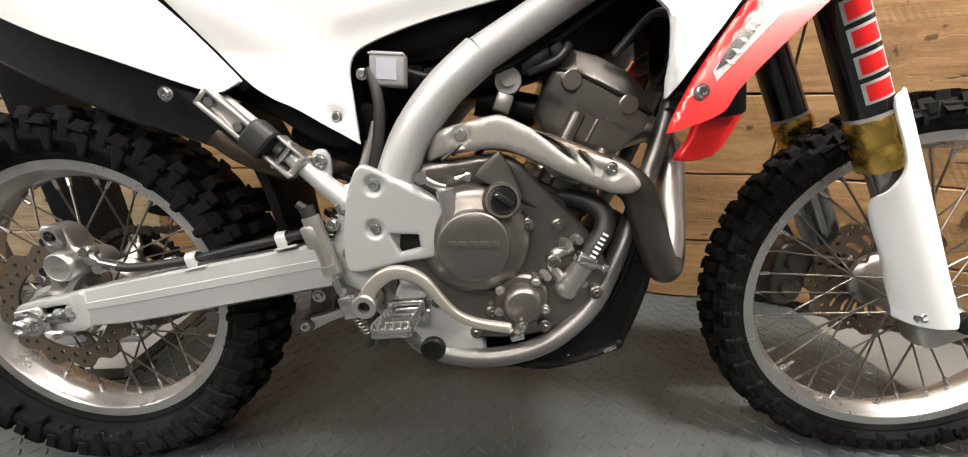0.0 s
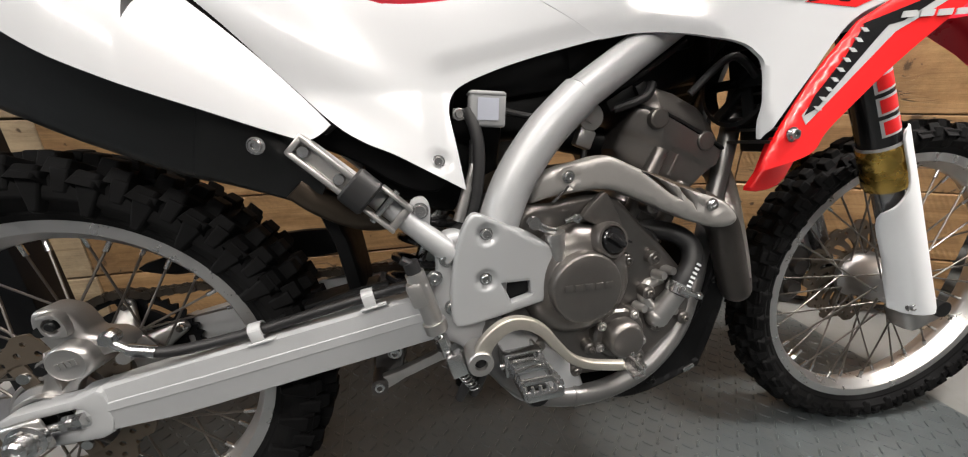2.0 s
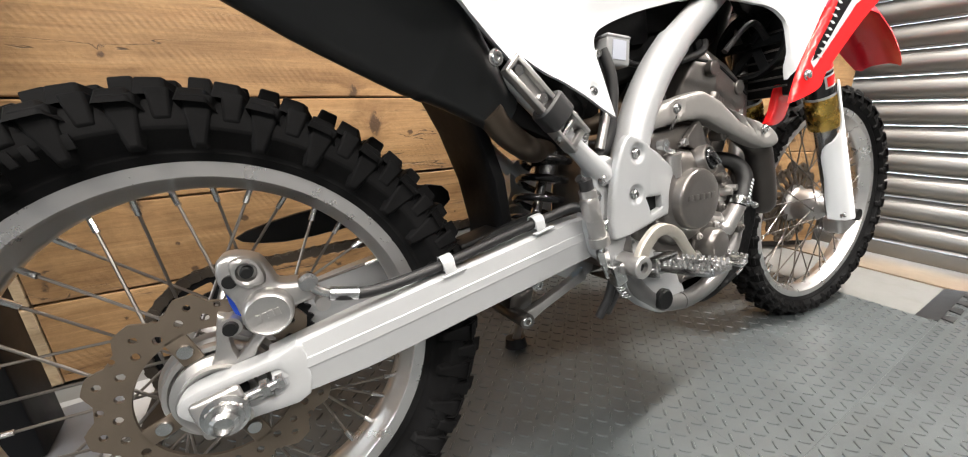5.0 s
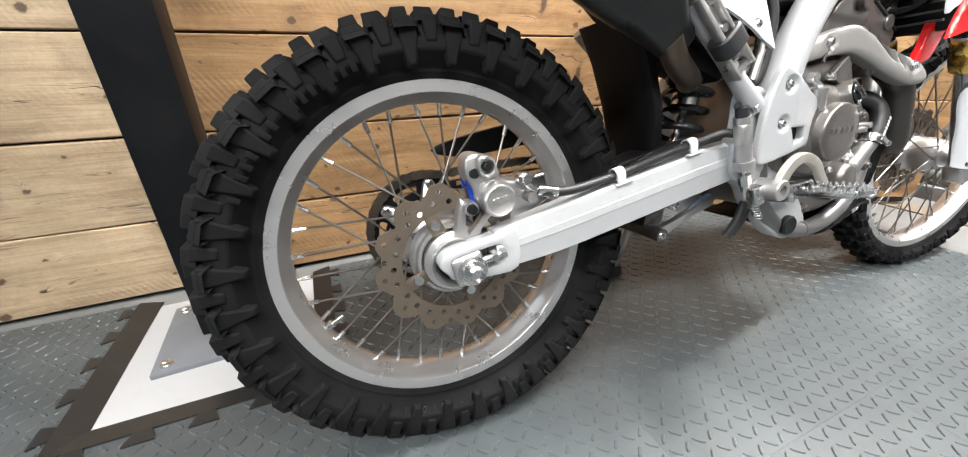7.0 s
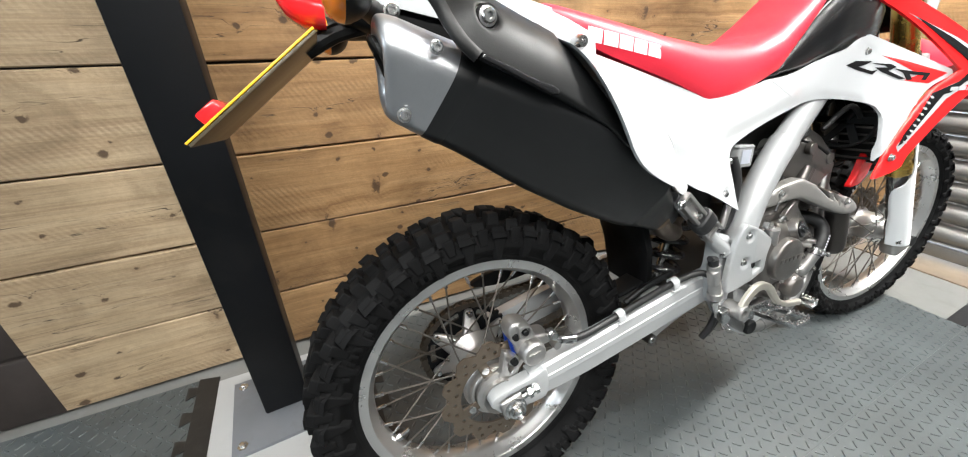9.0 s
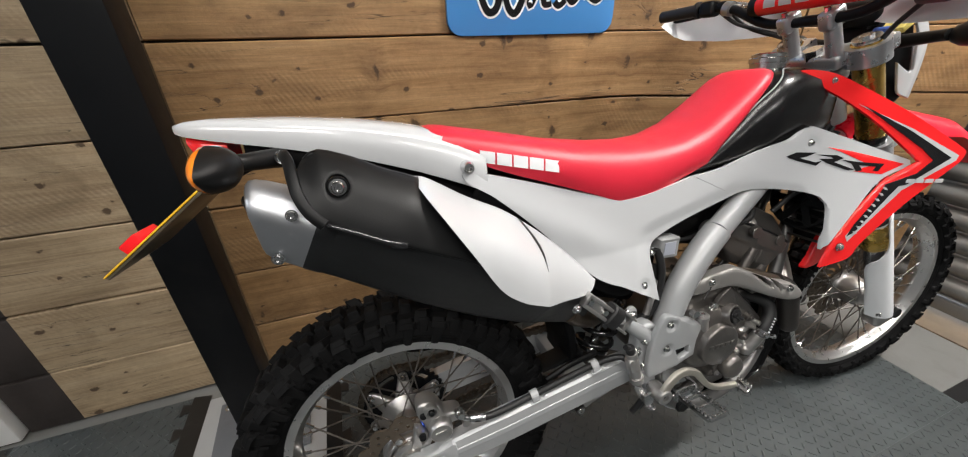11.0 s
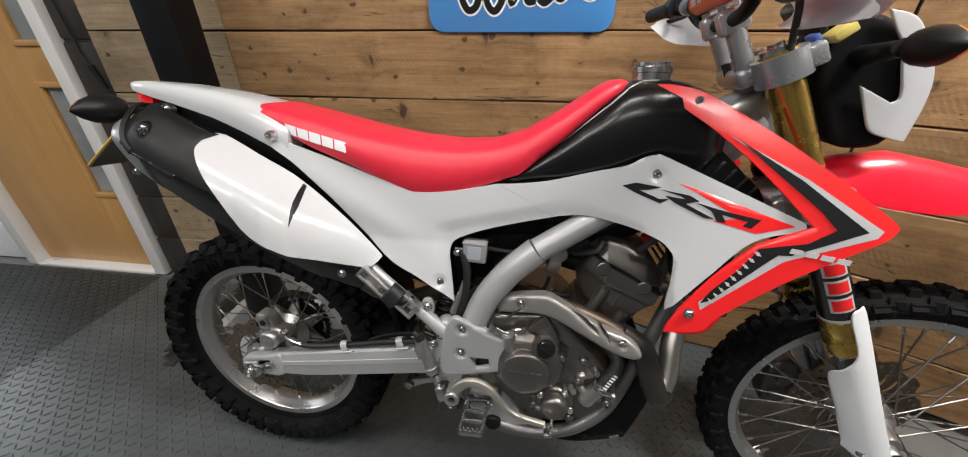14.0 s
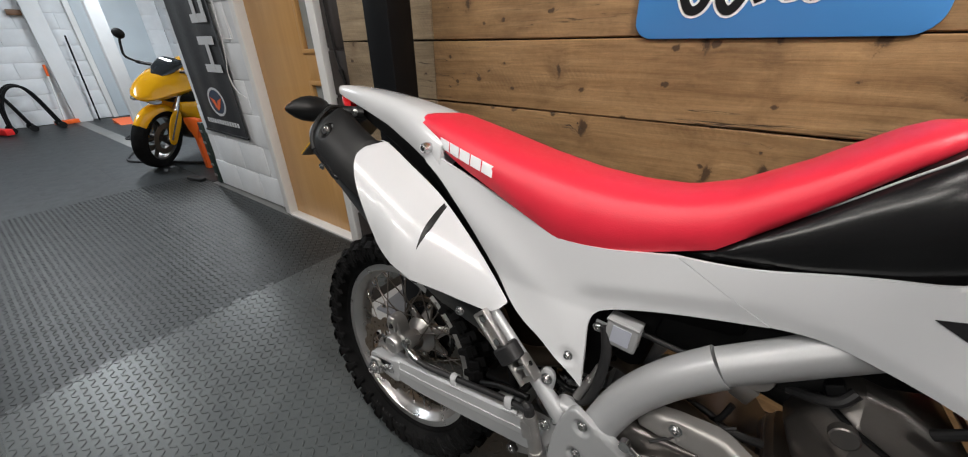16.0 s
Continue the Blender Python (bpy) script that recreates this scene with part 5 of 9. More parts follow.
COVER = [(0.544, 0.569), (0.562, 0.565), (0.593, 0.551), (0.622, 0.538), (0.651, 0.518), (0.657, 0.500), (0.654, 0.480), (0.642, 0.438), (0.595, 0.431), (0.559, 0.422), (0.528, 0.416), (0.515, 0.422), (0.513, 0.460), (0.519, 0.509), (0.530, 0.548)]
win = rounded([(0.581, 0.474), (0.620, 0.472), (0.622, 0.452), (0.594, 0.446)], 2, (0, 1, 2, 3))


def cover_face(x, z):
    """Two flat planes that meet in a soft crease, a lip along the top edge, two countersinks."""
    k = x - (0.586 - 0.05 * (z - 0.50))
    y = -0.1505 + 0.05 * max(0.0, -k) + 0.14 * max(0.0, k)
    y += 0.004 * max(0.0, min(1.0, (z - (0.5495 - 0.52 * (x - 0.585))) / 0.003)) * (1.0 if x > 0.583 else 0.0)
    for bx, bz in ((0.562, 0.542), (0.560, 0.481)):
        y += 0.006 * max(0.0, min(1.0, (0.0150 - math.hypot(x - bx, z - bz)) / 0.006))
    return y


bm = B()
panel(bm, rounded(COVER, 3, (4, 7)), cover_face, 0.012, 0.004, 0.0035, holes=[win])
cov = part("frame_cover", bm, surface("silver_plastic", (0.38, 0.392, 0.402), 0.36, 0.25, vary=0.03, grain=0.1, scale=60), bike, "silver plastic frame cover", smooth=45)
for bx, bz in ((0.562, 0.542), (0.560, 0.481)):
    bolt(cov, (bx, -0.1435, bz), 0.0062)
for x, z in ((0.511, 0.508), (0.494, 0.484), (0.515, 0.440)):
    bolt(bike, (x, -0.130, z), 0.0078)
bm = B()
box(bm, (0.60, -0.128, 0.46), (0.05, 0.01, 0.04))
part("switch_block", bm, BLACK, bike)

# ---- engine ----
CASE = [(0.612, 0.555), (0.66, 0.572), (0.745, 0.580), (0.80, 0.535), (0.865, 0.470), (0.895, 0.425), (0.890, 0.370), (0.850, 0.325), (0.77, 0.297), (0.68, 0.300), (0.615, 0.335), (0.59, 0.42)]
bm = B()
panel(bm, rounded(CASE, 4), lambda x, z: -0.112 - 0.010 * (1 - min(1, edge_distance((x, z), CASE) / 0.05)), 0.22, 0.012, 0.02)
engine = part("engine", bm, ENGINE, bike, "bronze-grey cast engine", smooth=40)
bm = B()
lathe(bm, [(0, -0.11), (0.084, -0.11), (0.084, -0.118), (0.081, -0.127), (0.076, -0.133), (0.068, -0.139), (0.060, -0.1425), (0.0530, -0.1440), (0.0518, -0.1450), (0.0510, -0.1570), (0.0495, -0.1603), (0.0470, -0.1618), (0.03, -0.1624), (0, -0.1626)], (0.6985, 0, 0.4575), 56)
clutch = part("clutch_cover", bm, ENGINE, engine, "round bronze-grey clutch cover")
for k in range(5):
    bm = B()
    box(bm, (0.669 + k * 0.0148, -0.1628, 0.462), (0.0112, 0.0016, 0.0095), (0, 0, 0), 0.0005)
    part("raised_bar", bm, ENGINE, clutch)
bm = B()
lathe(bm, [(0, 0.0), (0.027, 0.0), (0.0265, -0.030), (0.0240, -0.0345), (0.0205, -0.0345), (0.0190, -0.030), (0, -0.030)], (0, 0, 0), 32)
TIP = Matrix.Translation((0.7325, -0.118, 0.513)) @ pose(0, 0, 0, -14, 0, 10)
bmesh.ops.transform(bm, matrix=TIP, verts=bm.verts)
part("filler_boss", bm, ENGINE, engine, "rimmed filler neck")
bm = B()
lathe(bm, [(0, -0.025), (0.0175, -0.025), (0.0175, -0.036), (0.0160, -0.0375), (0, -0.0375)], (0, 0, 0), 28)
box(bm, (0, -0.040, 0), (0.030, 0.011, 0.010), (0, 35, 0), 0.003)
bmesh.ops.transform(bm, matrix=TIP, verts=bm.verts)
part("filler_cap", bm, BLACK_GLOSS, engine, "black oil filler cap")
bm = B()
lathe(bm, [(0, -0.11), (0.041, -0.11), (0.041, -0.128), (0.038, -0.132), (0.0305, -0.133), (0.0295, -0.146), (0.0285, -0.149), (0.0245, -0.1555), (0.0225, -0.1565), (0, -0.1570)], (0.7685, 0, 0.3655), 40)
pump = part("water_pump", bm, ENGINE, engine, "round water pump cover")
for a in (58, 150, 205, 275, 340):
    bm = B()
    c_ = (0.7685 + 0.0375 * math.cos(radians(a)), 0, 0.3655 + 0.0375 * math.sin(radians(a)))
    lathe(bm, [(0, -0.112), (0.0085, -0.112), (0.0085, -0.134), (0.0075, -0.1355), (0, -0.1355)], c_, 16)
    part("boss", bm, ENGINE, pump)
    bolt(pump, (c_[0], -0.1350, c_[2]), 0.0052, material=ALLOY)
for x, z in ((0.812, 0.560), (0.775, 0.482), (0.612, 0.44), (0.834, 0.371), (0.880, 0.378), (0.815, 0.427), (0.805, 0.322), (0.70, 0.312), (0.724, 0.345), (0.820, 0.481), (0.640, 0.36), (0.758, 0.505)):
    bm = B()
    lathe(bm, [(0, -0.105), (0.0105, -0.105), (0.0105, -0.128), (0.008, -0.130), (0, -0.130)], (x, 0, z), 16)
    part("boss", bm, ENGINE, engine)
    bolt(engine, (x, -0.129, z), 0.0055, material=ENGINE)
# clutch lever bracket, cable end
bm = B()
panel(bm, rounded([(0.700, 0.553), (0.724, 0.580), (0.738, 0.582), (0.765, 0.530), (0.757, 0.520), (0.720, 0.540)], 3), -0.132, 0.010, 0.003, 0.012)
part("cable_bracket", bm, ENGINE, engine)
bm = B()
rod(bm, (0.6655, -0.134, 0.498), (0.6585, -0.136, 0.532), 0.0125, 0.0115, seg=20)
rod(bm, (0.6600, -0.1355, 0.525), (0.6580, -0.136, 0.535), 0.0135, seg=20)
part("lever_boss", bm, ALLOY, engine, "bright clutch arm housing")
bm = B()
tube(bm, [(0.659, -0.137, 0.537), (0.646, -0.139, 0.541), (0.629, -0.140, 0.550)], 0.0055, 12, flat=0.7)
lathe(bm, [(0, -0.147), (0.0085, -0.147), (0.0085, -0.135), (0, -0.135)], (0.627, 0, 0.551), 16)
part("clutch_lever", bm, STEEL, engine, "bright clutch release lever")
bm = B()
box(bm, (0.690, -0.133, 0.552), (0.012, 0.014, 0.012), (0, 30, 0), 0.003)
rod(bm, (0.694, -0.134, 0.555), (0.672, -0.137, 0.549), 0.0035, seg=10)
part("cable_stop", bm, STEEL, engine, "bright cable end nut")
bm = B()
tube(bm, [(0.655, -0.135, 0.575), (0.69, -0.12, 0.60), (0.72, -0.10, 0.615), (0.745, -0.09, 0.63)], 0.0022, 8)
part("cable", bm, CABLE, bike)
# cylinder, head and cam cover lean forward
up = Vector((0.42, 0, 0.907)).normalized()
fw = Vector((up.z, 0, -up.x))
base_c = Vector((0.815, 0, 0.49))


def stack(bm, h0, h1, back, fore, half, power=5.0, n=36):
    loft(bm, [super_ring(base_c + up * h + fw * ((fore - back) / 2), fw, (0, 1, 0), (fore + back) / 2 * k, half * k, power, n) for h, k in ((h0, 0.985), (h0 + 0.003, 1.0), (h1 - 0.003, 1.0), (h1, 0.985))])


bm = B()
stack(bm, -0.04, 0.075, 0.055, 0.060, 0.075)
cyl = part("cylinder", bm, ENGINE, engine, smooth=40)
for k in range(4):
    bm = B()
    stack(bm, 0.0 + k * 0.018, 0.006 + k * 0.018, 0.058, 0.063, 0.0785)
    part("rib", bm, ENGINE, cyl)
HEAD = [(0.814, 0.704), (0.852, 0.689), (0.881, 0.675), (0.918, 0.656), (0.954, 0.634), (0.948, 0.614), (0.922, 0.592), (0.895, 0.565), (0.812, 0.598), (0.792, 0.640), (0.801, 0.672)]
CAM = [(0.812, 0.712), (0.819, 0.721), (0.846, 0.733), (0.884, 0.724), (0.931, 0.699), (0.955, 0.677), (0.958, 0.640), (0.918, 0.661), (0.881, 0.680), (0.852, 0.693), (0.812, 0.710)]


def head_face(x, z):
    """Steps out to a ledge at the top and draws in over the ports."""
    y = -0.084 + 0.35 * max(0.0, 0.622 - 0.35 * (x - 0.80) - z)
    ledge = z - (0.668 - 0.42 * (x - 0.79))
    return y - 0.004 * max(0.0, min(1.0, ledge / 0.006)) + 0.75 * max(0.0, 0.846 - x)


def cam_face(x, z):
    """Upright flank below, sloped facets above."""
    y = -0.088 + 0.75 * max(0.0, z - (0.706 - 0.36 * (x - 0.80)))
    return y + 0.5 * max(0.0, x - 0.925) + 0.75 * max(0.0, 0.846 - x)


bm = B()
panel(bm, rounded(HEAD, 1, tuple(range(11))), head_face, 0.17, 0.004, 0.006)
head = part("cylinder_head", bm, ENGINE, engine, "bronze-grey cylinder head", smooth=28)
bm = B()
panel(bm, ribbon([(0.813, 0.7065), (0.852, 0.6905), (0.881, 0.6775), (0.918, 0.6585), (0.956, 0.637)], 0.0045), lambda x, z: -0.0885 + 0.75 * max(0.0, 0.846 - x), 0.150, 0.001, 0.006)
part("gasket", bm, BLACK, engine)
bm = B()
panel(bm, rounded(CAM, 1, tuple(range(11))), cam_face, 0.172, 0.004, 0.006)
# engine metal, darkened in colour for the shade under the shroud
part("cam_cover", bm, surface("shaded_engine_cover", (0.125, 0.118, 0.112), 0.33, 0.8, vary=0.1, grain=0.2, scale=110), engine, "bronze-grey faceted cam cover, coloured darker for shade", smooth=24)
for x, z in ((0.838, 0.684), (0.921, 0.650)):
    bm = B()
    lathe(bm, [(0, -0.080), (0.0145, -0.080), (0.0145, -0.0905), (0.0125, -0.092), (0, -0.092)], (x, 0, z), 20)
    part("boss", bm, ENGINE, head)
for s, d, r, h0, h1 in ((-0.030, -0.080, 0.013, 0.04, 0.15), (0.030, -0.080, 0.013, 0.03, 0.12), (0.0, -0.079, 0.006, 0.12, 0.19)):
    bm = B()
    p = base_c + fw * s + Vector((0, d, 0))
    rod(bm, p + up * h0, p + up * h1, r, r * 0.9, seg=16)
    part("stud_boss", bm, ENGINE, engine)
bm = B()
panel(bm, rounded([(0.862, 0.640), (0.880, 0.664), (0.904, 0.655), (0.897, 0.632), (0.884, 0.630), (0.884, 0.650)], 2, (0, 1, 2, 3, 4, 5)), -0.086, 0.010, 0.003, 0)
part("cover_rib", bm, ENGINE, engine)
# water hose, oil pipe and fittings at the front of the case
bm = B()
tube(bm, [(0.858, -0.132, 0.424), (0.869, -0.133, 0.447), (0.884, -0.128, 0.470), (0.888, -0.118, 0.492), (0.874, -0.104, 0.508), (0.852, -0.088, 0.514), (0.83, -0.07, 0.515)], 0.0150, 16)
hose = part("water_hose", bm, CABLE, bike, "black rubber water hose")
for k in range(6):
    bm = B()
    box(bm, (0.866 + k * 0.0034, -0.1485 + k * 0.0008, 0.440 + k * 0.0062), (0.009, 0.0015, 0.0032), (0, 30, 12))
    part("print_bar", bm, SIGN_WHITE, hose)
bm = B()
lathe(bm, [(0.0155, -0.008), (0.0185, -0.008), (0.0185, 0.008), (0.0155, 0.008)], (0, 0, 0), 22, closed=True, axis="Z")
bmesh.ops.transform(bm, verts=bm.verts, matrix=Matrix.Translation((0.862, -0.1325, 0.432)) @ pose(0, 0, 0, 0, 25, 0))
box(bm, (0.853, -0.152, 0.436), (0.012, 0.008, 0.010), (0, 20, 0), 0.002)
rod(bm, (0.853, -0.153, 0.436), (0.884, -0.150, 0.423), 0.0038, seg=8)
rod(bm, (0.880, -0.150, 0.4245), (0.886, -0.150, 0.4225), 0.0062, seg=6)
part("hose_clamp", bm, STEEL, bike, "bright hose clamp")
bm = B()
rod(bm, (0.838, -0.122, 0.384), (0.860, -0.132, 0.427), 0.0175, 0.0148, seg=20)
ball(bm, (0.837, -0.121, 0.383), 0.0185)
rod(bm, (0.837, -0.118, 0.383), (0.826, -0.116, 0.400), 0.0120, 0.0105, seg=16)
tube(bm, [(0.826, -0.116, 0.400), (0.816, -0.114, 0.416), (0.822, -0.112, 0.434), (0.846, -0.108, 0.440)], 0.0095, 14)
part("pump_outlet", bm, ALLOY, engine, "bright cast water outlet")
bm = B()
tube(bm, [(0.764, -0.100, 0.545), (0.770, -0.110, 0.535), (0.806, -0.110, 0.524), (0.826, -0.110, 0.512), (0.834, -0.110, 0.492), (0.833, -0.106, 0.476)], 0.0045, 10)
tube(bm, [(0.756, -0.104, 0.536), (0.764, -0.112, 0.520), (0.784, -0.112, 0.508), (0.812, -0.112, 0.498), (0.820, -0.110, 0.484)], 0.0045, 10)
part("oil_pipe", bm, CABLE, engine)
for x, z in ((0.831, 0.452), (0.846, 0.458), (0.842, 0.405), (0.856, 0.392), (0.802, 0.402)):
    bm = B()
    rod(bm, (x, -0.115, z), (x + 0.004, -0.134, z + 0.002), 0.0085, 0.006, seg=12)
    part("fitting", bm, ALLOY, engine)
# throttle and clutter behind the frame tube
bm = B()
lathe(bm, [(0, -0.05), (0.020, -0.05), (0.022, -0.044), (0.022, -0.03), (0, -0.03)], (0.749, 0, 0.690), 24)
lathe(bm, [(0, -0.056), (0.012, -0.056), (0.012, -0.05), (0, -0.05)], (0.749, 0, 0.692), 20)
box(bm, (0.742, -0.04, 0.658), (0.028, 0.02, 0.03), (0, 20, 0), 0.004)
part("throttle_pulley", bm, ALLOY, bike, "cast throttle pulley")
bm = B()
rod(bm, (0.70, 0.02, 0.67), (0.80, 0.02, 0.65), 0.027, seg=24)
part("throttle_body", bm, BLACK, bike)
bm = B()
box(bm, (0.62, 0.02, 0.77), (0.20, 0.13, 0.11), (0, -8, 0), 0.02)
part("air_box", bm, BLACK_DEEP, bike, "black plastic air box")
bm = B()
box(bm, (0.57, 0.02, 0.68), (0.09, 0.11, 0.15), (0, 8, 0), 0.015)
part("air_duct", bm, BLACK_DEEP, bike, "black intake duct")
bm = B()
box(bm, (0.46, 0.0, 0.72), (0.16, 0.12, 0.14), (0, 10, 0), 0.02)
part("battery_box", bm, BLACK_DEEP, bike, "black battery box")
bm = B()
box(bm, (0.485, 0.0, 0.625), (0.15, 0.11, 0.11), (0, 20, 0), 0.02)
part("battery_tray", bm, BLACK_DEEP, bike, "black tray under the battery box")
bm = B()
loft(bm, [super_ring((x, 0.025, z), (0, 1, 0), (0, 0, 1), 0.05, b_, 4, 20) for x, z, b_ in ((0.60, 0.70, 0.045), (0.66, 0.715, 0.055), (0.74, 0.735, 0.055), (0.80, 0.745, 0.045), (0.86, 0.755, 0.04), (0.95, 0.79, 0.04))])
part("inner_cover", bm, BLACK, bike, "black rubber heat cover under the tank", smooth=40)
bm = B()
box(bm, (0.80, 0.02, 0.80), (0.28, 0.11, 0.07), (0, -12, 0), 0.02)
part("tank_base", bm, BLACK, bike)
for pts, r in ((((0.56, -0.085, 0.66), (0.555, -0.09, 0.61), (0.545, -0.095, 0.57), (0.53, -0.10, 0.53)), 0.006), (((0.60, -0.07, 0.70), (0.66, -0.06, 0.69), (0.72, -0.055, 0.70), (0.80, -0.05, 0.735), (0.9, -0.05, 0.80)), 0.005), (((0.64, -0.05, 0.62), (0.69, -0.07, 0.60), (0.73, -0.08, 0.61), (0.78, -0.06, 0.60)), 0.006), (((0.66, -0.04, 0.58), (0.70, -0.05, 0.605), (0.76, -0.06, 0.585)), 0.005), (((0.67, -0.03, 0.55), (0.72, -0.06, 0.60), (0.735, -0.06, 0.64)), 0.0045), (((0.78, -0.06, 0.70), (0.82, -0.075, 0.715), (0.835, -0.07, 0.735)), 0.007), (((0.90, -0.07, 0.72), (0.95, -0.09, 0.77), (0.99, -0.10, 0.74)), 0.006)):
    bm = B()
    tube(bm, pts, r, 10)
    part("cable", bm, CABLE, bike)
bm = B()
box(bm, (0.79, -0.055, 0.715), (0.05, 0.02, 0.02), (0, -30, 0), 0.004)
box(bm, (0.82, -0.06, 0.725), (0.02, 0.025, 0.025), (0, -30, 0), 0.004)
part("connector", bm, BLACK, bike)
# brake fluid box in the side window
bm = B()
box(bm, (0.5775, -0.086, 0.6990), (0.049, 0.03, 0.046), (0, 3, 0), 0.004, 3)
res = part("fluid_reservoir", bm, CLEAR, bike, "clear plastic fluid box with a printed label")
bm = B()
box(bm, (0.5775, -0.1016, 0.6985), (0.028, 0.001, 0.028), (0, 3, 0))
part("label_bar", bm, surface("label_print", (0.34, 0.36, 0.42), 0.4, vary=0.1, grain=0, scale=80), res)
bm = B()
box(bm, (0.5775, -0.086, 0.7180), (0.050, 0.032, 0.004), (0, 3, 0), 0.0015)
part("lid", bm, CLEAR, res)
bm = B()
box(bm, (0.5425, -0.084, 0.694), (0.020, 0.004, 0.014), (0, 3, 0), 0.002)
part("tab", bm, CLEAR, res)
bolt(bike, (0.54, -0.092, 0.693), 0.006)
# skid plate
bm = B()
SK = [(0.700, 0.262), (0.735, 0.247), (0.789, 0.236), (0.840, 0.240), (0.922, 0.270), (0.936, 0.284), (0.966, 0.380), (0.968, 0.442), (0.956, 0.474), (0.940, 0.46), (0.918, 0.385), (0.878, 0.318), (0.825, 0.272), (0.770, 0.256)]


def skid_face(x, z):
    """A flat cheek with a sunk band inside its rim."""
    d = edge_distance((x, z), SK)
    return -0.112 + 0.004 * max(0.0, min(1.0, (d - 0.006) / 0.003))


panel(bm, rounded(SK, 2), skid_face, 0.224, 0.004, 0.005)
skid = part("skid_plate", bm, BLACK_DEEP, bike, "black plastic skid plate", smooth=30)
bm = B()
box(bm, (0.912, -0.113, 0.275), (0.022, 0.004, 0.007), (0, -24, 0), 0.001)
part("clip", bm, STEEL, skid)
bolt(skid, (0.946, -0.108, 0.430), 0.006, material=BLACK)
bolt(skid, (0.846, -0.108, 0.258), 0.006, material=BLACK)

# ---- exhaust ----
bm = B()
tube(bm, [(0.935, 0, 0.605), (0.985, -0.008, 0.618), (1.012, -0.020, 0.590), (1.012, -0.045, 0.545), (1.004, -0.07, 0.50), (1.000, -0.09, 0.455), (0.992, -0.105, 0.425)], 0.0215, 22)
part("header_pipe", bm, PIPE, bike, "bright steel exhaust header", smooth=60)
bm = B()
tube(bm, [(1.000, -0.088, 0.45), (0.993, -0.104, 0.418), (0.980, -0.116, 0.415), (0.962, -0.122, 0.450), (0.945, -0.124, 0.495), (0.925, -0.124, 0.535), (0.88, -0.122, 0.562)], 0.0235, 22)
part("exhaust_bend", bm, PIPE_DARK, bike, "dark grey exhaust bend", smooth=60)
bm = B()
tube(bm, [(0.88, -0.122, 0.562), (0.80, -0.115, 0.592), (0.72, -0.10, 0.606), (0.65, -0.06, 0.60), (0.56, -0.005, 0.59), (0.475, -0.03, 0.560), (0.415, -0.080, 0.561), (0.365, -0.100, 0.585), (0.335, -0.112, 0.612)], 0.0185, 20)
part("exhaust_pipe", bm, PIPE_BROWN, bike, "brown-tinted steel exhaust pipe", smooth=60)
SH = [(0.632, 0.595), (0.645, 0.611), (0.664, 0.620), (0.693, 0.627), (0.722, 0.634), (0.737, 0.634), (0.755, 0.627), (0.791, 0.610), (0.827, 0.594), (0.859, 0.582), (0.888, 0.573), (0.908, 0.560), (0.919, 0.545), (0.914, 0.534), (0.897, 0.530), (0.870, 0.535), (0.833, 0.549), (0.797, 0.565), (0.768, 0.578), (0.745, 0.586), (0.722, 0.589), (0.688, 0.585), (0.653, 0.579), (0.632, 0.571)]
slits = [rounded([(0.781, 0.613), (0.797, 0.607), (0.815, 0.596), (0.834, 0.576), (0.822, 0.582), (0.804, 0.596)], 3, (0, 3)), rounded([(0.829, 0.598), (0.842, 0.588), (0.857, 0.567), (0.848, 0.573), (0.838, 0.584)], 3, (0, 2))]


def shield_face(x, z):
    y = -0.128 - 0.17 * max(0.0, x - 0.68) + max(0.0, 0.66 - x) * 0.5
    for bx, bz in ((0.681, 0.608), (0.880, 0.564)):
        y += 0.0035 * max(0.0, min(1.0, (0.0135 - math.hypot(x - bx, z - bz)) / 0.0025))
    return y


bm = B()
panel(bm, rounded(SH, 3), shield_face, 0.026, 0.009, 0.004, holes=slits)
shield = part("heat_shield", bm, surface("satin_heat_shield", (0.33, 0.318, 0.305), 0.44, 0.6, vary=0.06, grain=0.2, scale=70), bike, "satin silver exhaust heat shield", smooth=45)
bolt(shield, (0.681, -0.1245, 0.608), 0.0066)
bolt(shield, (0.880, -0.1585, 0.564), 0.0066)

# muffler: a straight canister, widest in its upper third, that toes in towards its front
AXD, AXP = Vector((0.887, 0, -0.461)), Vector((0.461, 0, 0.887))
MUF0 = Vector((-0.128, 0, 0.832))
MUFK = np.array(((-0.060, 0.0500, -0.172, -0.142, -0.106), (0.0, 0.0520, -0.180, -0.145, -0.100), (0.05, 0.0560, -0.188, -0.148, -0.096), (0.12, 0.0640, -0.200, -0.149, -0.092), (0.20, 0.0700, -0.205, -0.148, -0.090), (0.32, 0.0690, -0.200, -0.145, -0.088), (0.42, 0.0530, -0.176, -0.138, -0.086), (0.48, 0.0400, -0.148, -0.128, -0.082), (0.525, 0.0310, -0.126, -0.116, -0.082), (0.545, 0.0270, -0.124, -0.112, -0.086)))
SAG = ((-0.06, 0.08, 0.20, 0.30, 0.40, 0.47, 0.545), (0.0, 0.006, 0.018, 0.022, 0.018, 0.007, 0.0))


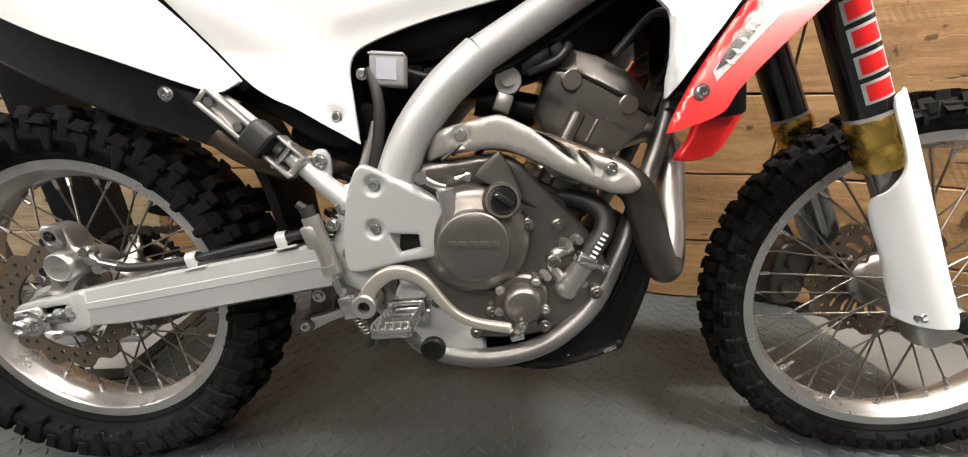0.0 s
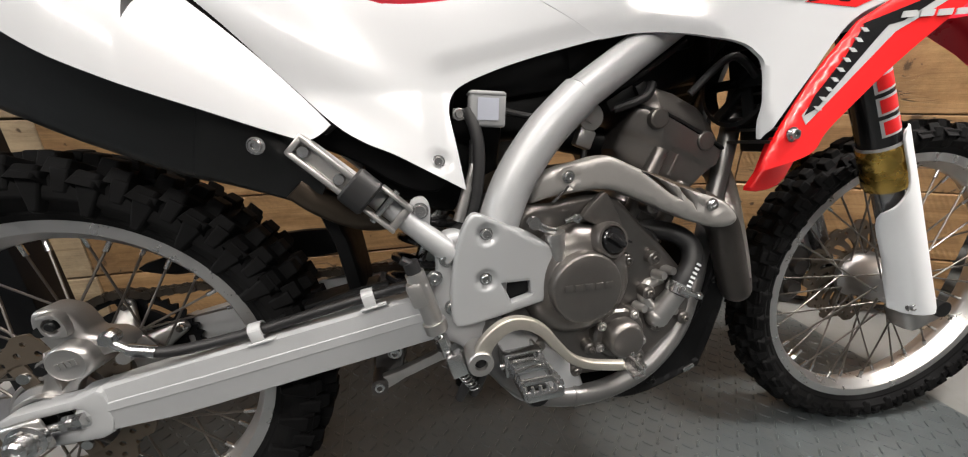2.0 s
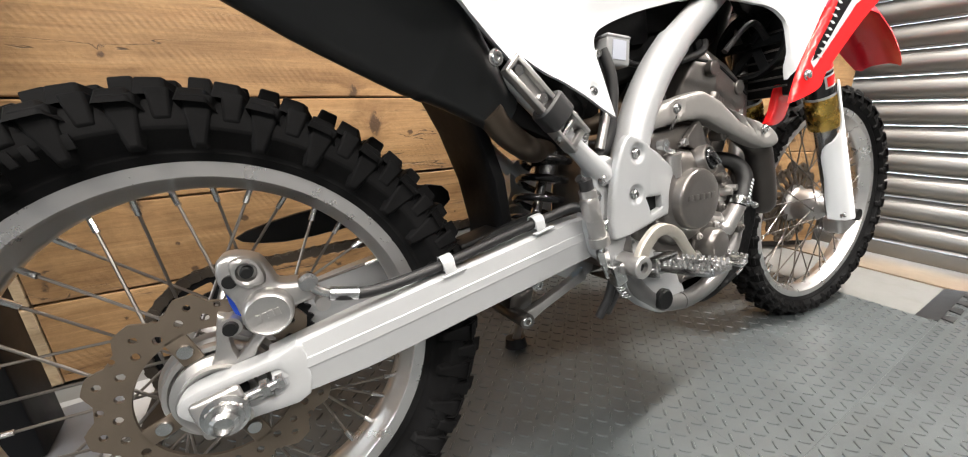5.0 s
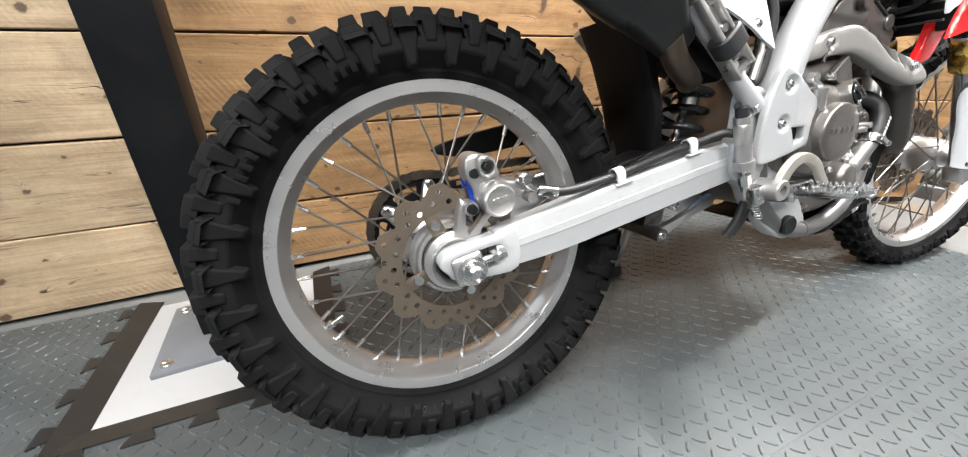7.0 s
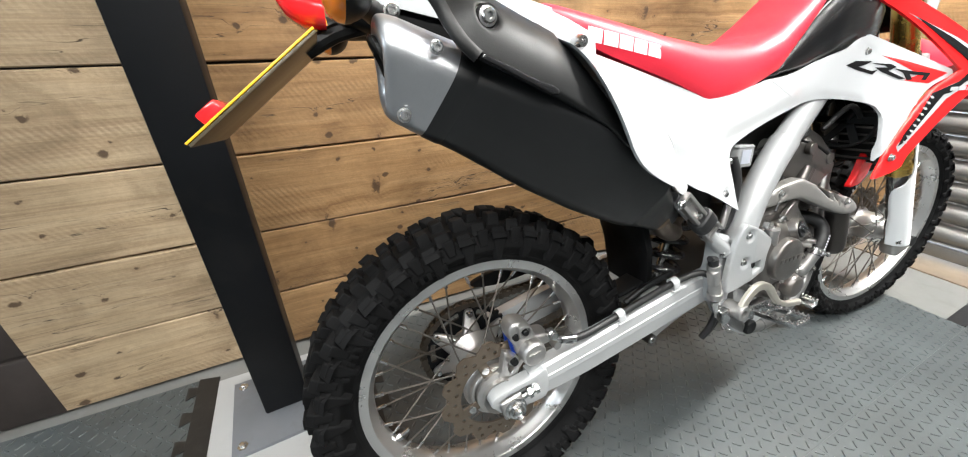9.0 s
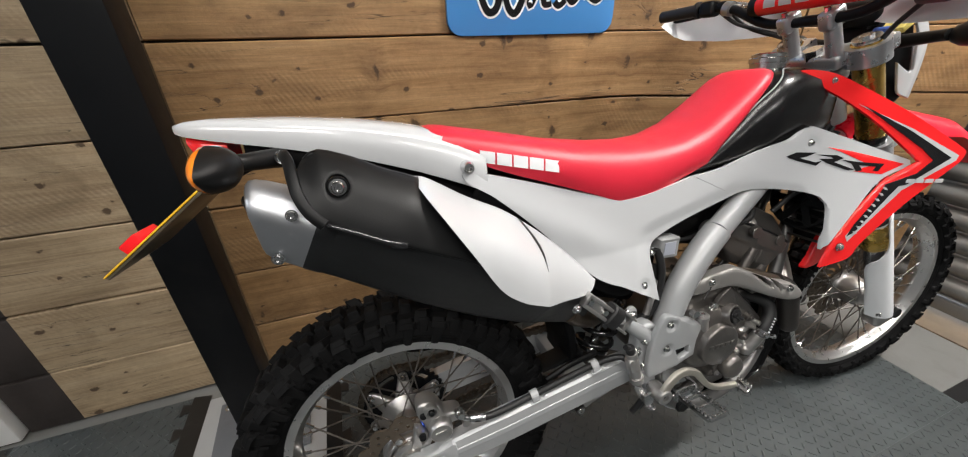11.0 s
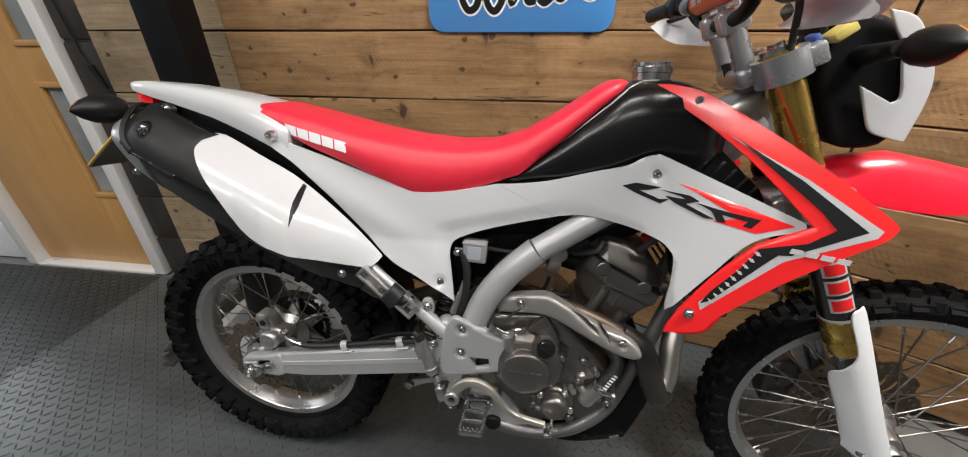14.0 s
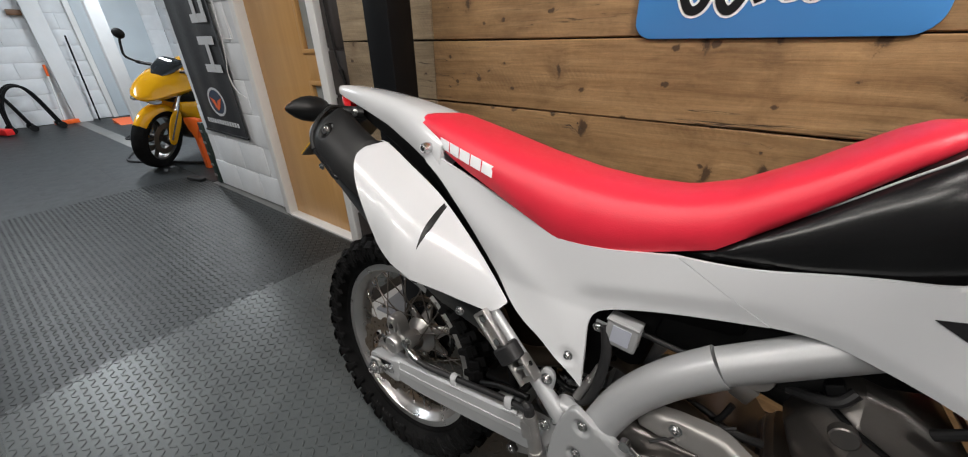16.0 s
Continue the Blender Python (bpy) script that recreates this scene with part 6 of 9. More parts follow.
def muff(s_, k=1.0, slant=0.0):
    """The canister's ring s_ metres along its lower edge, drawn in by k; slant tips its plane back at the top."""
    h, ym, yb, yi = (float(np.interp(s_, MUFK[:, 0], MUFK[:, j])) for j in (1, 2, 3, 4))
    mid = (ym + yi) / 2
    mix_ = lambda p, q, t: p + (q - p) * t
    ctl = [(-1.0, mix_(yb, yi, 0.45)), (-0.93, mix_(yb, yi, 0.08)), (-0.72, mix_(yb, ym, 0.16)), (-0.2, mix_(yb, ym, 0.66)), (0.30, ym), (0.70, mix_(ym, yi, 0.10)), (0.94, mix_(ym, yi, 0.32)), (1.0, mix_(ym, yi, 0.6)), (0.72, yi), (0.0, yi + 0.003), (-0.72, yi)]
    sag = float(np.interp(s_, *SAG))
    c = MUF0 + AXD * s_ + AXP * (h - sag / 2)
    h += sag / 2
    out = []
    for p in spline([(v, y, 0) for v, y in ctl], 4, True):
        out.append(c + AXP * (p.x * h * k) + AXD * (slant * p.x * h) + Vector((0, mid + (p.y - mid) * k, 0)))
    return out


bm = B()
loft(bm, [muff(x) for x in (0.052, 0.056, 0.08, 0.11, 0.14, 0.17, 0.20, 0.23, 0.26, 0.29, 0.32, 0.35, 0.38, 0.405, 0.42)])
muffler = part("muffler", bm, BLACK_SATIN, bike, "satin black muffler body", smooth=50)
bm = B()
loft(bm, [muff(0.4185, 0.985), muff(0.422, 1.012), muff(0.429, 1.012), muff(0.432, 0.985), muff(0.455, 0.985), muff(0.48, 0.985), muff(0.505, 0.985), muff(0.525), muff(0.54), muff(0.545, 0.9)])
part("front_cone", bm, BLACK_SATIN, muffler, smooth=45)
bm = B()
loft(bm, [muff(0.030, 0.99), muff(0.033, 1.02), muff(0.054, 1.02), muff(0.057, 0.98)])
part("cap_band", bm, BLACK_SATIN, muffler, "satin black band in front of the end cap", smooth=40)
bm = B()
loft(bm, [muff(0.031, 1.0), muff(0.012, 1.0, -0.08), muff(-0.008, 0.995, -0.20), muff(-0.024, 0.975, -0.30), muff(-0.034, 0.93, -0.37), muff(-0.039, 0.86, -0.40), muff(-0.040, 0.78, -0.41), muff(-0.038, 0.64, -0.41), muff(-0.034, 0.48, -0.41), muff(-0.031, 0.40, -0.41), muff(0.002, 0.36, -0.3)])
cap_ = part("end_cap", bm, surface("satin_end_cap", (0.40, 0.41, 0.43), 0.36, 0.8, vary=0.06, grain=0.2, scale=80, dirt=0.08), muffler, "satin alloy tapered end cap", smooth=50)
bm = B()
loft(bm, [muff(-0.028, 0.47, -0.44), muff(-0.038, 0.45, -0.44), muff(-0.038, 0.36, -0.44), muff(-0.01, 0.34, -0.4)])
part("outlet", bm, BLACK, cap_, "dark tail pipe opening", smooth=50)
bolt(cap_, (-0.124, -0.1535, 0.840), 0.0062)
bolt(cap_, (-0.089, -0.187, 0.905), 0.0055)
MC = [(0.066, 0.918), (0.074, 0.921), (0.092, 0.913), (0.147, 0.877), (0.205, 0.846), (0.252, 0.811), (0.298, 0.771), (0.334, 0.736), (0.378, 0.688), (0.382, 0.678), (0.362, 0.664), (0.334, 0.672), (0.286, 0.692), (0.228, 0.717), (0.187, 0.739), (0.158, 0.766), (0.126, 0.820), (0.091, 0.877)]
SEAM = rounded(MC, 4)[2:34] + rounded(MC, 4)[33:1:-1]


def mc_face(x, z):
    """Falls from the seam beside the side panel to a full flank that draws in towards the front."""
    d = edge_distance((x, z), SEAM)
    fore = float(np.interp(x, [0.20, 0.24, 0.285, 0.36], [1.0, 0.93, 0.64, 0.22]))
    return -0.121 - 0.105 * fore * (1 - math.exp(-d / 0.019)) - 0.014 * max(0.0, min(1.0, (0.15 - x) / 0.08))


HC = [(-0.078, 0.940), (-0.070, 0.964), (-0.050, 0.974), (-0.013, 0.962), (0.027, 0.942), (0.069, 0.924), (0.110, 0.890), (0.150, 0.845), (0.175, 0.795), (0.165, 0.775), (0.125, 0.805), (0.085, 0.826), (0.035, 0.851), (-0.045, 0.890), (-0.064, 0.906)]
HC_TOP = [(-0.070, 0.964), (-0.050, 0.974), (-0.013, 0.962), (0.027, 0.942), (0.069, 0.924), (0.110, 0.890), (0.200, 0.80)]
HC_LINE = HC_TOP + HC_TOP[-2:0:-1]


def cover_bulge(x, z):
    y = -0.150 - 0.066 * (1 - math.exp(-edge_distance((x, z), HC_LINE) / 0.032)) - 0.10 * max(0.0, min(x + 0.05, 0.08))
    return max(y, mc_face(x, z) + 0.010) if inside((x, z), MC) else y


bm = B()
panel(bm, rounded(HC, 6), cover_bulge, 0.012, 0.006, 0.009, holes=[circle(-0.031, 0.933, 0.0125, 16)])
hc = part("muffler_cover", bm, BLACK, muffler, "matt black plastic muffler cover", smooth=80)
bm = B()
lathe(bm, [(0, 0.0), (0.0125, 0.0), (0.0125, 0.006), (0, 0.006)], (-0.031, -0.190, 0.933), 20)
part("recess", bm, BLACK, hc)
bolt(hc, (-0.031, -0.190, 0.933), 0.0078)
bm = B()
tube(bm, [(x, cover_bulge(x, z) + 0.001, z) for x, z in ((-0.052, 0.893), (-0.066, 0.908), (-0.076, 0.928), (-0.080, 0.946))] + [(-0.084, -0.160, 0.963), (-0.091, -0.140, 0.971), (-0.096, -0.115, 0.969)], 0.0075, 10, flat=0.6)
part("strap", bm, BLACK, muffler)
bm = B()
panel(bm, ribbon([(-0.050, 0.894), (-0.02, 0.880), (0.012, 0.864), (0.030, 0.856), (0.040, 0.853)], [0.006, 0.007, 0.007, 0.010, 0.006]), lambda x, z: cover_bulge(x, z) - 0.004, 0.010, 0.003, 0)
part("ridge", bm, BLACK_GLOSS, hc)
bm = B()
panel(bm, rounded(MC, 10), mc_face, 0.006, 0, 0.006)
mc = part("side_guard", bm, WHITE, muffler, "glossy white muffler side guard", smooth=85)
bm = B()
SLIT = rounded([(0.230, 0.829), (0.2365, 0.823), (0.2465, 0.797), (0.2440, 0.766), (0.2405, 0.792)], 3, (0, 3))
panel(bm, SLIT, lambda x, z: mc_face(x, z) - 0.0012, 0.004, 0, 0.004)
part("vent_slit", bm, BLACK, mc, "black vent slit")
bolt(muffler, (0.318, -0.168, 0.659), 0.0068)

# ---- bodywork ----
SEAT = [(0.094, 0.965, 0.955, 0.056), (0.104, 0.977, 0.948, 0.070), (0.130, 0.979, 0.938, 0.080), (0.235, 0.958, 0.896, 0.093), (0.350, 0.933, 0.856, 0.104), (0.450, 0.919, 0.818, 0.103), (0.530, 0.914, 0.822, 0.100), (0.600, 0.918, 0.842, 0.094),
        (0.660, 0.938, 0.864, 0.092), (0.730, 0.980, 0.924, 0.084), (0.772, 1.010, 0.964, 0.080), (0.797, 1.027, 0.988, 0.076), (0.816, 1.036, 1.003, 0.070), (0.832, 1.038, 1.013, 0.060), (0.843, 1.034, 1.018, 0.044), (0.848, 1.027, 1.021, 0.030)]
keys = np.array(SEAT)
bm = B()
secs = []
for u in np.concatenate([[0.094, 0.098, 0.104], np.linspace(0.125, 0.832, 42), [0.838, 0.843, 0.848]]):
    top, low, hw = (float(np.interp(u, keys[:, 0], keys[:, k])) for k in (1, 2, 3))
    ring = []
    h = max(0.004, top - low)
    for y, z in ((-0.93, 0), (-0.99, 0.22), (-0.985, 0.55), (-0.88, 0.78), (-0.70, 0.93), (-0.40, 0.99), (0, 1.0), (0.40, 0.99), (0.70, 0.93), (0.88, 0.78), (0.985, 0.55), (0.99, 0.22), (0.93, 0), (0.5, -0.02), (-0.5, -0.02)):
        ring.append((u, y * hw, low + z * h))
    secs.append(ring)
loft(bm, secs)
seat = part("seat", bm, VINYL, bike, "red vinyl seat with white print", smooth=60)


def on_seat(u, z):
    low, top, hw = (float(np.interp(u, keys[:, 0], keys[:, k])) for k in (2, 1, 3))
    f = (z - low) / max(0.01, top - low)
    return -hw * float(np.interp(f, [0, 0.22, 0.55, 0.78, 0.93], [0.93, 0.99, 0.985, 0.88, 0.70])) - 0.0012


# five plain print blocks in place of the maker's name
for k in range(5):
    bm = B()
    u0 = 0.182 + k * 0.0277
    c = 0.931 - 0.225 * (u0 - 0.182)
    blk = [(u0, c - 0.0095), (u0 + 0.0245, c - 0.0152), (u0 + 0.0250, c + 0.0045), (u0 + 0.0005, c + 0.0100)]
    panel(bm, blk, on_seat, 0.002, 0, 0.006)
    part("print_block", bm, SIGN_WHITE, seat, smooth=60)

# tail cowl
TAIL = [(-0.247, 1.008, 1.003, 0.010), (-0.242, 1.011, 0.999, 0.022), (-0.230, 1.014, 0.995, 0.031), (-0.205, 1.016, 0.989, 0.038), (-0.10, 1.010, 0.968, 0.054), (0.0, 0.999, 0.944, 0.066), (0.08, 0.985, 0.918, 0.080), (0.14, 0.968, 0.895, 0.090), (0.19, 0.945, 0.872, 0.096)]
tk = np.array(TAIL)
bm = B()
secs = []
for u in np.concatenate([[-0.247, -0.245, -0.242, -0.236, -0.230], np.linspace(-0.220, 0.19, 20)]):
    top, low, hw = (float(np.interp(u, tk[:, 0], tk[:, k])) for k in (1, 2, 3))
    h = top - low
    secs.append([(u, y * hw, low + z * h) for y, z in ((-0.97, 0), (-1.0, 0.35), (-0.96, 0.72), (-0.82, 0.93), (-0.5, 1.0), (0, 1.01), (0.5, 1.0), (0.82, 0.93), (0.96, 0.72), (1.0, 0.35), (0.97, 0), (0.85, 0.05), (0.4, 0.35), (-0.4, 0.35), (-0.85, 0.05))])
loft(bm, secs)
tail = part("tail_cowl", bm, WHITE, bike, "glossy white tail cowl", smooth=55)
bm = B()
lathe(bm, [(0, -0.086), (0.011, -0.086), (0.011, -0.100), (0.008, -0.108), (0.005, -0.108), (0.004, -0.100), (0, -0.100)], (0.157, 0, 0.918), 18)
part("seat_bolt", bm, STEEL, bike, "bright seat bolt")
# black under-tail
bm = B()
secs = []
for u, top, low, hw in ((-0.16, 0.990, 0.955, 0.030), (-0.09, 0.978, 0.930, 0.045), (0.02, 0.950, 0.890, 0.056), (0.14, 0.905, 0.82, 0.066), (0.25, 0.86, 0.73, 0.07), (0.33, 0.80, 0.66, 0.07)):
    secs.append(super_ring((u, 0, (top + low) / 2), (0, 1, 0), (0, 0, 1), hw, (top - low) / 2, 4, 24))
loft(bm, secs)
part("under_tail", bm, BLACK_DEEP, bike, "black plastic under-tail", smooth=40)
bm = B()
secs = []
for u, w, hw in ((0.315, 0.66, 0.07), (0.345, 0.60, 0.07), (0.372, 0.52, 0.068), (0.385, 0.44, 0.062), (0.375, 0.385, 0.05)):
    secs.append(super_ring((u, 0, w), (0, 1, 0), (1, 0, 0.2), hw, 0.012, 5, 20))
loft(bm, secs)
part("mud_flap", bm, BLACK_DEEP, bike, "black inner mudguard", smooth=40)
# tail light, plate holder, plate
bm = B()
loft(bm, [super_ring((x, 0, z), (0, 1, 0), (0, 0, 1), a_, b_, 3.0, 20) for x, z, a_, b_ in ((-0.232, 0.986, 0.020, 0.008), (-0.224, 0.980, 0.028, 0.016), (-0.205, 0.972, 0.033, 0.021), (-0.180, 0.968, 0.033, 0.020))])
part("tail_light", bm, REDLENS, bike, "red tail light lens")
PL = Matrix.Translation((-0.272, 0.0, 0.880)) @ pose(0, 0, 0, 0, -36.7, 0) @ pose(0, 0, 0, -2.2)
bm = B()
box(bm, (0.0, 0, -0.003), (0.188, 0.168, 0.004), bevel=0.001)
holder = part("plate_holder", bm, surface("brown_plate_back", (0.085, 0.070, 0.045), 0.3, vary=0.1, grain=0.05, scale=30), bike, "dull brown back of the number plate", xf=PL)
bm = B()
box(bm, (0, 0, 0.0008), (0.190, 0.170, 0.0028), bevel=0.0008)
plate = part("number_plate", bm, YELLOW_PLATE, bike, "yellow rear number plate", xf=PL)
for k, (x, w) in enumerate(((0.045, 0.12), (-0.035, 0.13))):
    bm = B()
    box(bm, (x, 0, 0.0026), (0.045, w, 0.001))
    part("print_bar", bm, BLACK, plate, xf=PL)
bm = B()
box(bm, (-0.058, -0.02, 0.0125), (0.030, 0.06, 0.018), bevel=0.004)
part("reflector", bm, REDLENS, holder, "small red reflector", xf=PL)
bm = B()
tube(bm, [(-0.13, 0, 0.955), (-0.17, 0, 0.945), (-0.21, 0, 0.925)], 0.012, 10)
part("plate_bracket", bm, BLACK, bike)


def indicator(c, stalk, back, xf=None, s=-1, size=1.0):
    """A black teardrop shell, pointed at its outer end, with an amber lens over the side that faces along the bike."""
    d = -1 if back else 1
    ends = ((-0.046, 0.012, 0.010), (-0.040, 0.020, 0.019), (-0.024, 0.029, 0.0265), (-0.004, 0.032, 0.0285), (0.016, 0.029, 0.0255), (0.034, 0.021, 0.018), (0.047, 0.011, 0.009), (0.054, 0.003, 0.003))

    def half(sx, grow):
        rings = []
        for y, a_, b_ in ends:
            arc = [(sx * size * a_ * grow * math.sin(math.pi * k / 10), size * b_ * math.cos(math.pi * k / 10)) for k in range(11)]
            rings.append([Vector((c[0] + q, c[1] + s * y * size, c[2] + w)) for q, w in arc])
        return rings

    bm = B()
    loft(bm, half(-d, 1.0))
    shell = part("indicator", bm, BLACK, bike, "black indicator with an amber lens", smooth=60, xf=xf)
    bm = B()
    loft(bm, half(d, 0.62))
    part("lens", bm, AMBER, shell, "amber lens", smooth=60, xf=xf)
    bm = B()
    tube(bm, [stalk, ((stalk[0] + c[0]) / 2, (stalk[1] + c[1]) / 2, (stalk[2] + c[2]) / 2 + 0.002), (c[0] - d * 0.012, c[1] - s * 0.036, c[2])], [0.015, 0.012, 0.012], 12)
    part("stalk", bm, BLACK, shell, smooth=60, xf=xf)


for s in (-1, 1):
    indicator((-0.170, s * 0.148, 0.962), (-0.115, s * 0.045, 0.956), True, None, s)
bolt(bike, (-0.105, -0.072, 0.960), 0.0075)


# side panels, mirrored
def side_y(x, z):
    dz = z - 0.719
    y = -0.102 + 0.25 * min(0.0, dz) + 0.06 * max(0.0, dz)
    if x < 0.52:
        y -= 0.006 * math.exp(-((z - (0.88 - 0.55 * (x - 0.16))) / 0.035) ** 2) * min(1.0, (0.52 - x) / 0.15)
    y += 0.005 * max(0.0, min(1.0, (x - 0.49) / 0.03)) * max(0.0, min(1.0, (0.785 - z + 0.25 * (x - 0.6)) / 0.025))
    d = math.hypot(x - 0.508, z - 0.634)
    y += 0.0045 * max(0.0, min(1.0, (0.013 - d) / 0.003))
    return y


SIDE = [(0.152, 0.912), (0.187, 0.903), (0.276, 0.876), (0.401, 0.836), (0.453, 0.820), (0.53, 0.826), (0.620, 0.845), (0.738, 0.789), (0.66, 0.769), (0.60, 0.751), (0.552, 0.732), (0.532, 0.717), (0.526, 0.694), (0.532, 0.655), (0.541, 0.597), (0.505, 0.617), (0.456, 0.644), (0.420, 0.660), (0.385, 0.684), (0.325, 0.744), (0.270, 0.800), (0.200, 0.862), (0.155, 0.893)]
W_ = lambda x, z: -0.08 - 0.30 * (x - 0.74) + 0.15 * (z - 0.85)


def white_y(x, z):
    low = float(np.interp(x, [0.60, 0.70, 0.80, 0.88, 0.93, 0.96], [0.755, 0.795, 0.815, 0.80, 0.75, 0.60]))
    y = W_(x, z) + 0.007 * max(0.0, min(1.0, (low - z) / 0.025))
    d = math.hypot(x - 0.898, z - 0.886)
    y += 0.004 * max(0.0, min(1.0, (0.012 - d) / 0.003))
    k = max(0.0, min(1.0, (x - 0.69) / 0.13))
    k = k * k * (3 - 2 * k)
    return y * k + side_y(x, z) * (1 - k)


WF = [(0.622, 0.845), (0.67, 0.849), (0.735, 0.860), (0.812, 0.883), (0.85, 0.895), (0.873, 0.910), (0.893, 0.917), (0.916, 0.912), (1.099, 0.838), (1.103, 0.826), (1.042, 0.798), (0.990, 0.725), (0.941, 0.651), (0.940, 0.66), (0.941, 0.739), (0.930, 0.763), (0.907, 0.778), (0.853, 0.791), (0.790, 0.796), (0.7395, 0.7885)]
RY = lambda x, z: -0.076 - 0.4365 * (x - 0.88) + 0.16 * (z - 1.02)


def red_y(x, z):
    y = RY(x, z)
    line = z - (0.985 - 0.70 * (x - 0.93))
    return y + 0.10 * max(0.0, line - 0.012)


RED_ = [(0.884, 1.029), (0.912, 1.028), (0.95, 1.018), (0.994, 0.993), (1.06, 0.951), (1.114, 0.912), (1.172, 0.866), (1.184, 0.853), (1.176, 0.836), (1.088, 0.749), (1.017, 0.665), (0.995, 0.630), (0.944, 0.608), (0.950, 0.628), (0.969, 0.672), (1.004, 0.735), (1.046, 0.795), (1.104, 0.836), (1.050, 0.892), (1.011, 0.929), (0.966, 0.965), (0.925, 0.993), (0.892, 1.018)]


def mirrored(bm):
    bmesh.ops.transform(bm, matrix=Matrix.Diagonal((1, -1, 1, 1)), verts=bm.verts)


sidebolts = []
for s in (-1, 1):
    made = []
    for name, out, keep, f, m_, lab, th, st in (("side_panel", SIDE, (6, 7, 14), side_y, WHITE, "glossy white side panel", 0.006, 0.007), ("shroud", WF, (0, 8, 9, 12, 19), white_y, WHITE, "glossy white tank shroud", 0.006, 0.007), ("radiator_shroud", RED_, (0, 6, 8, 12, 16, 17), red_y, RED, "glossy red radiator shroud", 0.006, 0.012)):
        bm = B()
        panel(bm, rounded(out, 8, keep), f, th, 0, st if s < 0 else 0.03)
        if s > 0:
            mirrored(bm)
        made.append(part(name, bm, m_, bike, lab, smooth=75))
    if s < 0:
        right_panels = made
sp, wp, rp = right_panels
bm = B()
panel(bm, rounded([(0.28, 0.755), (0.36, 0.74), (0.44, 0.70), (0.50, 0.65), (0.528, 0.615), (0.505, 0.590), (0.455, 0.602), (0.405, 0.635), (0.360, 0.655), (0.29, 0.69)], 3), -0.078, 0.012, 0.004, 0.03)
part("inner_fender", bm, BLACK_DEEP, bike, "black plastic inner fender behind the side panel", smooth=50)
# dark strip added as the shadow in the gap above the muffler guard
bm = B()
panel(bm, ribbon([(0.170, 0.878), (0.215, 0.844), (0.262, 0.803), (0.310, 0.757), (0.350, 0.715), (0.384, 0.676)], 0.026), lambda x, z: side_y(x, z) + 0.008, 0.004, 0.001, 0.01)
part("seam_shadow", bm, BLACK_DEEP, bike, "black strip standing in for the shadow between side panel and muffler guard", smooth=60)
bolt(sp, (0.508, side_y(0.508, 0.634) + 0.001, 0.634), 0.0062)
bolt(wp, (0.898, white_y(0.898, 0.886) + 0.001, 0.886), 0.0062)
bolt(rp, (0.976, red_y(0.976, 0.656), 0.656), 0.0075)
bolt(rp, (0.944, red_y(0.944, 1.006), 1.006), 0.005)


def decal(parent, out, f, m_, lift=0.0007, keep=None, n=2, step=0.015):
    bm = B()
    panel(bm, rounded(out, n, tuple(range(len(out))) if keep is None else keep), lambda x, z: f(x, z) - lift, 0.0012, 0, step)
    return part("decal", bm, m_, parent, smooth=60)


# red wedge and black angular marks on the white shroud
decal(wp, [(0.905, 0.886), (1.088, 0.831), (1.043, 0.812), (0.985, 0.822), (1.02, 0.832), (0.96, 0.862)], white_y, RED)
for out in ([(0.845, 0.861), (0.866, 0.869), (0.905, 0.866), (0.885, 0.859), (0.872, 0.857), (0.905, 0.846), (0.918, 0.848), (0.906, 0.839), (0.868, 0.851)],
            [(0.905, 0.862), (0.948, 0.858), (0.962, 0.851), (0.943, 0.844), (0.985, 0.826), (0.972, 0.825), (0.928, 0.843), (0.912, 0.853), (0.942, 0.851), (0.936, 0.855)],
            [(0.958, 0.848), (1.000, 0.840), (1.046, 0.834), (1.035, 0.819), (1.024, 0.821), (1.030, 0.829), (0.995, 0.834), (1.002, 0.823), (0.990, 0.822), (0.980, 0.838)]):
    decal(wp, out, white_y, BLACK_GLOSS, 0.0014)
# black arrow band with a grey edge on the red shroud
decal(rp, [(0.988, 0.957), (1.087, 0.903), (1.170, 0.846), (1.165, 0.836), (1.078, 0.778), (0.990, 0.668), (0.986, 0.680), (1.050, 0.774), (1.068, 0.790), (1.150, 0.840), (1.080, 0.897)], red_y, GREY_STRIPE, 0.0008)
decal(rp, [(1.000, 0.952), (1.082, 0.900), (1.156, 0.842), (1.085, 0.790), (1.060, 0.784), (1.046, 0.790), (1.100, 0.812), (1.126, 0.838), (1.105, 0.862), (1.045, 0.913)], red_y, BLACK_GLOSS, 0.0014)
decal(rp, [(1.050, 0.792), (1.075, 0.792), (1.062, 0.775), (1.000, 0.688), (0.988, 0.680), (1.000, 0.706), (1.030, 0.752)], red_y, BLACK_GLOSS, 0.0016)
for k in range(9):
    x0, z0 = 1.046 - k * 0.0058, 0.786 - k * 0.0118
    decal(rp, [(x0 - 0.003, z0), (x0 + 0.003, z0 - 0.001), (x0 + 0.006, z0 - 0.006), (x0 + 0.001, z0 - 0.006)], red_y, GREY_STRIPE, 0.0022, n=1, step=0)
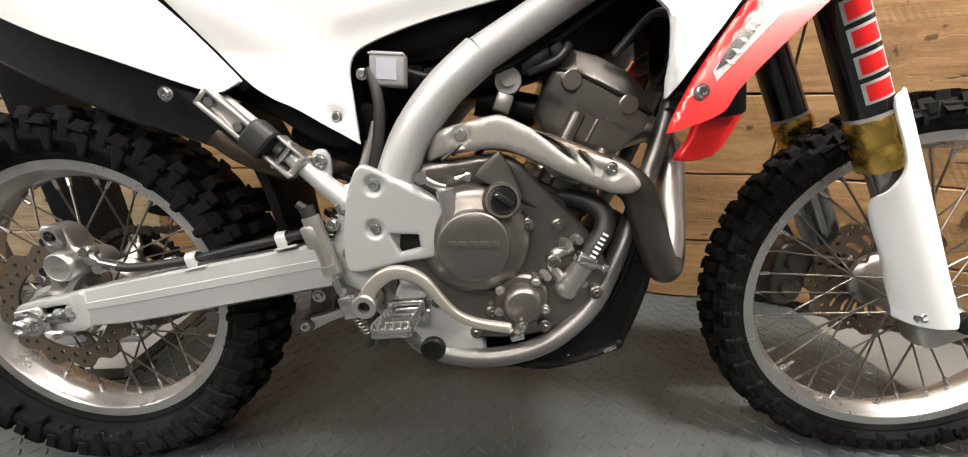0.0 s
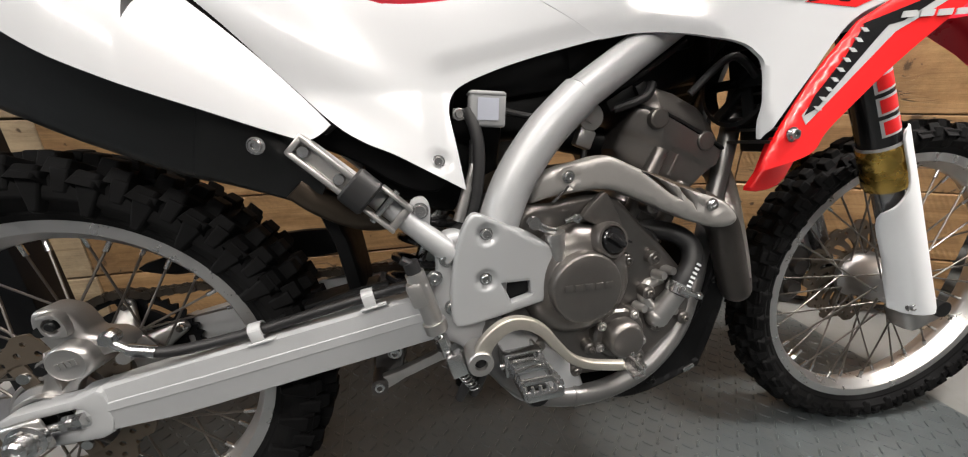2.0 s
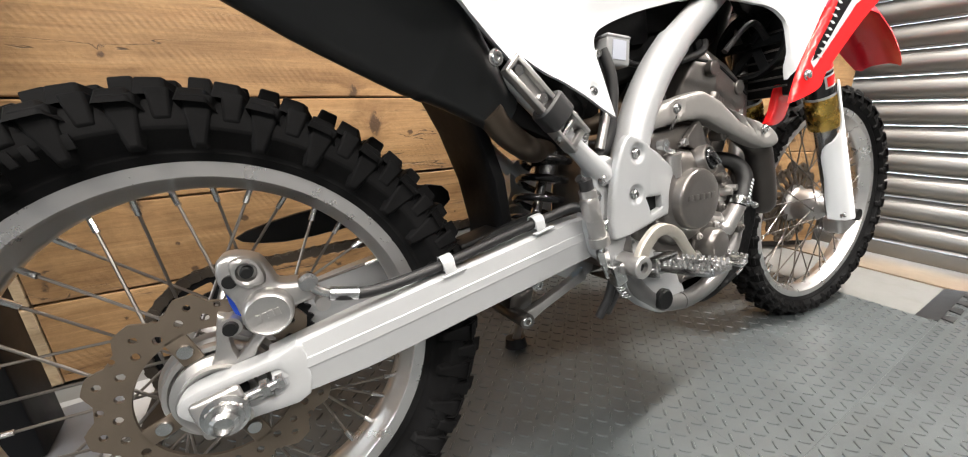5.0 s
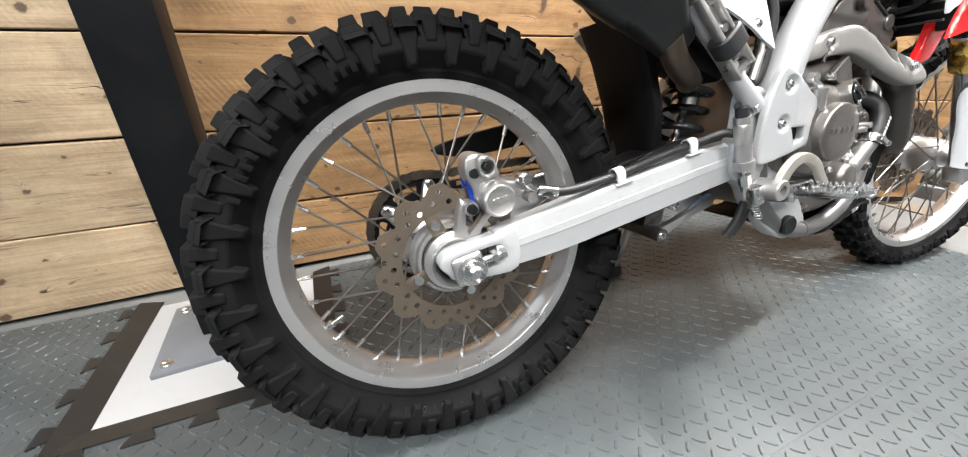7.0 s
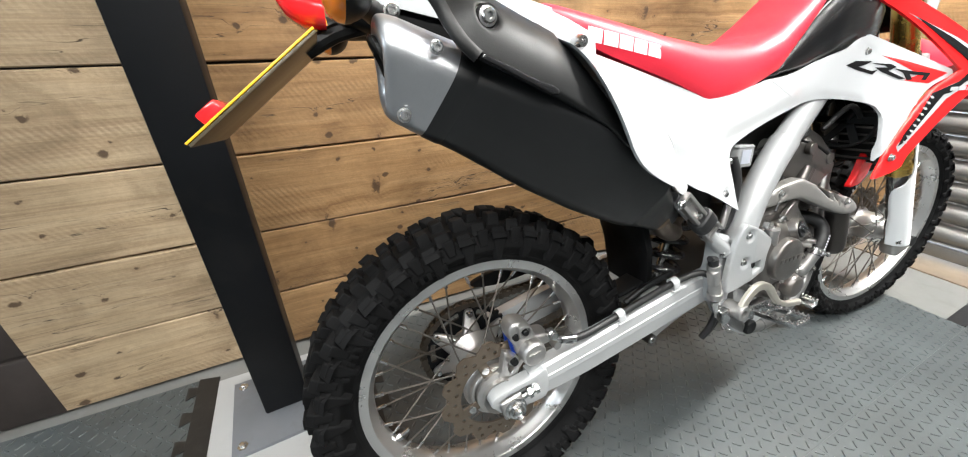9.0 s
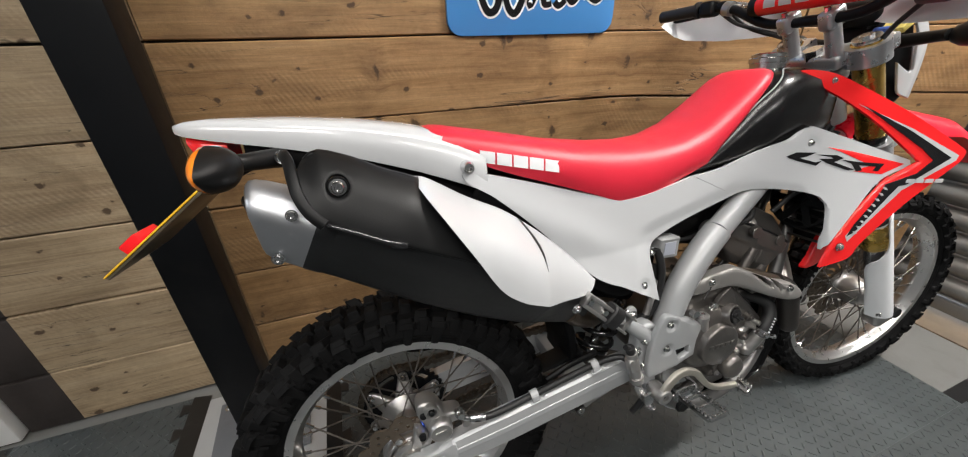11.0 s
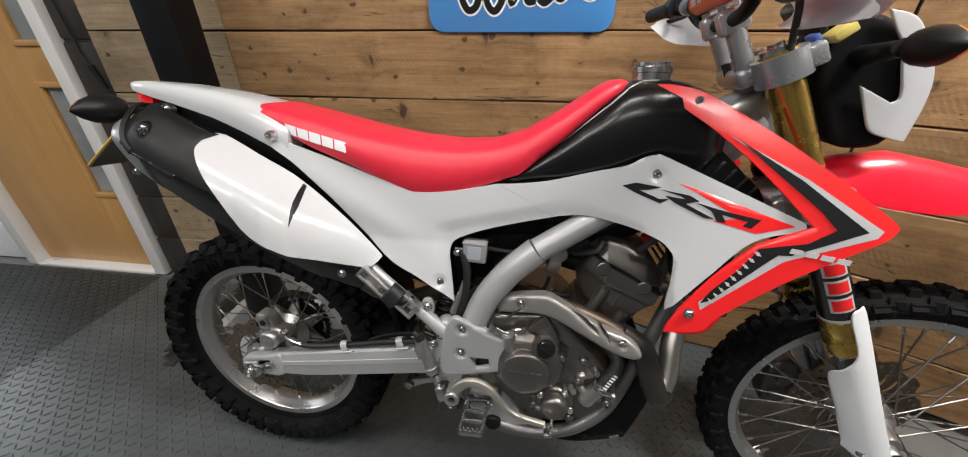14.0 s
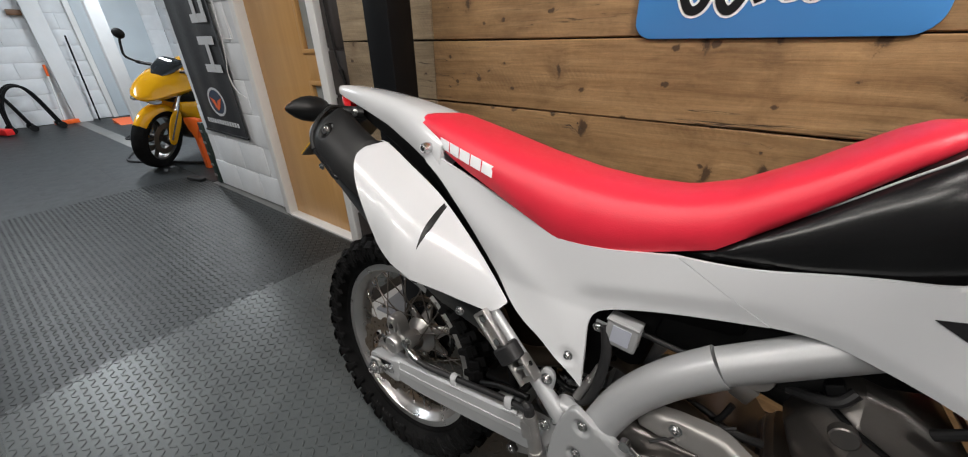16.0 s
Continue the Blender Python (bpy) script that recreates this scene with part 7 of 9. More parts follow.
for k in range(4):
    x0, z0 = 1.082 + k * 0.0165, 0.7975 - k * 0.0005
    decal(rp, [(x0, z0 - 0.004), (x0 + 0.013, z0 - 0.004), (x0 + 0.015, z0 + 0.0035), (x0 + 0.002, z0 + 0.0035)], red_y, GREY_STRIPE, 0.0024, n=1, step=0)

# tank and its black side, cap
bm = B()
TK = [(0.625, 0.852, 0.838, 0.080), (0.66, 0.870, 0.842, 0.086), (0.732, 0.931, 0.850, 0.090), (0.79, 0.986, 0.865, 0.096), (0.82, 1.014, 0.875, 0.105), (0.84, 1.030, 0.88, 0.106), (0.868, 1.036, 0.885, 0.108), (0.93, 1.036, 0.885, 0.108), (0.98, 1.018, 0.89, 0.10), (1.01, 0.985, 0.90, 0.075)]
tkk = np.array(TK)
secs = []
for u in np.linspace(0.625, 1.01, 28):
    top, low, hw = (float(np.interp(u, tkk[:, 0], tkk[:, k])) for k in (1, 2, 3))
    h = max(0.01, top - low)
    secs.append([(u, y * hw, low + z * h) for y, z in ((-0.80, 0), (-0.95, 0.25), (-0.97, 0.62), (-0.88, 0.82), (-0.70, 0.95), (-0.4, 1.0), (0, 1.01), (0.4, 1.0), (0.70, 0.95), (0.88, 0.82), (0.97, 0.62), (0.95, 0.25), (0.80, 0), (0.4, 0), (-0.4, 0))])
loft(bm, secs)
tank = part("fuel_tank", bm, surface("satin_black_tank", (0.006, 0.006, 0.0065), 0.24, vary=0.2, grain=0.06, scale=60, spec=0.4), bike, "satin black fuel tank", smooth=50)
bm = B()
def on_tank(u, f, lift=0.0005):
    top, low, hw = (float(np.interp(u, tkk[:, 0], tkk[:, k])) for k in (1, 2, 3))
    return (u, -hw * float(np.interp(f, [0.62, 0.82, 0.95, 1.0], [0.97, 0.88, 0.70, 0.4])), low + f * (top - low) + lift)


tube(bm, [on_tank(u, f) for u, f in ((0.665, 0.86), (0.70, 0.90), (0.75, 0.905), (0.79, 0.91), (0.815, 0.915), (0.832, 0.935), (0.846, 0.96), (0.865, 0.985), (0.89, 0.995))], 0.0014, 8)
part("piping", bm, GREY_STRIPE, tank, "thin pale piping")
bm = B()
lathe(bm, [(0, 0.0), (0.034, 0.0), (0.034, 0.012), (0.037, 0.013), (0.037, 0.022), (0.033, 0.024), (0.033, 0.030), (0.024, 0.033), (0.022, 0.030), (0.0, 0.030)], (0.888, 0, 1.036), 36, axis="Z")
part("fuel_cap", bm, STEEL, tank, "bright steel fuel cap")
# radiator, fan and red inner duct behind the shroud
for s in (-1, 1):
    bm = B()
    box(bm, (1.025, s * 0.095, 0.745), (0.035, 0.095, 0.23), (0, -8, 0), 0.006)
    rad = part("radiator", bm, BLACK, bike, "black radiator")
    for k in range(12):
        bm = B()
        box(bm, (1.005 + 0.0026 * (k - 5.5), s * 0.095, 0.745 + 0.018 * (k - 5.5)), (0.006, 0.088, 0.004), (0, -8, 0))
        part("fin", bm, ENGINE_DARK, rad)
bm = B()
lathe(bm, [(0.060, -0.012), (0.066, -0.012), (0.066, 0.012), (0.060, 0.012)], (0.985, -0.075, 0.735), 32, closed=True, axis="X")
fan = part("fan", bm, BLACK, bike, "black radiator fan", smooth=30)
for k in range(6):
    a = k * math.pi / 3
    bm = B()
    box(bm, (0.985, -0.075 + 0.032 * math.cos(a), 0.735 + 0.032 * math.sin(a)), (0.004, 0.06, 0.016), (math.degrees(a), 20, 0))
    part("blade", bm, BLACK, fan)
bm = B()
panel(bm, rounded([(0.985, 0.572), (1.0, 0.60), (1.022, 0.655), (1.07, 0.655), (1.062, 0.62), (1.035, 0.578)], 3), -0.118, 0.014, 0.005, 0.03)
part("inner_duct", bm, RED, bike, "red lower air duct")

# ---- subframe, passenger peg, shock, linkage ----
bm = B()
tube(bm, [(0.355, -0.120, 0.655), (0.430, -0.122, 0.590), (0.475, -0.122, 0.550), (0.520, -0.122, 0.512)], [0.0115, 0.012, 0.0135, 0.0175], 18)
part("subframe_tube", bm, SILVER, bike, "silver subframe strut", smooth=60)
bm = B()
tube(bm, [(0.345, 0.12, 0.665), (0.43, 0.122, 0.590), (0.52, 0.122, 0.512)], 0.015, 14)
part("subframe_tube", bm, SILVER, bike, smooth=60)
PP = Matrix.Translation((0.383, -0.148, 0.628)) @ pose(0, 0, 0, 0, 43, 0)
bm = B()
box(bm, (0, 0, 0.011), (0.095, 0.014, 0.007), bevel=0.002)
box(bm, (0, 0, -0.011), (0.095, 0.014, 0.007), bevel=0.002)
box(bm, (-0.045, 0, 0), (0.007, 0.014, 0.028), bevel=0.002)
box(bm, (0.0, 0.004, 0), (0.09, 0.004, 0.02))
peg2 = part("passenger_peg", bm, ALLOY, bike, "folded alloy passenger footrest", xf=PP)
for x in (-0.034, 0.012):
    bm = B()
    lathe(bm, [(0, -0.006), (0.006, -0.006), (0.007, 0.002), (0, 0.002)], (x, 0, 0), 14)
    part("rivet", bm, STEEL, peg2, xf=PP)
bm = B()
loft(bm, [super_ring((u, 0, 0), (0, 1, 0), (0, 0, 1), a_, b_, 3.2, 24) for u, a_, b_ in ((-0.016, 0.0155, 0.0205), (-0.013, 0.018, 0.023), (0.013, 0.018, 0.023), (0.016, 0.0155, 0.0205))])
part("strap", bm, CABLE, bike, "black rubber strap round the footrest", xf=Matrix.Translation((0.413, -0.143, 0.604)) @ pose(0, 0, 0, 0, 43, 0))
CL = Matrix.Translation((0.443, -0.136, 0.580)) @ pose(0, 0, 0, 0, 43, 0)
bm = B()
for w in (-0.017, 0.017):
    box(bm, (0, 0, w), (0.046, 0.024, 0.005), bevel=0.0018)
box(bm, (0.018, 0.004, 0), (0.010, 0.016, 0.034), bevel=0.002)
clev = part("peg_bracket", bm, ALLOY, bike, "bright alloy footrest bracket", xf=CL)
bm = B()
rod(bm, (-0.006, -0.002, -0.024), (-0.006, -0.002, 0.024), 0.0045, seg=10)
part("pin", bm, STEEL, clev, xf=CL)
bm = B()
panel(bm, rounded([(0.465, 0.562), (0.470, 0.586), (0.486, 0.590), (0.494, 0.575), (0.490, 0.545), (0.478, 0.545)], 3), -0.120, 0.008, 0.002, 0)
part("lug", bm, SILVER, bike)
bolt(bike, (0.481, -0.121, 0.573), 0.008)
bm = B()
rod(bm, (0.548, -0.10, 0.600), (0.532, -0.103, 0.552), 0.0075, seg=14)
rod(bm, (0.556, -0.098, 0.628), (0.547, -0.10, 0.598), 0.005, seg=10)
part("hose_sleeve", bm, ALLOY, bike, "bright alloy sleeve")
bm = B()
tube(bm, [(0.552, -0.092, 0.70), (0.563, -0.10, 0.655), (0.560, -0.102, 0.60), (0.548, -0.10, 0.555), (0.52, -0.09, 0.53)], 0.0085, 12)
part("drain_hose", bm, CABLE, bike)
bm = B()
coil = []
lo, hi = Vector((0.462, -0.015, 0.430)), Vector((0.530, 0.0, 0.62))
dv = (hi - lo).normalized()
e1 = Vector((0, 1, 0))
e2 = dv.cross(e1).normalized()
for k in range(109):
    t = k / 108
    a = t * 2 * math.pi * 6
    coil.append(lo + (hi - lo) * t + (e1 * math.cos(a) + e2 * math.sin(a)) * 0.040)
tube(bm, coil, 0.0062, 10, smooth=False)
spring = part("shock_spring", bm, BLACK_GLOSS, bike, "black coil spring", smooth=80)
bm = B()
rod(bm, lo - dv * 0.03, lo + dv * 0.09, 0.009, seg=16)
rod(bm, lo + dv * 0.08, hi + dv * 0.03, 0.024, seg=20)
rod(bm, lo - dv * 0.008, lo, 0.040, seg=24)
part("shock_body", bm, STEEL, bike, "bright shock absorber body")
bm = B()
box(bm, (0.36, -0.03, 0.437), (0.11, 0.05, 0.012), (0, -12, 0), 0.005)
tube(bm, [(0.31, -0.07, 0.418), (0.36, -0.075, 0.445), (0.43, -0.075, 0.46)], 0.007, 10)
part("slider", bm, BLACK, bike)
bm = B()
panel(bm, ribbon([(0.398, 0.286), (0.44, 0.303), (0.49, 0.322), (0.535, 0.340)], [0.026, 0.017, 0.017, 0.024]), -0.062, 0.012, 0.004, 0.02)
link = part("suspension_link", bm, ALLOY, bike, "alloy suspension link")
bolt(link, (0.403, -0.064, 0.290), 0.0085)
bm = B()
rod(bm, (0.403, -0.07, 0.29), (0.403, 0.06, 0.29), 0.013, seg=18)
box(bm, (0.425, 0.0, 0.345), (0.05, 0.07, 0.11), (0, 12, 0), 0.012)
box(bm, (0.455, -0.03, 0.385), (0.06, 0.05, 0.05), (0, 0, 0), 0.012)
part("suspension_rocker", bm, ENGINE_DARK, bike)
bolt(bike, (0.430, -0.063, 0.345), 0.0085)
# rear master cylinder, pushrod and breather hoses
m0, m1 = Vector((0.468, -0.142, 0.498)), Vector((0.492, -0.140, 0.418))
bm = B()
rod(bm, m0, m1, 0.0125, seg=20)
rod(bm, m1 - (m1 - m0) * 0.12, m1 + (m1 - m0) * 0.05, 0.0155, seg=20)
box(bm, m0 + (m1 - m0) * 0.35 + Vector((-0.006, -0.004, 0)), (0.022, 0.020, 0.035), (0, -17, 0), 0.005)
mcyl = part("rear_master_cylinder", bm, ALLOY, bike, "cast alloy rear brake master cylinder")
bm = B()
rod(bm, m0, m0 + (m0 - m1) * 0.18, 0.010, seg=14)
rod(bm, m0 + (m0 - m1) * 0.12, m0 + (m0 - m1) * 0.22 + Vector((-0.01, 0, 0)), 0.006, seg=10)
part("boot", bm, CABLE, mcyl)
bm = B()
rod(bm, m1, m1 + (m1 - m0) * 0.75, 0.004, seg=10)
rod(bm, m1 + (m1 - m0) * 0.18, m1 + (m1 - m0) * 0.42, 0.0095, seg=6)
rod(bm, m1 + (m1 - m0) * 0.42, m1 + (m1 - m0) * 0.55, 0.007, seg=12)
part("pushrod", bm, STEEL, mcyl, "bright pushrod and lock nut")
bm = B()
box(bm, (0.516, -0.150, 0.366), (0.022, 0.018, 0.034), (0, -17, 0), 0.003)
part("clevis", bm, STEEL, mcyl)
bm = B()
sp_pts = []
for k in range(61):
    t = k / 60
    sp_pts.append(Vector((0.520 + 0.020 * t, -0.146, 0.352 - 0.030 * t)) + Vector((0.0065 * math.cos(t * 38), 0.0065 * math.sin(t * 38), 0.002 * math.cos(t * 38))))
tube(bm, sp_pts, 0.0014, 6, smooth=False)
part("return_spring", bm, STEEL, bike, smooth=80)
for dx, dy in ((0.0, 0.0), (0.022, 0.006)):
    bm = B()
    tube(bm, [(0.545 + dx, -0.115 + dy, 0.345), (0.535 + dx, -0.113 + dy, 0.31), (0.522 + dx, -0.105 + dy, 0.278)], 0.0075, 12)
    part("breather_hose", bm, CABLE, bike, "black breather hose end")
bm = B()
rod(bm, (0.545, -0.128, 0.375), (0.545, -0.150, 0.375), 0.013, 0.013, seg=18)
part("pedal_pivot", bm, STEEL, bike)
# brake pedal
bm = B()
line = [(p.x, p.y) for p in spline([(0.546, 0.380, 0), (0.556, 0.402, 0), (0.579, 0.421, 0), (0.604, 0.423, 0), (0.629, 0.411, 0), (0.650, 0.386, 0), (0.672, 0.363, 0), (0.698, 0.351, 0), (0.726, 0.346, 0), (0.750, 0.343, 0)], 6)]
panel(bm, ribbon(line, [0.023 - 0.010 * min(1, i / 34) for i in range(len(line))]), lambda x, z: -0.172 - 0.05 * max(0, x - 0.6), 0.010, 0.003, 0)
pedal = part("brake_pedal", bm, surface("gold_tinted_alloy", (0.50, 0.475, 0.42), 0.40, 0.8, vary=0.08, grain=0.2, scale=90, dirt=0.1), bike, "pale cast alloy brake pedal", smooth=50)
bm = B()
lathe(bm, [(0.0085, -0.176), (0.016, -0.176), (0.0175, -0.174), (0.0175, -0.135), (0.0085, -0.135)], (0.545, 0, 0.375), 28, closed=True)
part("pivot_eye", bm, ALLOY, pedal, "cast pivot eye")
bm = B()
lathe(bm, [(0, -0.168), (0.009, -0.168), (0.009, -0.14), (0, -0.14)], (0.545, 0, 0.375), 20)
part("pivot_bore", bm, BLACK, pedal)
bm = B()
box(bm, (0.757, -0.186, 0.343), (0.018, 0.034, 0.007), (0, -12, 0), 0.002)
box(bm, (0.763, -0.186, 0.349), (0.005, 0.036, 0.013), (0, -12, 0), 0.002)
for k in range(5):
    box(bm, (0.765, -0.201 + k * 0.0075, 0.3565), (0.0045, 0.004, 0.006), (0, -12, 0), 0.001)
part("toe_pad", bm, STEEL, pedal, "serrated toe pad")
# foot pegs: open frame with a toothed rim
for s in (-1, 1):
    PG = Matrix.Translation((0.604, s * 0.160, 0.366)) @ pose(0, 0, 0, s * 8, -4, 0)
    bm = B()
    y1 = s * 0.094
    for x, dz in ((-0.022, 0.0), (0.022, 0.0)):
        box(bm, (x, y1 * 0.55, dz), (0.0042, abs(y1) * 0.90, 0.012), bevel=0.0012)
    box(bm, (0, y1, 0), (0.042, 0.005, 0.012), bevel=0.0015)
    box(bm, (0, y1 * 0.62, -0.002), (0.042, 0.0045, 0.008), bevel=0.0012)
    box(bm, (0, y1 * 0.30, -0.002), (0.042, 0.0045, 0.008), bevel=0.0012)
    box(bm, (0, -s * 0.004, -0.004), (0.036, 0.028, 0.020), bevel=0.005)
    peg = part("footpeg", bm, STEEL, bike, "bright steel toothed footpeg", xf=PG)
    for x in (-0.022, 0.022):
        for k in range(10):
            bm = B()
            rod(bm, (x, y1 * (0.14 + 0.092 * k), 0.004), (x, y1 * (0.14 + 0.092 * k), 0.0115), 0.0036, 0.0018, seg=6)
            part("tooth", bm, STEEL, peg, xf=PG)
    for k in range(4):
        bm = B()
        rod(bm, (-0.0135 + k * 0.009, y1, 0.004), (-0.0135 + k * 0.009, y1, 0.0115), 0.0036, 0.0018, seg=6)
        part("tooth", bm, STEEL, peg, xf=PG)
    bm = B()
    for x in (-0.024, 0.024):
        box(bm, (x, -s * 0.010, -0.002), (0.0055, 0.046, 0.030), bevel=0.0025)
    box(bm, (0, s * 0.004, 0.013), (0.052, 0.018, 0.004), bevel=0.0015)
    rod(bm, (-0.031, s * 0.002, -0.004), (0.031, s * 0.002, -0.004), 0.0045, seg=12)
    part("peg_mount", bm, STEEL, bike, xf=PG)
# side stand
bm = B()
tube(bm, [(0.56, 0.135, 0.345), (0.568, 0.19, 0.22), (0.577, 0.235, 0.12), (0.581, 0.268, 0.060)], 0.0105, 14)
stand = part("side_stand", bm, ALLOY, bike, "lowered side stand with a round foot")
bm = B()
rod(bm, (0.582, 0.270, 0.0385), (0.582, 0.2735, 0.064), 0.030, 0.027, seg=28)
part("foot", bm, BLACK, stand)

# ---- front end, turned with the bars ----
FA = Vector((-0.451, 0, 0.892))
FO = Vector((1.445, 0, 0.31))


def on_fork(h, y, d=0.0):
    """A point h metres up the fork from the axle, d ahead of its line."""
    return FO + FA * h + Vector((0.892, 0, 0.451)) * d + Vector((0, y, 0))


FYS = 0.084
for s in (-1, 1):
    y = s * FYS
    bm = B()
    rod(bm, on_fork(-0.01, y), on_fork(0.32, y), 0.0225, seg=28)
    leg = part("fork_leg", bm, CHROME_GREY, bike, "grey fork slider", smooth=60, xf=FR)
    bm = B()
    rod(bm, on_fork(0.36, y), on_fork(0.64, y), 0.0290, seg=32)
    up_ = part("fork_sleeve", bm, BLACK_GLOSS, bike, "black fork sleeve with printed blocks", smooth=60, xf=FR)
    bm = B()
    rod(bm, on_fork(0.62, y), on_fork(0.866, y), 0.0262, seg=32)
    part("fork_tube", bm, GOLD, bike, "gold anodised fork tube", smooth=60, xf=FR)
    bm = B()
    o, q = on_fork(0, y), FA.to_track_quat("Z", "Y").to_matrix().to_4x4()
    lathe(bm, [(0.0225, 0.285), (0.031, 0.286), (0.0325, 0.290), (0.0325, 0.318), (0.030, 0.322), (0.030, 0.335), (0.032, 0.338), (0.032, 0.360), (0.030, 0.366), (0.0225, 0.366)], (0, 0, 0), 36, closed=True, axis="Z")
    bmesh.ops.transform(bm, matrix=Matrix.Translation(o) @ q, verts=bm.verts)
    part("fork_collar", bm, GOLD, bike, "gold anodised fork collar", smooth=35, xf=FR)
    bm = B()
    rod(bm, on_fork(0.365, y), on_fork(0.372, y), 0.0298, seg=32)
    part("sleeve_ring", bm, GREY_STRIPE, up_, xf=FR)
    # plain blocks in place of the maker's name down the sleeve
    for k in range(5):
        h0 = 0.390 + k * 0.038
        for hh, span, off, mm in ((0.031, 1.35, 0.0294, GREY_STRIPE), (0.023, 1.05, 0.0299, RED)):
            bm2 = B()
            cols = []
            for j in range(9):
                a = (-0.5 + j / 8) * span
                rad_ = Vector((0.892, 0, 0.451)) * math.sin(a) + Vector((0, s, 0)) * math.cos(a)
                c0, c1 = on_fork(h0 + (0.031 - hh) / 2, y) + rad_ * off, on_fork(h0 + (0.031 - hh) / 2 + hh, y) + rad_ * off
                cols.append((bm2.verts.new(c0), bm2.verts.new(c1)))
            for a_, b_ in zip(cols, cols[1:]):
                bm2.faces.new((a_[0], b_[0], b_[1], a_[1]))
            part("print_block", bm2, mm, up_, smooth=60, xf=FR)
    bm = B()
    box(bm, on_fork(-0.008, y, 0.008), (0.075, 0.05, 0.055), (0, -27, 0), 0.014, 3)
    lug = part("axle_lug", bm, ALLOY, bike, "grey alloy axle lug", xf=FR)
    bm = B()
    rod(bm, (FW[0], y - s * 0.02, FW[2] - 0.012), (FW[0], y + s * 0.034, FW[2] - 0.012), 0.016, seg=20)
    part("axle_end", bm, BLACK, lug, xf=FR)
    # white fork guard wrapped round the slider
    GD = [(1.279, 0.650), (1.288, 0.668), (1.305, 0.660), (1.365, 0.530), (1.420, 0.410), (1.459, 0.328), (1.440, 0.316), (1.392, 0.318), (1.380, 0.340), (1.340, 0.425), (1.300, 0.508), (1.308, 0.535), (1.314, 0.575)]

    def guard_y(x, z):
        d = (x - 1.445) * 0.892 + (z - 0.31) * 0.451
        return -(FYS + math.sqrt(max(0.0001, 0.040 ** 2 - (d * 0.9) ** 2)) - 0.004)

    bm = B()
    panel(bm, rounded(GD, 4), guard_y, 0.0035, 0.0015, 0.009)
    if s > 0:
        mirrored(bm)
    g_ = part("fork_guard", bm, WHITE_MATT, bike, "white plastic fork guard", smooth=60, xf=FR)
    bolt(g_, (1.409, s * 0.108, 0.332), 0.008, side=s, xf=FR)
bm = B()
rod(bm, (FW[0], -0.11, FW[2] - 0.006), (FW[0], 0.11, FW[2] - 0.006), 0.010, seg=16)
part("front_axle", bm, STEEL, bike, xf=FR)
# front caliper and hose, far side
bm = B()
FCAL = [(1.292, 0.385), (1.318, 0.402), (1.352, 0.396), (1.366, 0.366), (1.358, 0.318), (1.352, 0.280), (1.326, 0.262), (1.298, 0.272), (1.288, 0.318)]
panel(bm, rounded(FCAL, 3), 0.056, 0.050, 0.012, 0.016)
fcal = part("front_caliper", bm, ENGINE_DARK, bike, "dark cast front brake caliper", smooth=45, xf=FR)
for x, z in ((1.326, 0.358), (1.322, 0.304)):
    bm = B()
    lathe(bm, [(0, 0.044), (0.0165, 0.044), (0.0185, 0.048), (0.0185, 0.062), (0, 0.062)], (x, 0, z), 24)
    part("piston_housing", bm, ENGINE_DARK, fcal, xf=FR)
bm = B()
tube(bm, [(1.35, 0.11, 0.39), (1.315, 0.12, 0.46), (1.33, 0.118, 0.54), (1.30, 0.12, 0.65), (1.22, 0.12, 0.82), (1.13, 0.11, 0.98)], 0.006, 10)
part("front_brake_hose", bm, CABLE, bike, "black front brake hose", xf=FR)
# black radiator grille between the shrouds
for sd in (-1, 1):
    bm = B()
    panel(bm, rounded([(0.880, 0.900), (0.892, 1.000), (0.925, 0.988), (1.005, 0.928), (1.055, 0.885), (1.100, 0.838), (1.04, 0.790), (0.95, 0.800)], 2), -0.072, 0.014, 0.003, 0.02)
    if sd > 0:
        mirrored(bm)
    grille = part("radiator_grille", bm, BLACK_DEEP, bike, "black radiator grille with louvres", smooth=40)
    for k in range(7):
        bm = B()
        x, z = 0.940 + k * 0.021, 0.925 - k * 0.0120
        box(bm, (x, sd * 0.080, z), (0.006, 0.012, 0.050 - 0.0025 * k), (0, 30, sd * 25), 0.0015)
        part("louvre", bm, BLACK_GLOSS, grille)
# yokes and bars
for h, fore, th in ((0.842, 0.012, 0.034), (0.60, 0.008, 0.032)):
    bm = B()
    c = on_fork(h, 0, -0.018)
    box(bm, c, (0.070, 0.13, th), (0, -26.8, 0), 0.010, 3)
    for s in (-1, 1):
        rod(bm, on_fork(h - th / 2 - 0.004, s * FYS), on_fork(h + th / 2 + 0.004, s * FYS), 0.038, seg=28)
        box(bm, on_fork(h, s * FYS, 0.034), (0.040, 0.046, th), (0, -26.8, 0), 0.006)
    part("yoke", bm, POLISHED, bike, "cast alloy fork yoke", smooth=35, xf=FR)
for s in (-1, 1):
    bm = B()
    rod(bm, on_fork(0.866, s * FYS), on_fork(0.874, s * FYS), 0.024, seg=24)
    rod(bm, on_fork(0.8738, s * FYS), on_fork(0.880, s * FYS), 0.012, seg=6)
    part("fork_cap", bm, STEEL, bike, xf=FR)
bm = B()
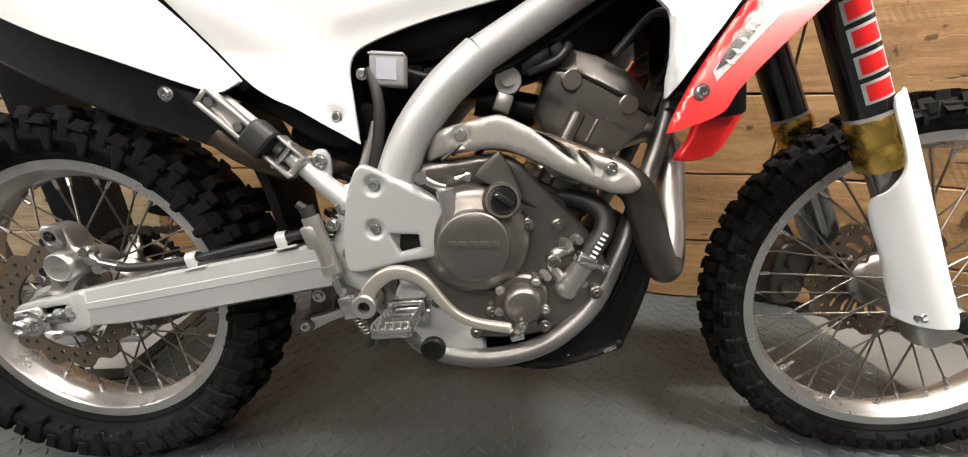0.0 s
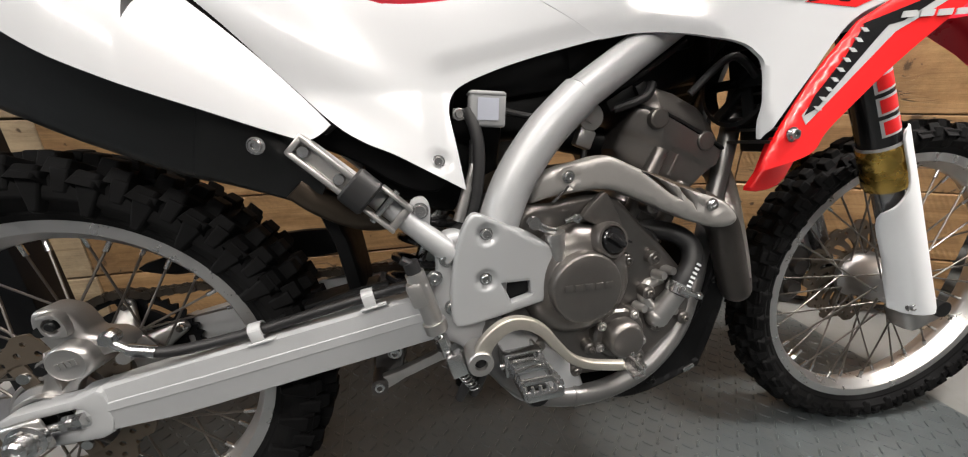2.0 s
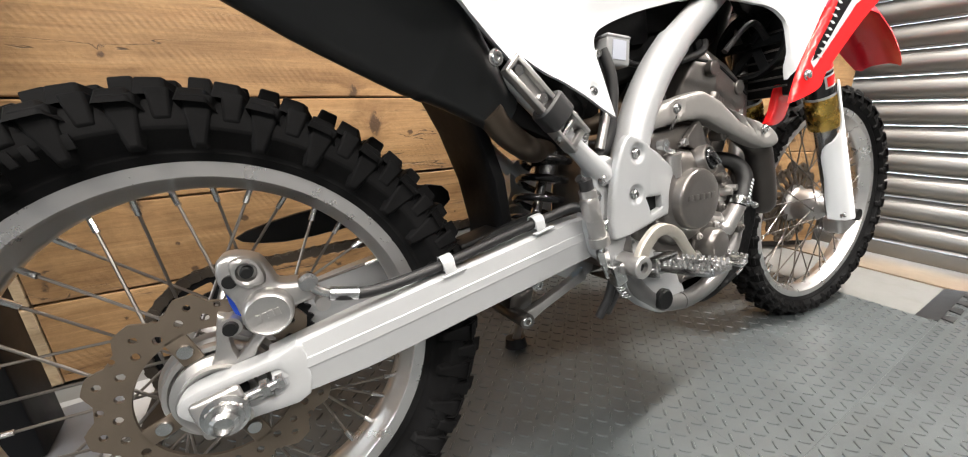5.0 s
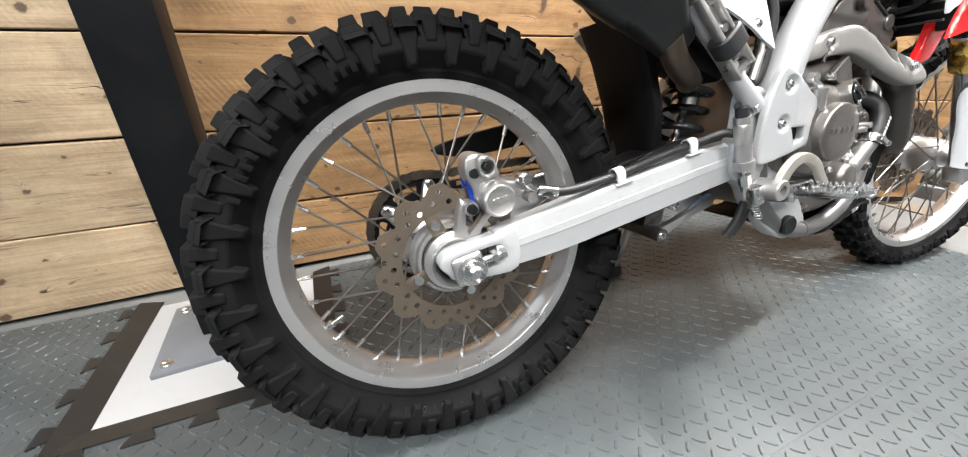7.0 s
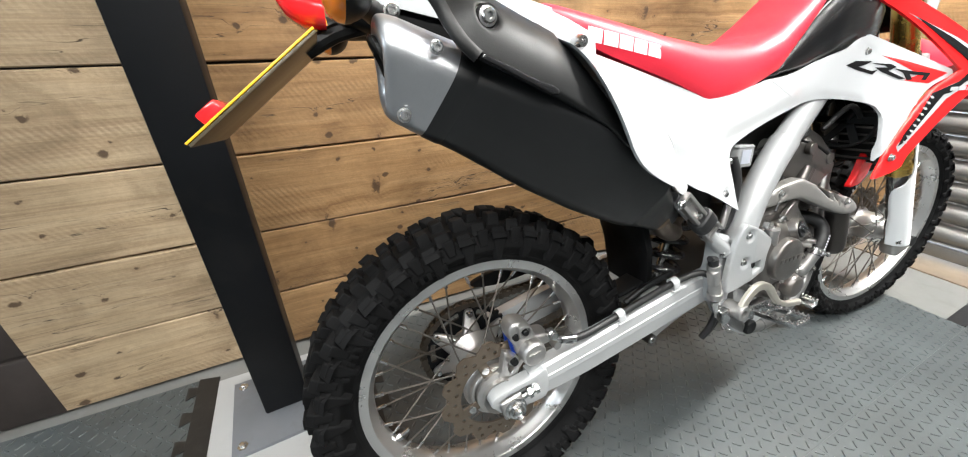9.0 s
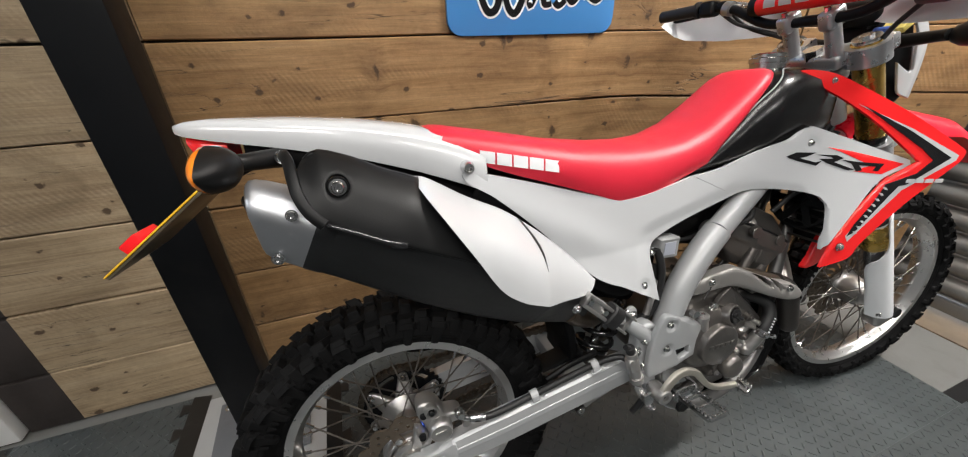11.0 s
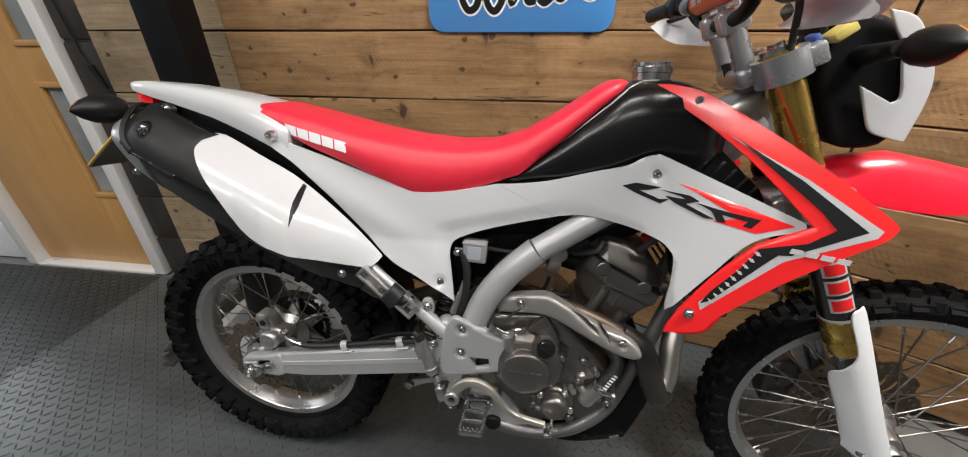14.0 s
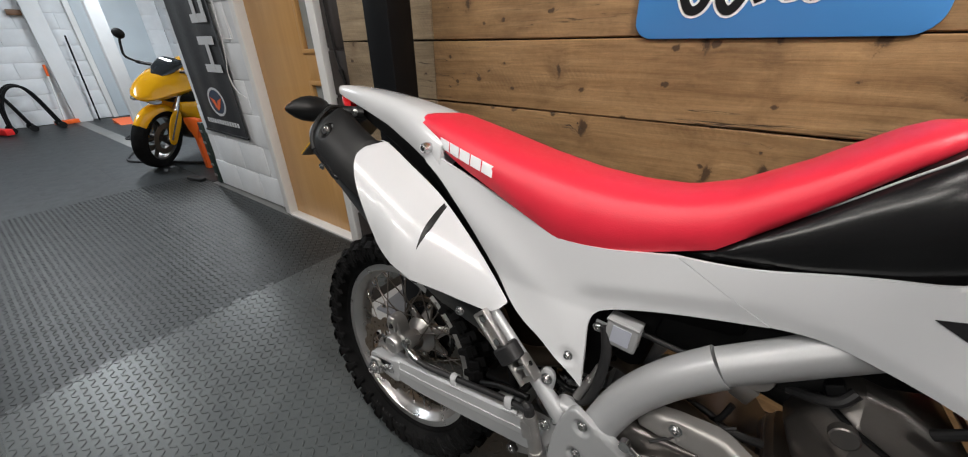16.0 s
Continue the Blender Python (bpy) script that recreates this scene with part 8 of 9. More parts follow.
rod(bm, on_fork(0.85, 0, -0.035), on_fork(0.872, 0, -0.035), 0.019, seg=6)
part("stem_nut", bm, STEEL, bike, xf=FR)
for s in (-1, 1):
    bm = B()
    rod(bm, (1.030, s * 0.047, 1.055), (0.998, s * 0.047, 1.118), 0.016, 0.015, seg=20)
    box(bm, (0.992, s * 0.047, 1.130), (0.046, 0.030, 0.040), (0, -27, 0), 0.008, 3)
    ris = part("bar_riser", bm, POLISHED, bike, "cast alloy bar clamp", xf=FR)
    for dx in (-0.014, 0.016):
        bm = B()
        rod(bm, (0.990 + dx, s * 0.047, 1.146 + dx * 0.4), (0.986 + dx, s * 0.047, 1.156 + dx * 0.4), 0.007, seg=8)
        part("bolt", bm, STEEL, ris, xf=FR)
BAR = [(0.925, 0.405, 1.186), (0.955, 0.30, 1.190), (0.975, 0.21, 1.182), (0.988, 0.12, 1.140), (0.990, 0.06, 1.130), (0.990, 0.0, 1.130)]
bm = B()
tube(bm, BAR + [(x, -y, z) for x, y, z in BAR[-2::-1]], 0.011, 14)
bars = part("handlebar", bm, BLACK_STEEL, bike, "black handlebar", smooth=60, xf=FR)
bm = B()
rod(bm, (0.977, 0.115, 1.177), (0.977, -0.115, 1.177), 0.024, seg=24)
pad = part("bar_pad", bm, RED, bike, "red bar pad with plain white print blocks", xf=FR)
for s in (-1, 1):
    bm = B()
    rod(bm, (0.977, s * 0.115, 1.177), (0.977, s * 0.135, 1.177), 0.0242, seg=24)
    part("pad_end", bm, BLACK, pad, xf=FR)
for k in range(5):
    for a0, mm in ((150, SIGN_WHITE), (80, SIGN_WHITE)):
        bm = B()
        cols = []
        for j in range(6):
            a = radians(a0 + j * 11)
            for_y = -0.095 + k * 0.039
            rr = 0.0246
            cols.append((bm.verts.new((0.977 + rr * math.cos(a), for_y, 1.177 + rr * math.sin(a))), bm.verts.new((0.977 + rr * math.cos(a), for_y + 0.030, 1.177 + rr * math.sin(a)))))
        for a_, b_ in zip(cols, cols[1:]):
            bm.faces.new((a_[0], b_[0], b_[1], a_[1]))
        part("print_block", bm, GREY_STRIPE, pad, smooth=60, xf=FR)
for s in (-1, 1):
    bm = B()
    e0, e1_ = Vector((0.922, s * 0.415, 1.186)), Vector((0.953, s * 0.305, 1.190))
    rod(bm, e0, e1_, 0.0165, seg=18)
    rod(bm, e1_, e1_ + (e1_ - e0).normalized() * 0.008, 0.022, seg=18)
    grip = part("grip", bm, CABLE, bike, "black rubber grip", smooth=60, xf=FR)
    bm = B()
    box(bm, (0.964, s * 0.270, 1.189), (0.04, 0.045, 0.04), (0, 0, s * 10), 0.010, 3)
    box(bm, (0.985, s * 0.235, 1.190), (0.05, 0.03, 0.026), (0, 0, s * 10), 0.008, 3)
    part("switch_pod", bm, BLACK, bike, "black switch housing", xf=FR)
    bm = B()
    tube(bm, [(0.99, s * 0.25, 1.187), (1.00, s * 0.30, 1.182), (0.985, s * 0.37, 1.176), (0.965, s * 0.42, 1.172)], 0.006, 10, flat=0.6)
    part("lever", bm, BLACK_STEEL, bike, "black lever", xf=FR)
    # hand guard shell
    bm = B()
    secs = []
    for t in np.linspace(0, 1, 14):
        p = spline([(1.060, s * 0.095, 1.135), (1.085, s * 0.20, 1.150), (1.068, s * 0.31, 1.160), (1.01, s * 0.39, 1.165), (0.945, s * 0.425, 1.178)], 8)
        q = p[min(int(t * (len(p) - 1)), len(p) - 1)]
        hh = float(np.interp(t, [0, 0.2, 0.5, 0.8, 1], [0.018, 0.038, 0.052, 0.046, 0.016]))
        n_ = Vector((1, s * 0.35 * (t - 0.2), 0)).normalized()
        ring = []
        for k in range(9):
            f = -1 + k / 4
            ring.append(q + Vector((0, 0, hh * f)) - n_ * (0.018 * f * f))
        ring += [p_ - n_ * 0.004 for p_ in ring[::-1]]
        secs.append(ring)
    loft(bm, secs)
    part("hand_guard", bm, WHITE_MATT, bike, "white plastic hand guard", smooth=60, xf=FR)
bm = B()
box(bm, (0.985, 0.215, 1.236), (0.012, 0.045, 0.060), (0, -25, 0), 0.005, 3)
disp = part("control_display", bm, BLACK_GLOSS, bike, "small black display with lit icons", xf=FR)
DM = Matrix.Translation((0.985, 0.215, 1.236)) @ pose(0, 0, 0, 0, -25, 0)
for k, (y, z) in enumerate(((-0.010, 0.015), (0.010, 0.015), (-0.010, 0.0), (0.010, 0.0), (0.0, -0.017))):
    bm2 = B()
    box(bm2, (-0.0064, y, z), (0.0008, 0.011 if k < 4 else 0.03, 0.008))
    part("icon", bm2, glow_mat("icon_glow", (0.05, 0.45, 0.9), 1.2), disp, xf=FR @ DM)
for pts in (((0.975, 0.245, 1.18), (0.995, 0.20, 1.145), (1.03, 0.14, 1.12), (1.075, 0.08, 1.09), (1.13, 0.05, 1.04)), ((0.98, 0.23, 1.19), (1.01, 0.18, 1.135), (1.05, 0.10, 1.10), (1.12, 0.03, 1.05)), ((0.98, -0.24, 1.18), (1.03, -0.18, 1.21), (1.09, -0.10, 1.17), (1.13, -0.04, 1.08)), ((0.985, -0.26, 1.185), (1.04, -0.20, 1.235), (1.10, -0.09, 1.22), (1.14, -0.02, 1.10)), ((0.99, -0.23, 1.175), (1.03, -0.17, 1.14), (1.06, -0.11, 1.09), (1.09, -0.06, 1.0)), ((0.98, 0.05, 1.19), (1.03, 0.08, 1.24), (1.09, 0.05, 1.22), (1.13, 0.02, 1.12))):
    bm = B()
    tube(bm, pts, 0.0048, 10)
    part("control_cable", bm, CABLE, bike, "black control cable", smooth=60, xf=FR)
bm = B()
box(bm, (1.035, -0.235, 1.215), (0.06, 0.07, 0.045), (10, 0, 15), 0.008, 3)
part("front_master_cylinder", bm, BLACK, bike, "black front brake reservoir", xf=FR)
for c, sz, rot in (((1.00, -0.20, 1.165), (0.06, 0.05, 0.05), (0, 15, 20)), ((1.03, -0.16, 1.20), (0.05, 0.06, 0.03), (20, 0, 30)), ((1.055, -0.19, 1.17), (0.03, 0.05, 0.05), (0, 30, 10))):
    bm = B()
    box(bm, c, sz, rot, 0.01, 3)
    part("switch_block", bm, BLACK, bike, xf=FR)
for sd in (-1, 1):
    bm = B()
    rod(bm, (0.970, sd * 0.222, 1.184), (0.974, sd * 0.204, 1.180), 0.0175, seg=20)
    box(bm, (0.992, sd * 0.214, 1.184), (0.026, 0.016, 0.016), (0, 0, 0), 0.004)
    perch = part("lever_perch", bm, ALLOY, bike, "cast lever perch clamped to the bar", xf=FR)
    bm = B()
    rod(bm, (1.004, sd * 0.214, 1.184), (1.012, sd * 0.190, 1.180), 0.0062, seg=12)
    rod(bm, (1.0065, sd * 0.2065, 1.1828), (1.0085, sd * 0.2005, 1.1818), 0.0090, seg=12)
    part("cable_adjuster", bm, STEEL, perch, xf=FR)
    bm = B()
    rod(bm, (0.962, sd * 0.2945, 1.1895), (0.966, sd * 0.2865, 1.1890), 0.0200, seg=20)
    part("grip_collar", bm, BLACK_GLOSS, bike, xf=FR)
# instrument pod, headlight mask and indicators
bm = B()
panel(bm, rounded([(1.128, 1.06), (1.15, 1.0), (1.188, 0.942), (1.250, 0.945), (1.262, 0.99), (1.245, 1.06), (1.21, 1.125), (1.146, 1.135)], 4), -0.058, 0.116, 0.012, 0.02)
part("instrument_pod", bm, BLACK_DEEP, bike, "black instrument and lamp housing", xf=FR)
bm = B()
box(bm, (1.115, 0, 1.14), (0.03, 0.11, 0.06), (0, -40, 0), 0.012, 3)
dial = part("instrument_dial", bm, BLACK, bike, "black instrument display", xf=FR)
bm = B()
box(bm, (1.103, -0.075, 1.098), (0.010, 0.030, 0.022), (0, -40, 0), 0.003)
part("key_tag", bm, surface("blue_key_tag", (0.05, 0.10, 0.35), 0.35, vary=0.1, grain=0.05, scale=60), bike, "blue and yellow key tag", xf=FR)
bm = B()
box(bm, (1.128, -0.080, 1.108), (0.030, 0.045, 0.014), (0, -40, 0), 0.003)
part("key_tag", bm, surface("yellow_key_tag", (0.55, 0.45, 0.12), 0.4, vary=0.1, grain=0.05, scale=60), bike, xf=FR)
bm = B()
loft(bm, [super_ring((x, 0, z), (0, 1, 0), (0.5, 0, 0.87), a, b_, 2.6, 24) for x, z, a, b_ in ((0.995, 0.975, 0.030, 0.020), (1.015, 0.985, 0.042, 0.034), (1.05, 0.998, 0.048, 0.044), (1.085, 1.00, 0.044, 0.044))])
part("head_casting", bm, ALLOY, bike, "cast alloy steering head shell", smooth=50)
MASK = [(1.186, 1.036), (1.204, 0.998), (1.221, 0.968), (1.253, 0.957), (1.277, 0.952), (1.284, 1.012), (1.277, 1.056), (1.250, 1.096), (1.222, 1.130), (1.186, 1.140), (1.203, 1.114), (1.221, 1.090), (1.228, 1.065), (1.242, 1.022), (1.234, 1.012)]
for s in (-1, 1):
    bm = B()
    panel(bm, rounded(MASK, 4, (0, 3, 4, 9, 14)), lambda x, z: -0.070 + 0.35 * max(0.0, x - 1.25), 0.005, 0.002, 0.012)
    if s > 0:
        mirrored(bm)
    part("headlight_mask", bm, WHITE, bike, "white headlight mask", smooth=50, xf=FR)
bm = B()
box(bm, (1.262, 0, 1.035), (0.035, 0.10, 0.12), (0, -15, 0), 0.02, 3)
part("headlight", bm, surface("headlight_glass", (0.55, 0.57, 0.6), 0.08, 0.5, vary=0.05, grain=0, scale=20), bike, "clear headlight lens", xf=FR)
for s in (-1, 1):
    indicator((1.185, s * 0.185, 1.086), (1.175, s * 0.06, 1.078), False, FR, s, 0.86)
# front mudguard
FD = [(1.165, 0.885, 0.040, 0.030), (1.23, 0.918, 0.056, 0.060), (1.30, 0.929, 0.062, 0.085), (1.37, 0.917, 0.066, 0.075), (1.44, 0.902, 0.067, 0.050), (1.52, 0.885, 0.068, 0.040), (1.60, 0.845, 0.066, 0.036), (1.67, 0.796, 0.062, 0.030), (1.73, 0.748, 0.052, 0.022), (1.742, 0.738, 0.044, 0.012)]
fk = np.array(FD)
bm = B()
secs = []
for u in np.linspace(1.165, 1.742, 30):
    top, hw, dr = (float(np.interp(u, fk[:, 0], fk[:, k])) for k in (1, 2, 3))
    ring = []
    for k in range(13):
        f = -1 + k / 6
        ring.append(Vector((u, f * hw, top - dr * abs(f) ** 3)))
    ring += [p_ - Vector((0, 0, 0.0035)) for p_ in ring[::-1]]
    secs.append(ring)
loft(bm, secs)
part("front_mudguard", bm, RED_THIN, bike, "glossy red front mudguard", smooth=55, xf=FR)

# ---- banner, wiring and cord on the walls ----
ban = thing("banner", pose(-2.95, 0.655, 0), "hanging black banner with pale block print and a round emblem", "banner")
bm = B()
secs = []
for k in range(19):
    x = 0.68 * k / 18
    y = -0.006 + 0.004 * math.sin(k * 0.9)
    secs.append([(x, y, 0.495), (x, y, 1.4), (x, y, 2.35), (x, y + 0.003, 2.35), (x, y + 0.003, 1.4), (x, y + 0.003, 0.495)])
loft(bm, secs)
part("cloth", bm, BANNER, ban, smooth=60)
bm = B()
rod(bm, (-0.01, -0.006, 0.492), (0.69, -0.006, 0.492), 0.008, seg=10)
part("weight_rod", bm, BLACK_STEEL, ban)
for k in range(4):
    bm = B()
    z = 0.93 + k * 0.30
    for i, a in enumerate(((0.38, 0.62, z, z + 0.05), (0.38, 0.62, z + 0.17, z + 0.22), (0.48, 0.53, z, z + 0.22)) if k % 2 == 0 else ((0.38, 0.62, z, z + 0.05), (0.38, 0.62, z + 0.15, z + 0.20), (0.57, 0.62, z, z + 0.20), (0.44, 0.49, z, z + 0.2))):
        box(bm, ((a[0] + a[1]) / 2, -0.0125 - 0.0007 * i, (a[2] + a[3]) / 2), (a[1] - a[0], 0.002, a[3] - a[2]))
    part("print_block", bm, BANNER_GREY, ban)
bm = B()
panel(bm, circle(0.36, 0.725, 0.135, 36, 0.10), -0.0125, 0.002, 0, 0, holes=[circle(0.36, 0.725, 0.115, 36, 0.084)])
part("emblem_ring", bm, BANNER_GREY, ban)
bm = B()
panel(bm, circle(0.36, 0.725, 0.112, 36, 0.082), -0.0115, 0.001, 0, 0)
part("emblem_field", bm, surface("emblem_navy", (0.03, 0.05, 0.09), 0.5, vary=0.1, grain=0.1, scale=60), ban)
bm = B()
panel(bm, [(0.27, 0.755), (0.34, 0.735), (0.36, 0.70), (0.38, 0.735), (0.45, 0.755), (0.40, 0.69), (0.36, 0.665), (0.32, 0.69)], -0.0135, 0.001, 0, 0)
part("emblem_wings", bm, ORANGE, ban)
for k in range(13):
    bm = B()
    box(bm, (0.11 + k * 0.041, -0.0125, 0.578), (0.028, 0.002, 0.032))
    part("print_bar", bm, BANNER_GREY, ban)
wire = thing("wall_cable", pose(0, 0, 0), "thin white cable hanging loose on the block wall", "cable")
bm = B()
tube(bm, [(-2.22, 0.655, 2.3), (-2.20, 0.653, 1.6), (-2.22, 0.65, 1.1), (-2.27, 0.648, 0.93), (-2.22, 0.646, 0.83), (-2.10, 0.645, 0.785)], 0.0035, 8)
part("lead", bm, FRAME_WHITE, wire, smooth=80)
bm = B()
tube(bm, [(-2.20, 0.653, 1.135), (-2.10, 0.652, 1.13), (-2.07, 0.652, 1.14), (-2.09, 0.652, 1.25)], 0.0035, 8)
part("lead", bm, FRAME_WHITE, wire, smooth=80)
cord = thing("pull_cord", pose(-1.09, 0.652, 0), "dark pull cord with a black toggle on the pier", "cord")
bm = B()
tube(bm, [(0.0, 0, 1.9), (0.01, -0.004, 1.4), (0.03, -0.004, 1.1), (0.055, -0.003, 0.98)], 0.004, 8)
part("cord", bm, CABLE, cord, smooth=80)
bm = B()
rod(bm, (0.055, -0.003, 0.985), (0.085, -0.003, 0.90), 0.011, 0.006, seg=10)
part("toggle", bm, BLACK, cord)

# ---- far end of the room ----
fd = thing("door_2", pose(-8.44, 1.18, 0, 0, 0, 90), "pale grey flush double door in the far wall", "door", "", "structure")
bm = B()
box(bm, (0.42, -0.02, 1.02), (0.84, 0.05, 2.04), bevel=0.006)
part("leaf", bm, PANEL_GREY, fd)
bm = B()
box(bm, (-0.04, -0.03, 1.06), (0.07, 0.08, 2.12), bevel=0.006)
part("jamb", bm, FRAME_WHITE, fd)
pil = thing("wall_column", pose(-6.35, 0.93, 0), "white painted square column", "column", "", "structure")
bm = B()
box(bm, (0, 0.06, 1.3), (0.12, 0.14, 2.6), bevel=0.006)
part("shaft", bm, WALL_PAINT, pil)
pil2 = thing("wall_column_2", pose(-8.33, 0.70, 0), "white boxed pipe casing on the far wall", "column", "", "structure")
bm = B()
box(bm, (0, 0.03, 1.3), (0.12, 0.20, 2.6), bevel=0.006)
part("casing", bm, WALL_PAINT, pil2)
pole = thing("leaning_pole", pose(-8.26, 0.9, 0), "thin dark pole leaning on the far wall", "pole")
bm = B()
rod(bm, (0, 0, 0), (-0.06, 0.06, 1.25), 0.012, seg=10)
part("rod", bm, BLACK_STEEL, pole)


def hoop_stand(y, label):
    t = thing("paddock_stand", pose(-8.05, y, -0.004), label, "stand", "paddock stands")
    for dx in (-0.14, 0.14):
        bm = B()
        tube(bm, [(dx, -0.27, 0.05), (dx, -0.25, 0.33), (dx, -0.15, 0.56), (dx, -0.02, 0.62), (dx, 0.10, 0.50), (dx, 0.24, 0.05)], 0.019, 12)
        part("hoop", bm, BLACK_STEEL, t, smooth=80)
    for yy in (-0.27, 0.24):
        bm = B()
        rod(bm, (-0.17, yy, 0.045), (0.17, yy, 0.045), 0.016, seg=10)
        foot = part("crossbar", bm, BLACK_STEEL, t)
        for dx in (-0.16, 0.16):
            bm = B()
            lathe(bm, [(0, -0.02), (0.045, -0.02), (0.045, 0.02), (0, 0.02)], (dx, yy, 0.046), 16, axis="X")
            part("castor", bm, BLACK, t)


hoop_stand(0.18, "black tubular paddock stand on the floor")
hoop_stand(-0.12, "black tubular paddock stand leaning among others")
jack = thing("trolley_jack", pose(-7.9, -0.22, -0.004), "red trolley jack by the far wall", "jack")
bm = B()
box(bm, (0, 0, 0.06), (0.5, 0.09, 0.08), (0, 0, 20), 0.01)
part("chassis", bm, TRIM_RED, jack)
bm = B()
rod(bm, (0.05, 0, 0.08), (-0.25, -0.02, 0.62), 0.02, seg=10)
part("handle", bm, TRIM_RED, jack)
broom = thing("broom", pose(-8.32, 0.5, -0.004), "broom with an orange grip and an orange head", "broom")
bm = B()
rod(bm, (0.06, 0.0, 0.05), (-0.03, 0.075, 0.72), 0.011, seg=10)
part("stick", bm, FRAME_WHITE, broom)
bm = B()
rod(bm, (-0.03, 0.075, 0.70), (-0.045, 0.087, 0.86), 0.017, seg=10)
part("grip", bm, ORANGE, broom)
bm = B()
box(bm, (0.06, 0.02, 0.035), (0.10, 0.28, 0.062), (0, 0, 8), 0.012)
part("head", bm, ORANGE, broom)
junction = thing("wall_heater", pose(-8.43, 0.68, 1.545), "brown wall box high on the far wall", "wall box")
bm = B()
box(bm, (0.03, -0.08, 0), (0.06, 0.24, 0.075), bevel=0.008)
part("case", bm, surface("brown_case", (0.16, 0.08, 0.04), 0.4, vary=0.1, grain=0.1, scale=40), junction)
bm = B()
box(bm, (0.062, 0.0, 0), (0.004, 0.07, 0.05), bevel=0.001)
part("dial", bm, BLACK, junction)
ramp_ = thing("orange_wedge", pose(-7.55, 1.12, -0.004), "orange plastic wheel wedge on the floor", "wedge")
bm = B()
v = [bm.verts.new(p) for p in ((-0.2, -0.16, 0), (0.2, -0.16, 0), (0.2, 0.16, 0), (-0.2, 0.16, 0), (-0.2, -0.16, 0.06), (-0.2, 0.16, 0.06))]
for q in ((0, 1, 2, 3), (0, 4, 5, 3), (1, 4, 5, 2), (0, 1, 4), (3, 2, 5)):
    bm.faces.new([v[i] for i in q])
part("wedge", bm, ORANGE, ramp_)
line = slab("floor_6", -8.4, -4.6, 0.60, 0.74, -0.004, 0.0, FLOOR_PAINT, "worn white line painted along the recess floor")
fc = thing("floor_cable", pose(0, 0, 0), "loose black cable on the floor under the yellow bike", "cable")
bm = B()
tube(bm, [(-5.2, 0.62, 0.008), (-4.95, 0.48, 0.008), (-4.7, 0.40, 0.008), (-4.5, 0.46, 0.008), (-4.3, 0.62, 0.008), (-4.05, 0.74, 0.008), (-3.7, 0.95, 0.008), (-3.2, 1.2, 0.008)], 0.012, 8)
part("lead", bm, CABLE, fc, smooth=80)
bm = B()
tube(bm, [(-6.2, 0.78, 0.008), (-6.0, 0.70, 0.008), (-5.8, 0.80, 0.008), (-5.5, 0.84, 0.008), (-5.0, 0.86, 0.008)], 0.010, 8)
part("lead", bm, CABLE, fc, smooth=80)
lump = thing("door_wedge", pose(-3.35, 0.56, 0.001), "small black rubber wedge on the floor", "wedge")
bm = B()
box(bm, (0, 0, 0.016), (0.16, 0.06, 0.032), (0, 4, 20), 0.01)
part("block", bm, CABLE, lump)
rack = thing("corner_guard", pose(-3.115, 0.70, 0), "dark green slotted guard at the wall corner", "corner guard")
bm = B()
box(bm, (0, 0, 0.26), (0.07, 0.10, 0.52), bevel=0.004)
part("channel", bm, surface("dark_green_steel", (0.02, 0.035, 0.03), 0.5, 0.3, vary=0.2, grain=0.2, scale=40), rack)
for k in range(5):
    bm = B()
    box(bm, (-0.004, -0.052, 0.07 + k * 0.095), (0.05, 0.004, 0.02))
    part("slot", bm, ALLOY, rack)

# ---- yellow sports bike in the recess: x ahead of its front axle ----
sb = thing("sports_motorcycle", pose(-4.18, 0.54, 0, 0, 0, -50) @ pose(0, 0, 0, -16), "glossy yellow faired sports motorcycle parked in the recess", "motorcycle")


def sb_part(name, bm, m_, label="", smooth=45):
    return part(name, bm, m_, sb, label, smooth)


for x in (0.0, -1.40):
    bm = B()
    lathe(bm, [(0.215, -0.05), (0.25, -0.058), (0.285, -0.05), (0.30, -0.025), (0.304, 0), (0.30, 0.025), (0.285, 0.05), (0.25, 0.058), (0.215, 0.05)], (x, 0, 0.304), 48, closed=True)
    w_ = sb_part("tyre", bm, RUBBER, "black road tyre")
    bm = B()
    lathe(bm, [(0.20, -0.04), (0.218, -0.048), (0.218, 0.048), (0.20, 0.04)], (x, 0, 0.304), 48, closed=True)
    for k in range(5):
        a = 2 * math.pi * k / 5
        rod(bm, (x + 0.03 * math.cos(a), 0, 0.304 + 0.03 * math.sin(a)), (x + 0.205 * math.cos(a), 0, 0.304 + 0.205 * math.sin(a)), 0.022, 0.016, seg=8)
    rod(bm, (x, -0.06, 0.304), (x, 0.06, 0.304), 0.035, seg=16)
    sb_part("wheel_rim", bm, ENGINE_DARK, "dark cast wheel")
    for s in (-1, 1):
        bm = B()
        lathe(bm, [(0.10, s * 0.06), (0.155, s * 0.06), (0.155, s * 0.065), (0.10, s * 0.065)], (x, 0, 0.304), 36, closed=True)
        sb_part("brake_disc", bm, DISC)
